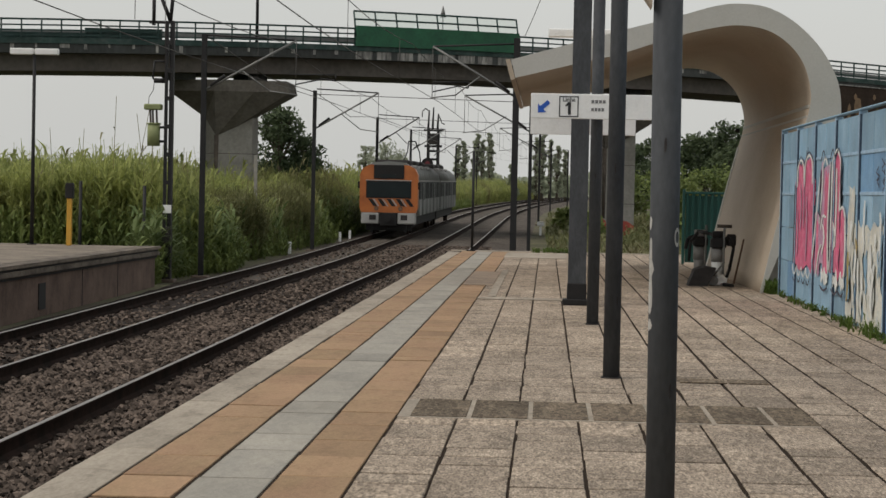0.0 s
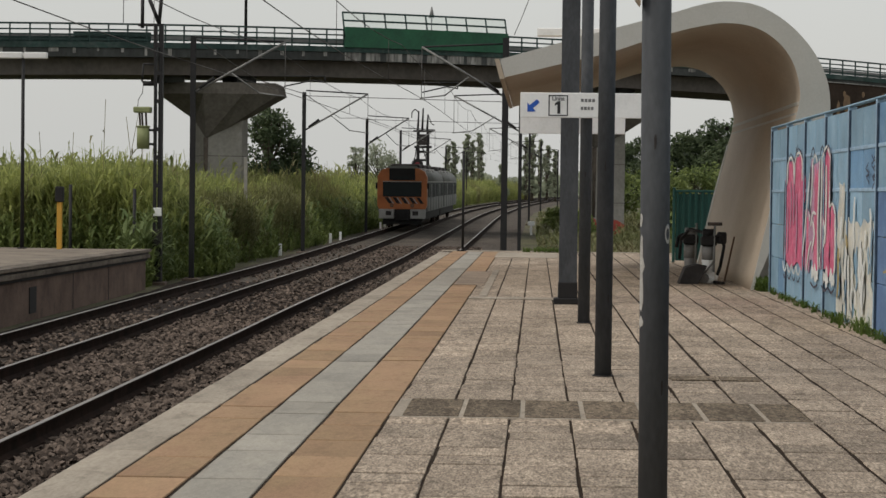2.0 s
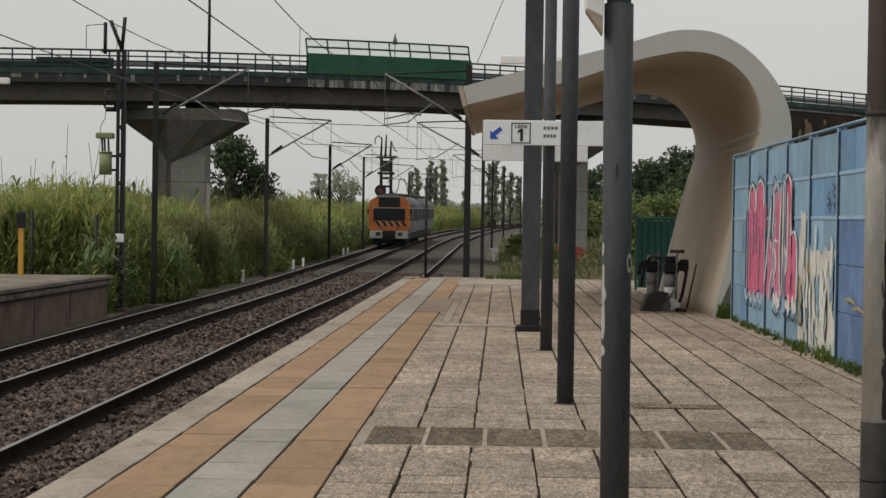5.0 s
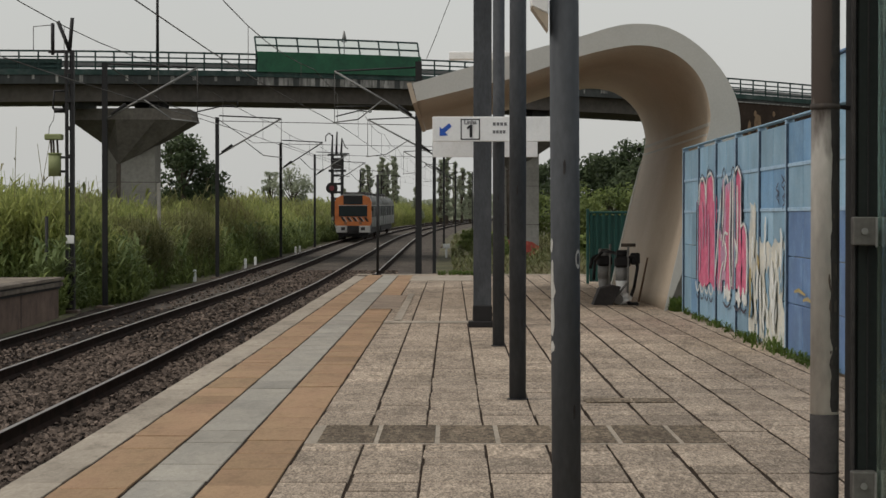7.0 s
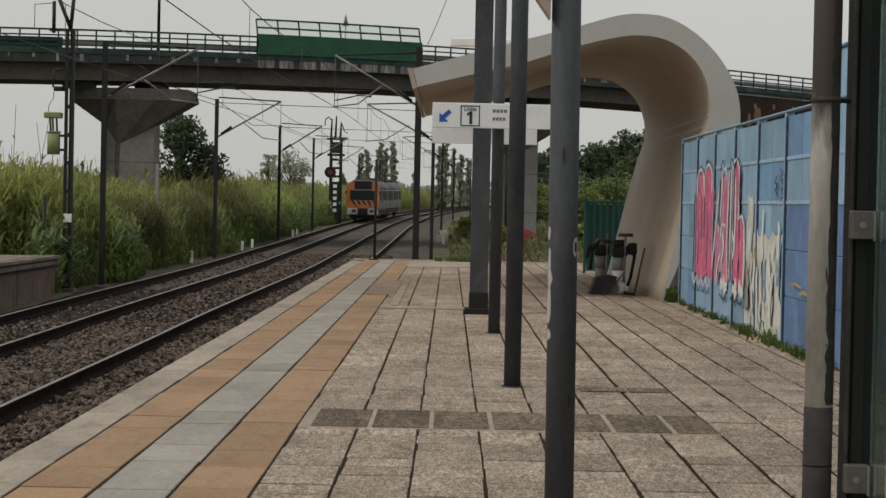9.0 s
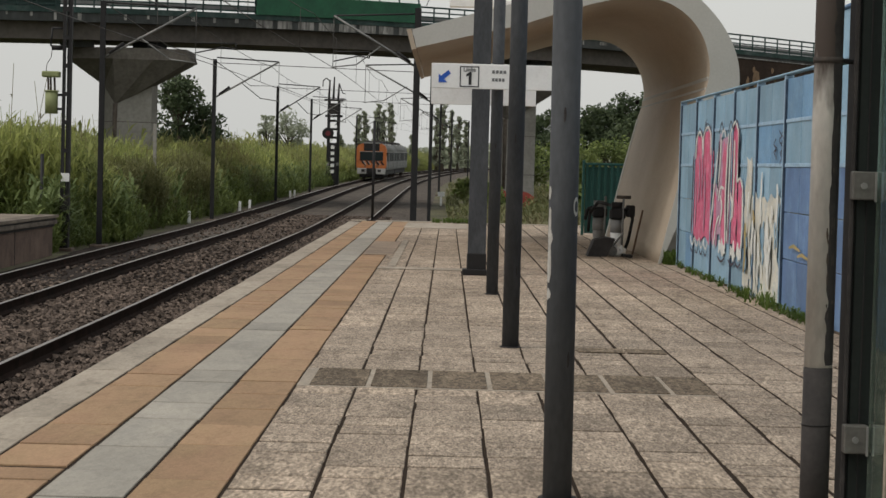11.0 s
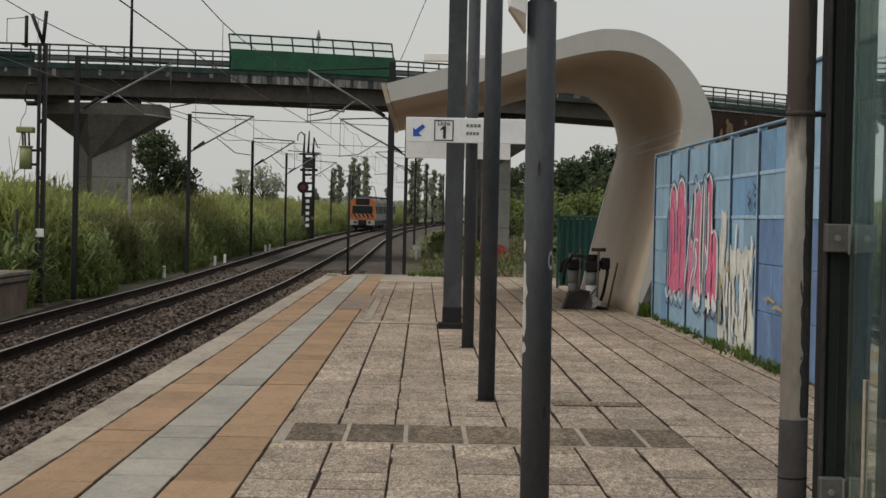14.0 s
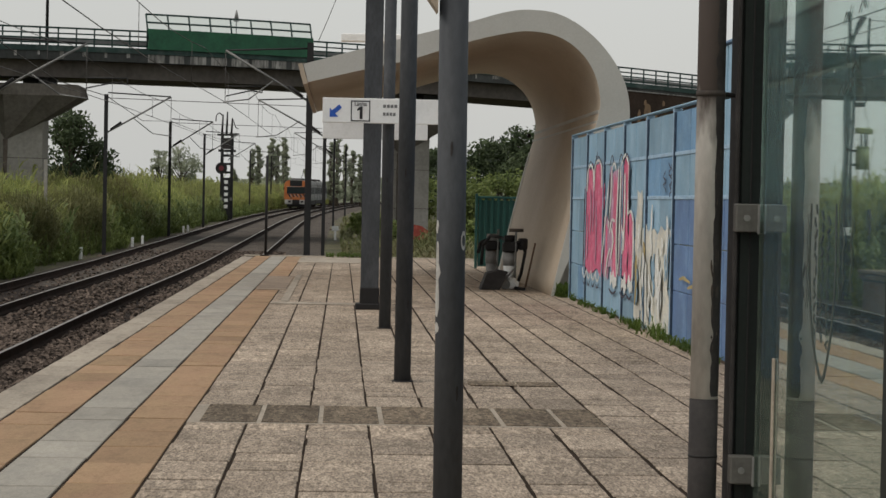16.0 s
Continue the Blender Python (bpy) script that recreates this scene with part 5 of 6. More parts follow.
def build_overhead():
    build_mast(-10.30, 62.0, 7.3, 2.75, 6.85)
    steady_hook(build_mast(-9.72, 86.5, 6.7, 2.65, 6.35), -0.85, 0.85, 7.35)
    build_mast(-9.80, 119.5, 6.6, 2.4, 6.35)
    build_mast(-9.60, 146.0, 6.6, 2.4, 6.35)
    build_mast(-9.9, 225.0, 6.8, 2.4, 6.35)
    build_mast(-8.9, 262.0, 6.8, 2.4, 6.35)
    build_mast(-1.06, 66.0, 7.6, 2.65, 7.0, 0.2, arm_dir=-1)
    steady_hook(build_mast(-0.78, 91.0, 6.9, 2.9, 6.5, arm_dir=-1), -4.3, -2.75, 7.35)
    build_mast(-0.60, 150.0, 7.0, 2.9, 6.6, arm_dir=-1)
    build_mast(0.3, 200.0, 7.0, 2.9, 6.6, arm_dir=-1)
    build_mast(2.4, 250.0, 7.0, 2.9, 6.6, arm_dir=-1)
    build_mast(-9.9, 180.0, 9.0, 2.4, 6.4, lattice=True, label="dark lattice mast carrying a round red signal")
    # anchor mast with transformer beside the opposite platform
    m = build_mast(-10.86, 59.5, 7.45, 0, 0, 0.04, label="dark twin-channel steel mast carrying a transformer and switch gear")
    for x in (-0.105, 0.075):
        part("channel", box(x - 0.035, x + 0.035, -0.10, 0.10, 0.1, 7.45, 0.005), M_DKSTEEL, m)
    for k in range(9):
        part("batten", box(-0.10, 0.08, -0.106, -0.101, 0.4 + k * 0.8, 0.52 + k * 0.8), M_DKSTEEL, m)
    part("blank_plate", box(-0.12, 0.12, -0.125, -0.107, 1.98, 2.22, 0.01), M_WHITE, m, "small white plate")
    part("lower_sleeve", box(-0.15, 0.12, -0.112, 0.12, 0.1, 1.6, 0.02), M_PIPEBAND, m, "grey stained lower sleeve")
    part("switch_post", tube((-0.50, 0, 7.35), (-0.50, 0, 8.25), 0.055, seg=6), M_DKSTEEL, m, "dark switch insulator")
    part("switch_bar", box(-0.62, 0.12, -0.04, 0.04, 7.40, 7.48), M_DKSTEEL, m)
    part("top_fork", pipe_path([(-0.35, 0, 8.3), (-0.02, 0, 7.48), (0.06, 0, 8.4)], 0.055, 6), M_DKSTEEL, m, "dark forked top")
    part("jumper_wire", pipe_path([(-0.5, 0, 8.2), (-1.05, 0, 8.15), (-1.05, 0, 7.5)], 0.012, 5), M_WIRE, m)
    part("ring_bracket", pipe_path([(-0.14, 0, 6.32), (-0.46, 0, 6.32), (-0.50, 0, 5.82), (-0.14, 0, 5.80)], 0.028, 6), M_DKSTEEL, m)
    part("surge_arrester", tube((-0.46, 0, 5.77), (-0.16, 0, 5.77), 0.07, seg=10), M_BLACK, m)
    part("jumper_wire", pipe_path([(-0.46, 0, 5.75), (-0.48, 0, 5.5), (-0.60, 0, 5.3), (-0.62, 0, 5.08)], 0.010, 5), M_WIRE, m)
    t = part("transformer", tank(-0.45), M_TRAFO, m, "pale green transformer tank")
    part("transformer_lid", box(-0.72, -0.22, -0.16, 0.16, 4.93, 5.10, 0.03), M_TRAFO, t, "pale green transformer hood")
    for x in (-0.54, -0.47, -0.36):
        part("bushing", tube((x, 0, 4.56), (x - 0.02, 0, 4.94), 0.03, seg=8), M_PIPEDK, t, "brown ceramic bushing")
    for z in (4.0, 4.4):
        part("bracket", box(-0.29, -0.10, -0.04, 0.04, z, z + 0.07), M_DKSTEEL, m)
    # signal on the lattice mast
    sig = thing("railway_signal", (-10.35, 179.6, ground_z(-10.3, 179.6) + 4.5), "round dark railway signal glowing red", "signal")
    part("backboard", tube((0, 0.0, 0), (0, 0.08, 0), 0.50, seg=20), M_BLACK, sig)
    part("lens", tube((0, -0.03, 0.0), (0, -0.002, 0.0), 0.22, seg=14), M_SIGNALRED, sig, "red lens")
    part("arm", box(0.1, 0.45, 0.081, 0.16, -0.05, 0.05), M_DKSTEEL, sig)
    # added dark backing with pale bars for the marks on the same mast's foot
    board = thing("marks_backing", (-9.9, 179.62, ground_z(-9.9, 179.62)), "tall narrow dark backing with a column of pale bars", "sign")
    part("panel", box(-0.30, 0.30, 0, 0.05, 0.0, 3.7, 0.01), M_DKSTEEL, board)
    for k in range(5):
        part("mark", box(-0.17, 0.13, -0.02, -0.003, 1.1 + 0.52 * k, 1.38 + 0.52 * k), M_WHITE, board, "pale bar")
    # running wires
    for centre, cz, mz in ((NEAR + 0.12, 5.55, 6.80), (FAR + 0.1, 5.50, 6.35)):
        ys = [-25, 10, 36, 62, 91, 119, 147, 180, 225, 262, 320, 380]
        w = thing("overhead_wire", (0, 0, 0), "thin dark overhead contact and carrier wires", "wire", "overhead wires")
        part("contact_wire", pipe_path([along(centre, y, cz) for y in stations(-25, 380, 9)], 0.011, 5), M_WIRE, w)
        pts = []
        for a, c in zip(ys[:-1], ys[1:]):
            for k in range(6):
                t = k / 6
                y = a + (c - a) * t
                rise = 0.45 * min(1, max(0, (91 - y) / 29)) if centre < -6 else 0.0
                pts.append(along(centre, y, mz + rise - 1.4 * t * (1 - t) * min(1, (c - a) / 40)))
        part("carrier_wire", pipe_path(pts, 0.011, 5), M_WIRE, w)
        for p in pts[2::3]:
            if p[1] > 40:
                part("dropper", tube(p, (p[0], p[1], rail_z(p[1]) + cz), 0.007, seg=4), M_WIRE, w)
    w = thing("feeder_wire", (0, 0, 0), "thin dark feeder cables, two between masts, one fitted to the view", "wire", "overhead wires")
    part("cable", pipe_path([(-1.06, 66, 6.6), (-0.95, 78, 5.9), (-0.78, 91, 5.8), (-0.7, 120, 5.7), (-0.6, 150, 6.4)], 0.014, 5), M_WIRE, w)
    part("cable", pipe_path([(-10.3, 62, 6.2), (-10.0, 74, 5.6), (-9.7, 86.5, 5.7), (-9.8, 103, 5.3), (-9.8, 119.5, 5.9), (-9.6, 146, 6.0), (-9.9, 180, 6.4)], 0.016, 5), M_WIRE, w)
    # this cable lies in one plane, placed to fit the camera's view
    part("cable", pipe_path([(-0.98, 80, 7.70), (-0.65, 80, 8.49), (-0.32, 80, 9.36), (0.03, 80, 10.23), (0.6, 80, 11.6), (1.6, 80, 14.0)], 0.014, 5), M_WIRE, w)
    for y in (86.5, 119.5, 146):
        part("span_wire", tube((-9.7, y, rail_z(y) + 6.25), (-0.8, y + 3, rail_z(y) + 6.2), 0.016, seg=5), M_WIRE, w)


def tank(x):
    b = tube((x, 0, 3.9), (x, 0, 4.52), 0.18, seg=18)
    return tube((x, 0, 4.52), (x, 0, 4.56), 0.20, seg=18, bm=b)


def emit_mat(name, colour, strength):
    m = bpy.data.materials.new(name)
    m.use_nodes = True
    b = m.node_tree.nodes["Principled BSDF"]
    b.inputs["Base Color"].default_value = (*colour, 1)
    b.inputs["Emission Color"].default_value = (*colour, 1)
    b.inputs["Emission Strength"].default_value = strength
    return m


M_SIGNALRED = emit_mat("red_signal_lens", (0.10, 0.01, 0.015), 0.12)


# ---------------------------------------------------------------- plants
def blade_field(name, spots, heights, rng, material, label, leaves=8, lean=0.35, leaf=(0.5, 1.0), width=0.035, kind="stuff", category="plants"):
    """Many upright stems, each with long arching leaves, as one mesh of narrow folded strips."""
    verts, faces = [], []
    for (x, y, z), h in zip(spots, heights):
        tx, ty = rng.normal(0, 0.10, 2)
        n = int(rng.integers(max(2, leaves - 2), leaves + 3))
        for k in range(n):
            t = (k + 0.6 + rng.random() * 0.7) / (n + 0.6)
            bz = z + h * min(t, 1.0) * 0.93
            bx, by = x + tx * h * t, y + ty * h * t
            a = rng.random() * 6.283
            ln = rng.uniform(*leaf) * (0.55 + 0.45 * (1 - abs(t - 0.55)))
            out = lean + rng.random() * 0.5
            w = width * rng.uniform(0.7, 1.4)
            dx, dy = math.cos(a), math.sin(a)
            sx, sy = -dy * w, dx * w
            i = len(verts)
            mx, my, mz = bx + dx * ln * out * 0.5, by + dy * ln * out * 0.5, bz + ln * 0.42
            ex, ey, ez = bx + dx * ln * out * 1.25, by + dy * ln * out * 1.25, bz + ln * rng.uniform(0.15, 0.75)
            verts += [(bx - sx * 0.6, by - sy * 0.6, bz), (bx + sx * 0.6, by + sy * 0.6, bz), (mx + sx, my + sy, mz), (mx - sx, my - sy, mz), (ex, ey, ez)]
            faces += [(i, i + 1, i + 2, i + 3), (i + 3, i + 2, i + 4)]
        if rng.random() < 0.5:
            i = len(verts)
            w = 0.016
            verts += [(x - w, y, z), (x + w, y, z), (x + tx * h + w * 0.5, y + ty * h, z + h), (x + tx * h - w * 0.5, y + ty * h, z + h)]
            faces += [(i, i + 1, i + 2, i + 3)]
    return raw(name, verts, faces, material, label, category, kind)


def build_reeds():
    rng = np.random.default_rng(7)

    def edge(y):
        return -11.5 + shift(y) - 0.8 * noise.noise(Vector((y * 0.25, 0, 4))) - 0.9 * noise.noise(Vector((y * 0.11, 2, 4)))

    # long front along the line, densest at its face
    s1, h1 = [], []
    for _ in range(16500):
        y = 62 + 330 * rng.random() ** 1.7
        depth = rng.exponential(2.2)
        x = edge(y) - depth - 0.4
        s1.append((x, y, ground_z(x, y)))
        ramp = 0.55 + 0.45 * min(1, depth / 1.6)
        hs = 3.0 + 0.8 * noise.noise(Vector((x * 0.22, y * 0.16, 1.7))) + rng.normal(0, 0.28)
        h1.append(max(0.8, hs * ramp))
    # the end face behind the opposite platform
    for _ in range(3600):
        x = -11.6 - 22 * rng.random()
        y = 61.5 + rng.exponential(2.4) + 0.12 * (-11.6 - x)
        s1.append((x, y, ground_z(x, y)))
        h1.append(max(1.2, 3.35 + 0.7 * noise.noise(Vector((x * 0.3, y * 0.2, 9.7))) + rng.normal(0, 0.35)))
    blade_field("reeds", s1, h1, rng, M_REED, "tall dense green reeds along the railway", leaves=10, leaf=(0.45, 1.0), width=0.030)
    # dark brown thicket in reed gaps by the bridge pier; 76.8 stands for shade
    sb, hb = [], []
    for cy, half, top, n in ((90.5, 4.8, 3.0, 800), (76.8, 4.2, 2.7, 1500), (117.0, 4.0, 1.6, 350)):
        for _ in range(n):
            y = cy + half * rng.normal(0, 0.5)
            x = edge(y) + 0.25 - 1.0 * rng.random()
            sb.append((x, y, ground_z(x, y)))
            hb.append(top * (0.45 + 0.6 * rng.random()) * max(0.4, 1 - ((y - cy) / (1.7 * half)) ** 2))
    blade_field("brown_thicket", sb, hb, rng, M_THICKET, "dark brown dry thicket between the reeds, part of it for shade", leaves=13, leaf=(0.15, 0.5), width=0.022, lean=0.6)
    # fill behind, coarser
    s2, h2 = [], []
    for _ in range(3600):
        y = 66 + 200 * rng.random()
        x = edge(y) - 4 - 26 * rng.random()
        s2.append((x, y, ground_z(x, y)))
        h2.append(3.5 + 0.8 * noise.noise(Vector((x * 0.12, y * 0.1, 2.7))) + rng.normal(0, 0.35))
    blade_field("reeds", s2, h2, rng, M_REED, "tall dense green reeds behind the front rows", leaves=8, leaf=(0.8, 1.5), width=0.075)
    # broad pale cane leaves standing out at the front
    s8, h8 = [], []
    for _ in range(1500):
        y = 59 + 120 * rng.random() ** 1.7
        if y < 61.5:
            x = -11.0 - 0.7 * rng.random()
        else:
            x = edge(y) + 0.15 - 1.1 * rng.random()
        s8.append((x, y, ground_z(x, y)))
        h8.append(0.7 + 1.6 * rng.random() ** 1.5)
    blade_field("cane_plants", s8, h8, rng, M_CANE, "pale broad-leaved cane plants in front of the reeds", leaves=7, leaf=(0.4, 0.8), width=0.045, lean=0.5)
    s9, h9 = [], []
    for _ in range(60):
        x, y = 8.2 + 3.2 * rng.random(), 58 + 5 * rng.random()
        s9.append((x, y, ground_z(x, y)))
        h9.append(4.4 + 1.2 * rng.random())
    blade_field("dry_reeds", s9, h9, rng, M_STRAW, "dry brown reed plumes behind the fence", leaves=5, leaf=(0.4, 0.8), width=0.05)
    # leafy undergrowth filling the feet of the reeds
    s10, h10 = [], []
    for _ in range(2600):
        x = -11.5 - 20 * rng.random()
        y = 60.7 + 1.6 * rng.random() + 0.12 * (-11.6 - x)
        s10.append((x, y, ground_z(x, y)))
        h10.append(0.7 + 1.5 * rng.random())
    for _ in range(2200):
        y = 62 + 80 * rng.random() ** 1.4
        x = edge(y) + 0.1 - 0.9 * rng.random()
        s10.append((x, y, ground_z(x, y)))
        h10.append(0.5 + 1.3 * rng.random())
    blade_field("undergrowth", s10, h10, rng, M_REEDLOW, "leafy green undergrowth at the feet of the reeds", leaves=9, leaf=(0.3, 0.65), width=0.034, lean=0.45)
    # feathery plumes and dry stalks
    s3, h3 = [], []
    for _ in range(200):
        y = 62 + 120 * rng.random() ** 1.5
        x = edge(y) - 0.8 - 12 * rng.random()
        s3.append((x, y, ground_z(x, y)))
        h3.append(3.4 + rng.random() * 1.1)
    for x, h in ((-13.3, 5.0), (-13.15, 5.4), (-12.9, 5.0), (-11.9, 4.7), (-11.75, 4.9)):
        s3.append((x, 62.4, ground_z(x, 62.4)))
        h3.append(h)
    blade_field("dry_reeds", s3, h3, rng, M_STRAW, "dry straw-coloured reed stalks and plumes", leaves=4, leaf=(0.3, 0.7), width=0.03)
    # low scrub at the foot of the reeds and along the ballast
    s4, h4 = [], []
    for _ in range(5200):
        y = 58 + 190 * rng.random() ** 1.5
        x = edge(y) + 0.55 - 1.3 * rng.random()
        if y < 61.5:
            x = -10.9 - 0.6 * rng.random()
        s4.append((x, y, ground_z(x, y)))
        h4.append(0.35 + 0.9 * rng.random() ** 2)
    blade_field("low_scrub", s4, h4, rng, M_REEDLOW, "low green scrub at the edge of the ballast", leaves=6, leaf=(0.2, 0.5), width=0.035)
    # rough grass beyond the platform's end
    s5, h5 = [], []
    for _ in range(13000):
        y = 61 + 130 * rng.random() ** 1.7
        x = -0.5 + shift(y) + (3 + 0.22 * y) * rng.random() ** 1.3
        if (y < 64 and x < 1) or (x < 1.2 + shift(y) and rng.random() < 0.7):
            continue
        s5.append((x, y, ground_z(x, y)))
        h5.append(0.15 + 0.40 * rng.random() + 1.2 * max(0, noise.noise(Vector((x * 0.45, y * 0.2, 5)))) * (1 if x > 0.8 else 0.2))
    blade_field("rough_grass", s5, h5, rng, M_ROUGH, "rough grass and weeds beyond the platform end", leaves=6, leaf=(0.2, 0.5), width=0.035)
    # weeds at the fence's foot, in tufts
    s6, h6 = [], []
    for _ in range(46):
        c = 16 + 20.5 * rng.random()
        big = 1.0 + 1.2 * max(0, 1 - abs(c - 26.5) / 2.2)
        for _ in range(int(6 * big)):
            y = c + rng.normal(0, 0.16 * big)
            x = FX - 0.035 - abs(rng.normal(0, 0.05 * big))
            s6.append((x, y, 0.0))
            h6.append((0.015 + 0.09 * rng.random() ** 2) * big)
    blade_field("wall_weeds", s6, h6, rng, M_WEED, "tufts of green weeds growing at the foot of the fence", leaves=6, leaf=(0.05, 0.16), width=0.006, lean=0.5)
    s7, h7 = [], []
    for _ in range(160):
        x, y = -0.4 + 1.5 * rng.random(), 59.3 + 0.5 * rng.random()
        s7.append((x, y, 0.0))
        h7.append(0.05 + 0.1 * rng.random())
    for _ in range(260):
        x, y = 3.85 + 0.3 * rng.random(), 36.5 + 1.2 * rng.random()
        s7.append((x, y, 0.0))
        h7.append(0.06 + 0.2 * rng.random())
    blade_field("platform_weeds", s7, h7, rng, M_WEED, "small weeds sprouting from paving joints", leaves=5, leaf=(0.05, 0.14), width=0.008)


def build_tree(x, y, h, spread, seed, material, label, slim=False, leaf=0.16, count=2600, name="tree", low=0.32):
    rng = np.random.default_rng(seed)
    z0 = ground_z(x, y)
    tree = thing(name, (x, y, z0), label, "tree")
    tr = tube((0, 0, -0.2), (0.05 * h * rng.normal(0, 0.4), 0, h * 0.55), 0.028 * h, 0.013 * h, seg=9)
    clumps = []
    n = 46 if slim else (60 if low < 0.25 else 26)
    for i in range(n):
        if slim:
            t = 0.12 + 0.88 * i / n
            r = spread * (1.15 - 0.75 * t) * rng.uniform(0.1, 1.0)
        else:
            t = low + (0.98 - low) * rng.random()
            mid = low + 0.28 if low > 0.25 else 0.38
            r = spread * math.sqrt(max(0.05, 1 - ((t - mid) / (1.04 - mid)) ** 2)) * rng.uniform(0.25, 0.95)
        a = rng.random() * 6.283
        c = Vector((r * math.cos(a), r * math.sin(a), t * h))
        clumps.append((c, spread * (0.28 + 0.22 * rng.random()) if not slim else spread * rng.uniform(0.30, 0.58) * (1.15 - 0.5 * t)))
        start = Vector((0, 0, h * min(0.55, max(0.18, t - 0.28))))
        tr = tube(start, c, 0.009 * h, 0.003 * h, seg=5, bm=tr, caps=False)
    part("trunk", tr, M_BARK, tree, "grey-brown trunk and limbs")
    verts, faces = [], []
    per = count // n
    for c, r in clumps:
        for _ in range(per):
            d = Vector(rng.normal(0, 1, 3)).normalized() * r * rng.random() ** 0.45
            p = c + Vector((d.x, d.y, d.z * 0.85))
            u = Vector(rng.normal(0, 1, 3)).normalized()
            v = u.orthogonal().normalized()
            s = leaf * rng.uniform(0.6, 1.5)
            i = len(verts)
            verts += [tuple(p - u * s), tuple(p + v * s * 0.5), tuple(p + u * s), tuple(p - v * s * 0.5)]
            faces += [(i, i + 1, i + 2, i + 3)]
    raw("crown", verts, faces, material, parent=tree)
    return tree


def build_trees():
    build_tree(-17.4, 135, 7.4, 1.95, 1, M_TREE, "dark leafy tree behind the bridge pier", leaf=0.14, count=4600, low=0.12)
    build_tree(-15.9, 136, 5.7, 1.45, 2, M_TREE, "dark leafy tree behind the bridge pier", leaf=0.14, count=3200, low=0.12)
    build_tree(-14.5, 190, 6.4, 1.9, 3, M_POPLAR, "small thin-crowned tree standing in the reeds", leaf=0.15, count=1500)
    build_tree(-16.6, 192, 6.2, 1.0, 4, M_POPLAR, "small thin-crowned tree standing in the reeds", leaf=0.14, count=650)
    for i, (x, h) in enumerate(((-14.2, 8.8), (-13.5, 9.4), (-11.9, 9.6), (-11.1, 10.6), (-10.5, 9.8), (-9.5, 11.0), (-9.0, 9.6), (-17.5, 5.5), (-1.9, 10.4), (-0.9, 11.4), (0.4, 10.0), (1.6, 9.0), (2.8, 8.2), (-5.6, 6.0))):
        build_tree(x, 330 + 6 * (i % 3), h, 0.80 + 0.2 * (i % 2), 30 + i, M_POPLAR, "tall narrow grey-green poplar far off", slim=True, leaf=0.19, count=1900)
    for i, (x, y, h, r) in enumerate(((11.2, 190, 7.4, 2.9), (14.6, 195, 7.2, 3.2), (17.5, 188, 8.8, 3.2), (21, 196, 9.5, 3.6), (25, 190, 10, 3.5), (30, 196, 11, 4), (8.2, 200, 6.5, 2.6))):
        build_tree(x, y, h, r, 60 + i, M_TREE, "dark broad tree in the wood beyond the bridge", leaf=0.19, count=4200)
    for i, (x, y, h, r) in enumerate(((2.2, 112, 1.5, 0.9), (1.2, 128, 1.3, 0.8), (5.6, 150, 3.6, 1.8), (8.6, 140, 3.2, 1.8), (6.7, 96, 1.6, 1.2), (9.4, 165, 4.4, 2.2), (12.5, 160, 4.2, 2.2))):
        build_tree(x, y, h, r, 90 + i, M_REEDLOW, "bushy green shrub beside the railway", leaf=0.14, count=2200, name="shrub")
    rng = np.random.default_rng(5)
    verts, faces = [], []
    for _ in range(16000):
        x = rng.uniform(-140, 160)
        y = 420 + 60 * rng.random()
        top = 5.0 + 2.5 * noise.noise(Vector((x * 0.05, 0, 3))) + 1.5 * noise.noise(Vector((x * 0.21, 0, 7)))
        z = 0.4 + top * rng.random() ** 0.7
        u = Vector(rng.normal(0, 1, 3)).normalized()
        v = u.orthogonal().normalized()
        s = rng.uniform(0.35, 0.9)
        p = Vector((x, y, z))
        i = len(verts)
        verts += [tuple(p - u * s), tuple(p + v * s * 0.6), tuple(p + u * s), tuple(p - v * s * 0.6)]
        faces += [(i, i + 1, i + 2, i + 3)]
    raw("far_woods", verts, faces, M_POPLAR, "low line of distant grey-green woods", "woods", "stuff")


# ---------------------------------------------------------------- the train
CAR = 21.6


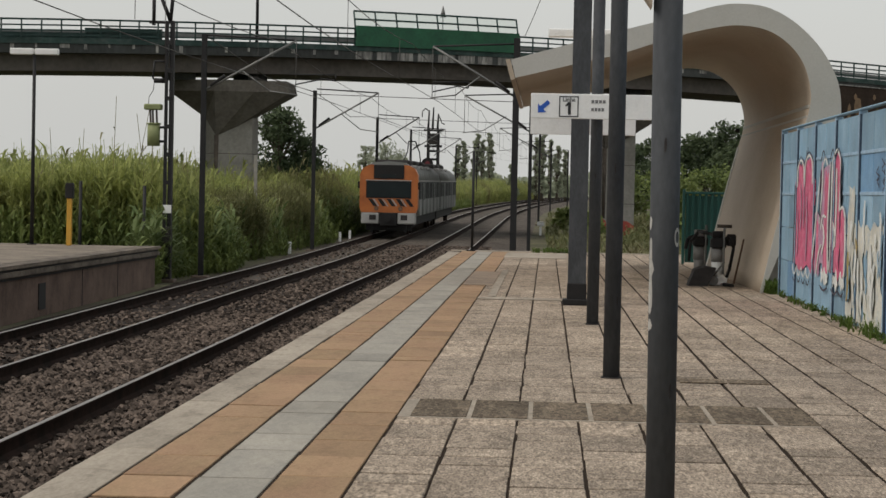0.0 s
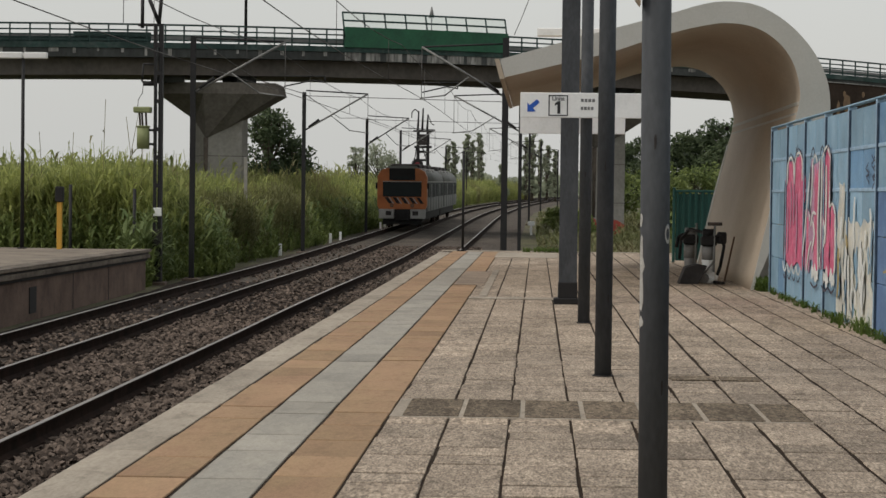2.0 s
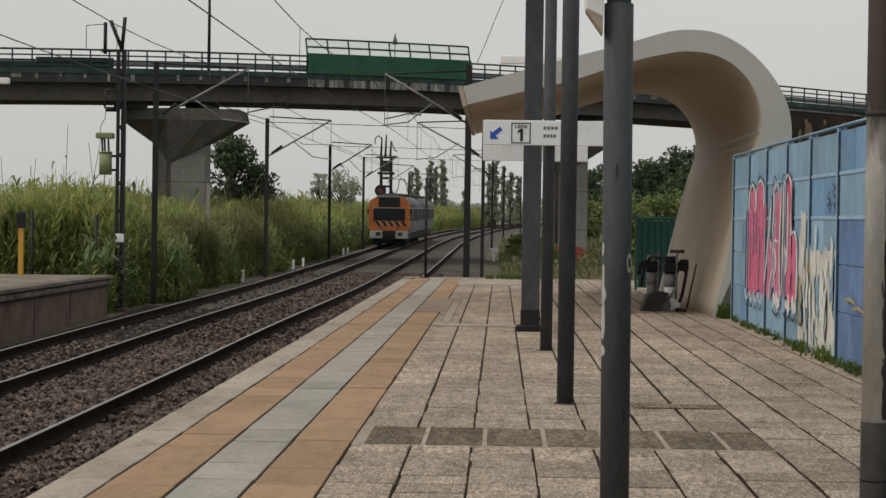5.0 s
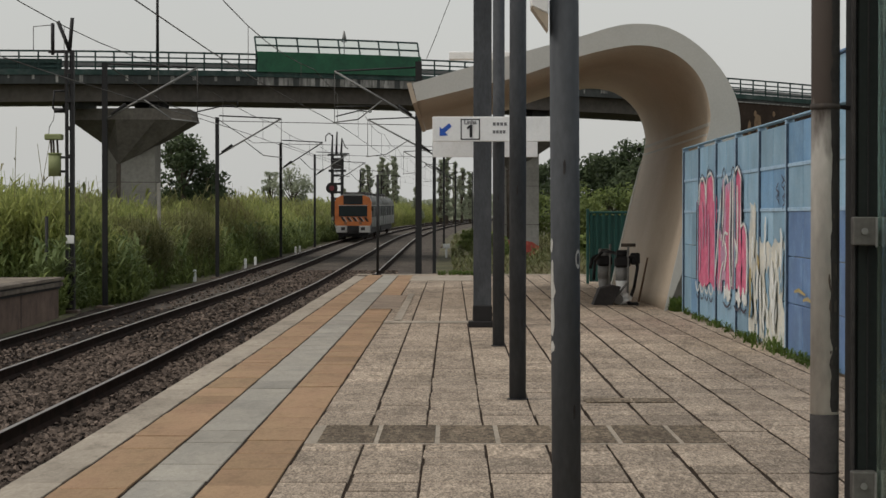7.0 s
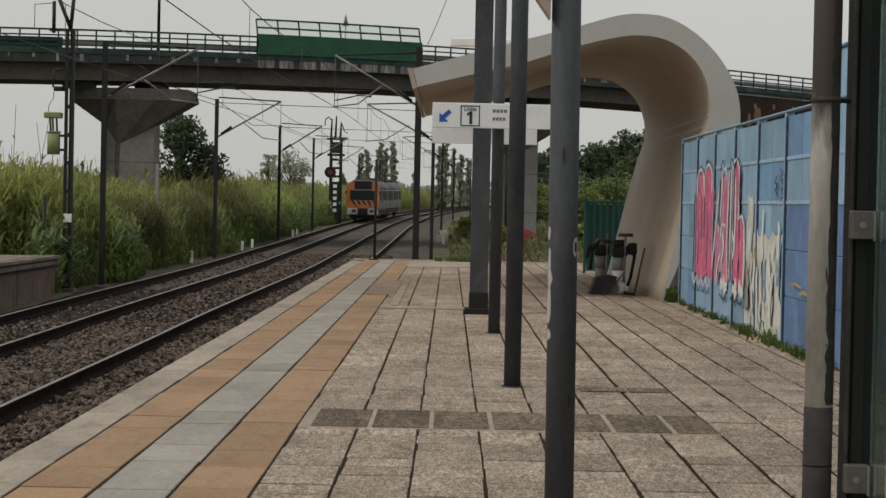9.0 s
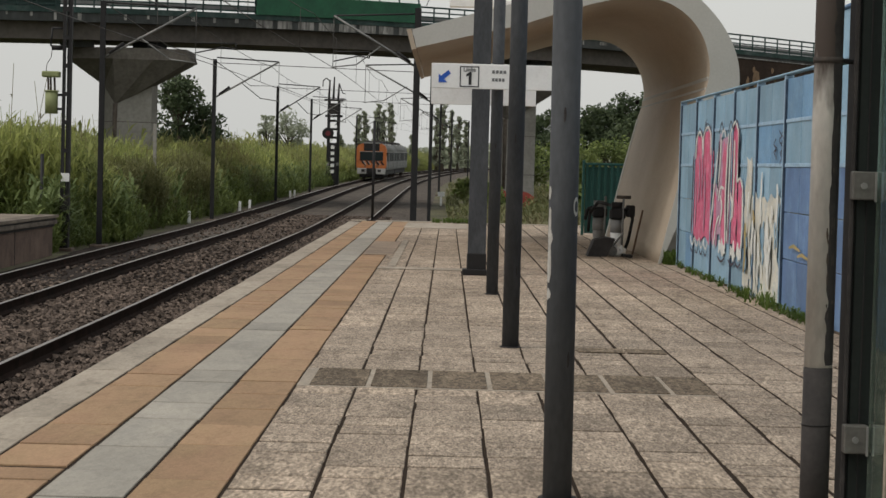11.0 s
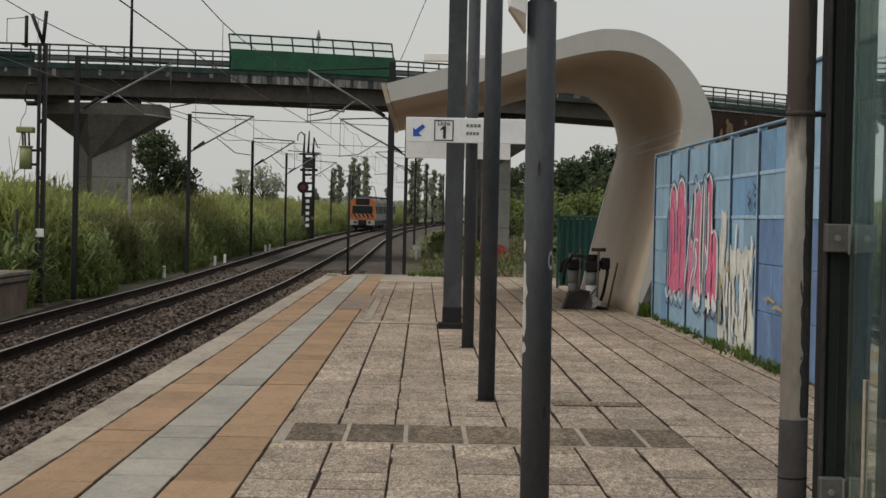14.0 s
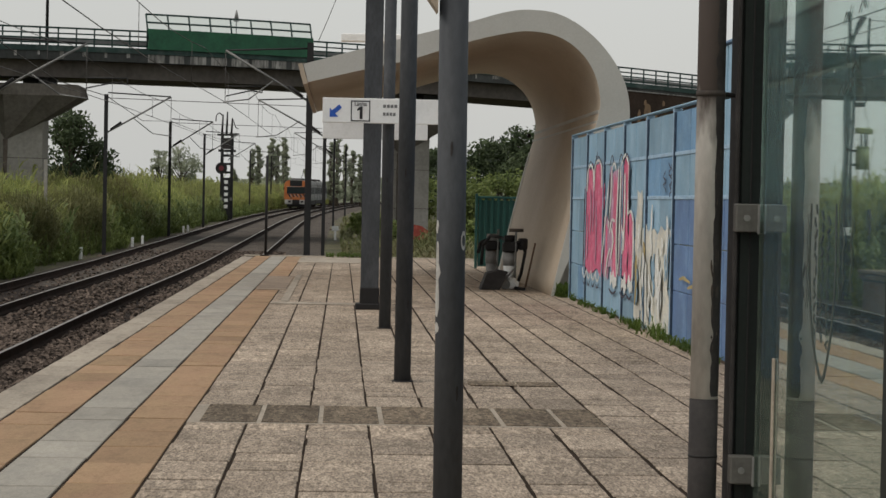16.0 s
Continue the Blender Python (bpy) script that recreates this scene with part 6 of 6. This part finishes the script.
def build_car(tail):
    car = thing("train_car", (FAR, 110, -0.9), "orange-ended stainless steel electric train car" if tail else "stainless steel middle car of the electric train", "train", "cars of the train")
    y0 = 0.75 if tail else 0.35
    part("body_side", prism([(-1.38, 0.95), (-1.44, 1.25), (-1.44, 2.72), (1.44, 2.72), (1.44, 1.25), (1.38, 0.95)], y0, CAR), M_TRAINSTEEL, car, "corrugated stainless steel side")
    part("roof", prism([(-1.44, 2.721), (-1.34, 3.12), (-1.02, 3.42), (-0.5, 3.58), (0.0, 3.62), (0.5, 3.58), (1.02, 3.42), (1.34, 3.12), (1.44, 2.721)], y0, CAR, smooth=True), M_TRAINROOF, car, "rounded silver roof")
    for sx in (-1, 1):
        for k in range(7):
            z = 1.02 + k * 0.11
            part("corrugation", box(sx * 1.442 - 0.012, sx * 1.442 + 0.012, y0 + 0.1, CAR - 0.1, z, z + 0.045), M_TRAINSTEEL, car)
        part("window_band", box(sx * 1.447 - 0.012, sx * 1.447 + 0.012, y0 + 0.4, CAR - 0.4, 1.80, 2.66, 0.004), M_WINDOWBAND, car, "matte dark window band")
        for k in range(6):
            y = y0 + 0.9 + k * 3.45
            part("side_panel", box(sx * 1.455 - 0.010, sx * 1.455 + 0.010, y, y + 1.55, 0.98, 1.78, 0.004), M_SIDEPANEL, car, "grey lower side panel")
            part("window_post", box(sx * 1.455 - 0.010, sx * 1.455 + 0.010, y + 1.2, y + 1.55, 1.79, 2.66), M_TRAINSTEEL, car, "grey post between windows")
        for k in range(9):
            y = y0 + 1.4 + k * 2.15
            part("window_post", box(sx * 1.452 - 0.01, sx * 1.452 + 0.01, y, y + 0.10, 1.80, 2.66), M_TRAINSTEEL, car)
        for y in (4.4, 14.6):
            d = part("door", box(sx * 1.453 - 0.012, sx * 1.453 + 0.012, y, y + 1.35, 0.98, 2.62, 0.004), M_TRAINSTEEL, car, "dull steel double door")
            part("door_window", box(sx * 1.463 - 0.006, sx * 1.463 + 0.006, y + 0.12, y + 0.58, 1.75, 2.45), M_DARKGLASS, d)
            part("door_window", box(sx * 1.463 - 0.006, sx * 1.463 + 0.006, y + 0.77, y + 1.23, 1.75, 2.45), M_DARKGLASS, d)
        part("gutter", box(sx * 1.45 - 0.02, sx * 1.45 + 0.02, y0, CAR, 2.70, 2.76), M_TRAINGREY, car)
    for y in (2.4, 7.5, 12.5):
        part("roof_unit", box(-0.85, 0.85, y, y + 3.0, 3.45, 3.78, 0.08), M_PIPEBAND, car, "dark low roof equipment hood")
        part("roof_hood", box(-0.6, 0.6, y + 3.15, y + 4.3, 3.42, 3.72, 0.06), M_TRAINGREY, car, "pale roof hood")
        for sx in (-1, 1):
            part("roof_vent", box(sx * 1.0 - 0.14, sx * 1.0 + 0.14, y + 0.4, y + 2.2, 3.36, 3.52, 0.03), M_TRAINGREY, car, "pale side vent on the roof")
    part("underframe", box(-1.2, 1.2, y0 + 0.2, CAR - 0.2, 0.45, 0.94, 0.05), M_BLACK, car, "black underframe equipment")
    for yb in (2.9, CAR - 2.9):
        bg = part("bogie", box(-1.1, 1.1, yb - 1.7, yb + 1.7, 0.35, 0.65, 0.05), M_BLACK, car, "black bogie frame")
        for dy in (-1.2, 1.2):
            for sx in (-1, 1):
                part("wheel", tube((sx * 0.80, yb + dy, 0.46), (sx * 0.93, yb + dy, 0.46), 0.455, seg=20), M_RAIL, bg, "steel wheel")
    if tail:
        cab = part("cab_end", prism([(-1.36, 1.12), (-1.45, 1.35), (-1.45, 3.0), (-1.30, 3.32), (-0.95, 3.50), (0.95, 3.50), (1.30, 3.32), (1.45, 3.0), (1.45, 1.35), (1.36, 1.12)], 0.0, 0.749), M_ORANGEPAINT, car, "orange painted cab end")
        part("windscreen_surround", box(-1.13, 1.13, -0.025, -0.001, 1.84, 2.70, 0.008), M_BLACK, cab)
        part("windscreen", box(-1.06, 1.06, -0.04, -0.027, 1.90, 2.64, 0.004), M_DARKGLASS, cab, "wide dark windscreen")
        part("windscreen_bar", box(-1.15, 1.15, -0.05, -0.026, 2.705, 2.745), M_TRAINGREY, cab, "pale bar above the windscreen")
        part("destination_box", box(-0.76, 0.76, -0.05, -0.001, 2.80, 3.50, 0.03), M_BLACK, cab, "black destination panel")
        part("destination_glass", box(-0.45, 0.35, -0.058, -0.051, 2.90, 3.02), M_DARKGLASS, cab)
        part("roof_brow", prism([(-0.98, 3.50), (-0.8, 3.62), (0.0, 3.68), (0.8, 3.62), (0.98, 3.50)], 0.0, 0.749), M_TRAINROOF, cab, "dull roof front")
        for k in range(5):
            x = -1.02 + k * 0.46
            part("warning_stripe", prism([(x, 1.80), (x + 0.20, 1.80), (x + 0.46, 1.44), (x + 0.26, 1.44)], -0.018, -0.001), M_BLACK, cab, "black diagonal stripe")
            if k < 4:
                part("warning_stripe", prism([(x + 0.23, 1.80), (x + 0.30, 1.80), (x + 0.56, 1.44), (x + 0.49, 1.44)], -0.014, -0.001), M_TRAINGREY, cab, "pale diagonal stripe")
        for sx in (-1, 1):
            lamp = part("headlight", tube((sx * 0.60, -0.035, 1.32), (sx * 0.60, -0.001, 1.32), 0.085, seg=14), M_LAMPWHITE, cab, "round pale headlight")
            part("headlight_rim", tube((sx * 0.60, -0.02, 1.32), (sx * 0.60, -0.002, 1.32), 0.11, seg=14), M_PIPEDK, lamp)
            part("mirror", box(sx * 1.50 - 0.06, sx * 1.50 + 0.06, 0.05, 0.15, 2.3, 2.65, 0.01), M_BLACK, cab, "dark wing mirror")
            part("skirt", box(min(sx * 0.46, sx * 1.36), max(sx * 0.46, sx * 1.36), -0.02, 0.7, 0.55, 1.115, 0.05), M_TRAINGREY, car, "pale grey lower skirt")
            part("buffer_recess", box(min(sx * 0.62, sx * 0.95), max(sx * 0.62, sx * 0.95), -0.035, -0.021, 0.75, 1.0), M_PIPEBAND, car)
            part("rail_guard", box(sx * 0.85 - 0.06, sx * 0.85 + 0.06, 0.2, 0.3, 0.12, 0.56), M_BLACK, car)
        part("coupler", tube((0, -0.35, 0.82), (0, 0.5, 0.82), 0.16, seg=12), M_BLACK, car, "black automatic coupler")
        part("coupler_box", box(-0.42, 0.42, -0.03, 0.6, 0.45, 1.115, 0.03), M_BLACK, car)
        part("plough", box(-1.15, 1.15, 0.3, 0.4, 0.22, 0.56, 0.02), M_BLACK, car)
        pan = part("pantograph", pipe_path([(-0.55, 17.0, 3.66), (-0.35, 18.6, 4.4), (-0.2, 17.2, 5.0), (0.2, 17.2, 5.0), (0.35, 18.6, 4.4), (0.55, 17.0, 3.66)], 0.035, 6), M_DKSTEEL, car, "dark folded pantograph")
    else:
        part("gangway", box(-0.7, 0.7, -0.35, 0.35, 0.95, 3.0, 0.04), M_BLACK, car, "black gangway bellows")
    return car


# ---------------------------------------------------------------- small things
def build_small():
    f = thing("fence", (0, 0, 0), "dark green corrugated steel gate behind the shelter", "fence")
    for i in range(8):
        x = 3.42 + i * 0.155
        part("sheet", box(x, x + 0.075, 52.0, 52.05, 0.05, 1.74, 0.01), M_GREENFENCE, f)
        part("sheet", box(x + 0.076, x + 0.154, 52.03, 52.08, 0.05, 1.70), M_GREENFENCE, f)
    part("top_rail", box(3.38, 4.72, 51.99, 52.06, 1.741, 1.80, 0.01), M_GREENFENCE, f)
    part("gate_post", box(3.34, 3.41, 51.98, 52.08, 0, 1.86, 0.01), M_GREENFENCE, f)
    # two small powered machines by the shelter's leg
    for k, (x, y) in enumerate(((3.02, 41.6), (3.27, 40.3))):
        m = thing("tamping_machine", (x, y, 0), "grey and black upright tamping machine with T handle", "machine", "machines by the shelter leg")
        m.scale = (1.15, 1.15, 1.27)
        part("foot", box(-0.11, 0.11, -0.16, 0.16, 0.0, 0.07, 0.02), M_BLACK, m, "dark foot plate")
        part("bellows", tube((0, 0, 0.07), (0, 0.02, 0.34), 0.075, 0.10, seg=14), M_WHITE if k else M_MACHGREY, m, "pale grey casing")
        part("cylinder", tube((0, 0.02, 0.34), (0, 0.02, 0.56), 0.105, seg=14), M_MACHGREY, m, "grey cylinder")
        part("engine", box(-0.12, 0.14, -0.13, 0.13, 0.54, 0.70, 0.03), M_BLACK, m, "black engine block")
        part("tank", tube((-0.09, 0, 0.745), (0.09, 0, 0.745), 0.06, seg=12), M_MACHGREY if k == 0 else M_BLACK, m)
        part("lever", tube((0.09, -0.1, 0.05), (0.10, -0.12, 0.88), 0.020, seg=8), M_GALV, m)
        if k:
            part("handle", tube((-0.02, -0.12, 0.88), (0.22, -0.12, 0.88), 0.026, seg=8), M_PIPEDK, m, "dark T handle")
            part("side_box", box(0.15, 0.30, -0.10, 0.10, 0.58, 0.76, 0.02), M_BLACK, m, "black side box")
        else:
            part("grip_arm", pipe_path([(-0.10, 0.0, 0.70), (-0.20, -0.02, 0.66), (-0.24, -0.05, 0.50)], 0.030, 6), M_BLACK, m, "black curved grip")
    hose = thing("hose", (3.05, 40.2, 0), "black hose looped over the tamping machines", "hose")
    part("hose_run", pipe_path([(-0.26, 1.0, 0.42), (-0.24, 0.9, 0.80), (-0.10, 0.7, 1.00), (0.10, 0.3, 0.96), (0.24, 0.0, 0.86), (0.44, -0.05, 0.90), (0.52, 0.0, 0.70), (0.46, 0.1, 0.30), (0.36, 0.0, 0.03)], 0.032, 7), M_BLACK, hose)
    part("hose_tail", pipe_path([(0.36, 0.0, 0.03), (0.30, -0.6, 0.03), (0.42, -1.1, 0.03)], 0.03, 6), M_BLACK, hose)
    b = thing("wheeled_skip", (2.98, 39.6, 0), "small dark tilted metal barrow on the paving", "barrow")
    part("tray", prism([(-0.32, 0.0), (0.04, 0.0), (0.20, 0.34), (0.02, 0.37), (-0.20, 0.31)], -0.3, 0.3), M_PIPEBAND, b, "dark dented tray")
    part("wheel", tube((0.16, -0.06, 0.10), (0.16, 0.06, 0.10), 0.10, seg=14), M_MACHGREY, b, "pale wheel")
    part("strut", tube((0.08, 0, 0.08), (0.36, -0.1, 0.45), 0.02, seg=6), M_GALV, b)
    sack = thing("sack", (3.25, 39.7, 0), "crumpled white sack on the paving", "sack")
    bm = bmesh.new()
    bmesh.ops.create_icosphere(bm, subdivisions=3, radius=1)
    for v in bm.verts:
        k = 1 + 0.3 * noise.noise(v.co * 2.2)
        v.co = Vector((v.co.x * 0.16 * k, v.co.y * 0.14 * k, 0.10 + max(-0.10, v.co.z * 0.13 * k)))
    part("bag", bm, M_WHITE, sack)
    # yellow post on the opposite platform
    p = thing("intercom_post", (-12.95, 56.2, 0), "yellow post with a dark head on the far platform", "post")
    part("post_shaft", box(-0.065, 0.065, -0.065, 0.065, 0, 1.28, 0.01), M_YELLOW, p)
    part("head", box(-0.11, 0.11, -0.10, 0.10, 1.28, 1.70, 0.02), M_BLACK, p, "dark head unit")
    for x, y, h in ((-13.62, 60.5, 1.95), (-11.70, 60.3, 1.85)):
        q = thing("post", (x, y, ground_z(x, y)), "thin dark fence post in the reeds", "post", "fence posts in the reeds")
        part("post_shaft", tube((0, 0, -0.2), (0, 0, h + 0.9), 0.05, seg=8), M_DKSTEEL, q)
    # made-up post for the pier's lit edge, placed to fit the camera's view
    q = thing("post", (-11.15, 79.5, ground_z(-11.15, 79.5)), "slim pale post standing in for the lit pier edge", "post")
    part("post_shaft", box(-0.06, 0.06, -0.06, 0.06, -0.2, 3.9, 0.012), M_CONC, q)
    e = thing("marker_post", (-2.12, 59.6, 0), "slim dark post standing at the platform end", "post")
    part("post_shaft", tube((0, 0, 0), (0, 0, 2.85), 0.04, seg=10), M_DKSTEEL, e)
    part("base_plate", box(-0.16, 0.10, -0.1, 0.1, 0, 0.03), M_DKSTEEL, e)
    for x, y in ((-10.35, 84.0), (-10.0, 101), (-9.85, 104.5), (-9.75, 130), (-9.7, 133), (-0.1, 63.5), (1.4, 66)):
        w = thing("marker_stake", (x, y, ground_z(x, y)), "short white concrete marker stake beside the track", "stake", "white marker stakes")
        part("stake", box(-0.06, 0.06, -0.06, 0.06, -0.1, 0.48 if x < -5 else 0.9, 0.015), M_WHITE, w)
    v = thing("relay_box", (-0.35, 122.0, ground_z(-0.35, 122.0)), "small white trackside cable box on a post", "cabinet")
    part("box_body", box(-0.20, 0.20, -0.1, 0.1, 0.55, 0.80, 0.02), M_WHITE, v)
    part("leg", box(-0.06, 0.06, -0.05, 0.05, 0, 0.55), M_WHITE, v)
    # lamp posts on the bridge
    for s, hh in ((1.6, 6.0), (27.5, 6.0), (-30, 6.0)):
        c = bridge_pt(s, -0.6, 8.95 + lift(s))
        l = thing("street_lamp", tuple(c), "slim dark lamp post on the road bridge", "lamp", "bridge lamp posts")
        part("pole", tube((0, 0, 0), (0, 0, hh), 0.085, 0.06, seg=8), M_DKSTEEL, l)
        part("base", box(-0.15, 0.15, -0.15, 0.15, 0, 0.1), M_DKSTEEL, l)
        part("arm", tube((0, 0, hh), (-0.6, -1.0, hh + 0.3), 0.045, seg=6), M_DKSTEEL, l)
    c = bridge_pt(12.9, -1.2, 8.95 + lift(12.9))
    sp = thing("lamp_finial", tuple(c), "thin post with a pointed white cap on the bridge", "post")
    part("pole", tube((0, 0, 0), (0, 0, 1.9), 0.03, seg=6), M_DKSTEEL, sp)
    part("cap", tube((0, 0, 1.9), (0, 0, 2.5), 0.16, 0.03, seg=10), M_GALV, sp, "pointed grey cap")


# ---------------------------------------------------------------- paving, laid last
TILE, X0 = 0.443, -1.081


def paver_mesh(name, lx, ly, material, thick=0.045):
    b = bmesh.new()
    bmesh.ops.create_cube(b, size=1)
    bmesh.ops.transform(b, verts=b.verts, matrix=Matrix.Translation((0, 0, -thick / 2)) @ Matrix.Diagonal((lx, ly, thick, 1)))
    bmesh.ops.bevel(b, geom=[e for e in b.edges if all(v.co.z > -0.001 for v in e.verts)], offset=0.004, segments=1, affect="EDGES")
    me = bpy.data.meshes.new(name)
    b.to_mesh(me)
    b.free()
    me.materials.append(material)
    return me


def slab_rows(rects, name, material, label, parent):
    """Many bevelled slabs (x0, x1, y0, y1, z) as one mesh."""
    verts, faces = [], []
    for x0, x1, y0, y1, z, tilt in rects:
        i, e = len(verts), 0.006
        za, zb = z - tilt, z + tilt
        verts += [(x0, y0, -0.04), (x1, y0, -0.04), (x1, y1, -0.04), (x0, y1, -0.04), (x0, y0, za - e), (x1, y0, za - e), (x1, y1, zb - e), (x0, y1, zb - e),
                  (x0 + e, y0 + e, za), (x1 - e, y0 + e, za), (x1 - e, y1 - e, zb), (x0 + e, y1 - e, zb)]
        for a in (0, 4):
            faces += [(i + a, i + a + 1, i + a + 5, i + a + 4), (i + a + 1, i + a + 2, i + a + 6, i + a + 5), (i + a + 2, i + a + 3, i + a + 7, i + a + 6), (i + a + 3, i + a, i + a + 4, i + a + 7)]
        faces += [(i + 8, i + 9, i + 10, i + 11)]
    return raw(name, verts, faces, material, label, "", "stuff", parent)


M_STAIN = mat("brown_stained_concrete", (0.27, 0.205, 0.15), 0.9, var=0.2, scale=0.8, fine=30, second=(0.21, 0.158, 0.114), amount=0.45, dirt=0.3)


def build_paving():
    rng = random.Random(17)
    floor = thing("pavement", (0, 0, 0), "platform paving of pale concrete slabs with ochre warning strips", "paving", kind="structure")
    cols = [(X0 + k * TILE, X0 + (k + 1) * TILE) for k in range(12)]
    shapes = {}
    for wide in (0, 1):
        for n in (1, 2):
            shapes[wide, n, 0] = paver_mesh("tile", TILE - (0.028 if wide else 0.014), TILE * n - 0.007, M_TILE)
            shapes[wide, n, 1] = paver_mesh("tile", TILE - (0.034 if wide else 0.021), TILE * n - 0.065, M_TILE)
    rest = []
    placed = 0
    for k, (x0, x1) in enumerate(cols):
        y = -6.0 + rng.choice((0, TILE))
        while y < 59.3:
            n = 1 if rng.random() < 0.6 else 2
            y1 = y + TILE * n
            if k <= 6 and y < 15.22 < y1:
                rest.append((x0 + 0.009, x1 - 0.009, y + 0.003, 15.235, 0.0, 0.0))
                y = 16.60
                continue
            z, tilt = rng.uniform(-0.002, 0.002), rng.uniform(-0.0016, 0.0016)
            if 11.0 < y < 21.0 and placed < 296:
                ob = new("tile", shapes[int(k > 4), n, int(rng.random() < 0.5)])
                ob.parent = floor
                ob.matrix_basis = pose((x0 + x1) / 2 + rng.uniform(-0.006, 0.006), (y + y1) / 2, z, math.degrees(tilt * 2), rng.uniform(-0.2, 0.2), rng.uniform(-0.5, 0.5))
                placed += 1
            else:
                g = rng.uniform(0.025, 0.05) if rng.random() < 0.5 else 0.004
                rest.append((x0 + rng.uniform(0.008, 0.013) * (1.7 if k > 4 else 1), x1 - rng.uniform(0.008, 0.013) * (1.7 if k > 4 else 1), y + g, y1 - g, z, tilt))
            y = y1
    slab_rows(rest, "paving_slabs", M_TILE_FAR, "pale concrete paving slabs", floor)
    # lanes along the edge
    lanes = ((-2.410, M_ORANGE, "ochre_slab"), (-1.967, M_GREY, "grey_slab"), (-1.524, M_ORANGE, "ochre_slab"))
    for x0, m, nm in lanes:
        kinds = {n: paver_mesh(nm, TILE - 0.019, n - 0.010, m) for n in (0.443, 0.886, 1.329)}
        loose = {n: paver_mesh(nm, TILE - 0.025, n - 0.065, m) for n in (0.443, 0.886, 1.329)}
        y = -6.0 + rng.random() * 0.4
        while y < 59.0:
            n = rng.choice((0.443, 0.886, 0.886, 1.329))
            ob = new(nm, loose[n] if rng.random() < 0.4 else kinds[n])
            ob.parent = floor
            ob.matrix_basis = pose(x0 + TILE / 2, y + n / 2, rng.uniform(-0.003, 0.002), rng.uniform(-0.3, 0.3), rng.uniform(-0.25, 0.25), rng.uniform(-0.35, 0.35))
            y += n
    kinds = {n: paver_mesh("coping_stone", 0.322, n - 0.008, M_COPING, 0.068) for n in (1.0, 1.5, 2.0)}
    y = -6.0
    while y < 58.2:
        n = rng.choice((1.0, 1.5, 2.0))
        ob = new("coping_stone", kinds[n])
        ob.parent = floor
        ob.matrix_basis = pose(-2.577 + rng.uniform(-0.008, 0.004), y + n / 2, rng.uniform(-0.002, 0.004), 0, rng.uniform(-0.6, 0.6), rng.uniform(-0.25, 0.25))
        y += n
    # dark patched trench
    part("trench_mortar", box(X0 + 0.006, X0 + 7 * TILE - 0.006, 15.245, 16.595, -0.034, 0.001), M_COPING, floor, "pale mortar round the patches")
    for k in range(7):
        x0 = -1.0 + k * 0.449
        part("patch", box(x0 + 0.016, min(x0 + 0.428, 2.01), 15.30, 16.55, 0.0015, 0.006 + 0.002 * (k % 2), 0.003), M_PATCH, floor, "dark worn asphalt patch")
    for x0, x1 in ((1.20, 1.62), (1.64, 1.99)):
        part("slot_cover", box(x0, x1, 18.62, 19.02, 0.0025, 0.010, 0.002), M_PATCH, floor, "dark narrow slot cover")
    part("repair_strip", box(-1.07, 0.26, 32.5, 33.1, 0.003, 0.014, 0.004), M_COPING, floor, "pale mortar repair strip")
    part("repair_strip", box(-0.93, -0.80, 33.4, 45.0, 0.003, 0.010, 0.003), M_COPING, floor, "pale mortar repair strip")
    # brown stained area of the paving, laid as a thin slab
    part("dark_cover", box(-1.5, -0.95, 37.5, 44.0, 0.003, 0.009, 0.003), M_STAIN, floor, "brown stained patch of paving")
    part("end_kerb", box(-2.73, 4.05, 59.55, 60.0, -0.03, 0.02, 0.01), M_COPING, floor, "pale end kerb")
    part("service_hatch", box(-1.1, 0.55, 54.0, 58.6, 0.003, 0.012, 0.004), M_COPING, floor, "pale service hatch slabs")


# ---------------------------------------------------------------- build
build_ground()
build_track_bed()
build_rails()
build_platforms()
build_bridge()
build_shell()
build_fence()
build_graffiti()
build_posts()
build_camera_box()
build_column()
build_signs()
build_t_lamps()
build_glass_shelter()
build_overhead()
build_trees()
build_reeds()
build_stones()
tail_car = build_car(True)
lead_car = build_car(False)
build_small()
build_paving()

# seconds and distance of the train's rear end along the line
TRAIN = ((0.0, 104.0), (2.5, 126.5), (4.0, 140.0), (6.5, 161.0), (8.0, 175.0), (10.0, 193.0), (12.5, 216.5), (14.0, 231.5), (15.0, 246.0), (16.0, 260.0))


def on_line(y, length):
    a, c = Vector(along(FAR, y)), Vector(along(FAR, y + length))
    d = c - a
    rz = math.degrees(math.atan2(-d.x, d.y))
    rx = math.degrees(math.atan2(d.z, math.hypot(d.x, d.y)))
    return pose(a.x, a.y, a.z + 0.004, rx, 0, rz)


def motions():
    walk(tail_car, [(t, on_line(y, CAR)) for t, y in TRAIN])
    walk(lead_car, [(t, on_line(y + CAR + 0.36, CAR)) for t, y in TRAIN])


motions()
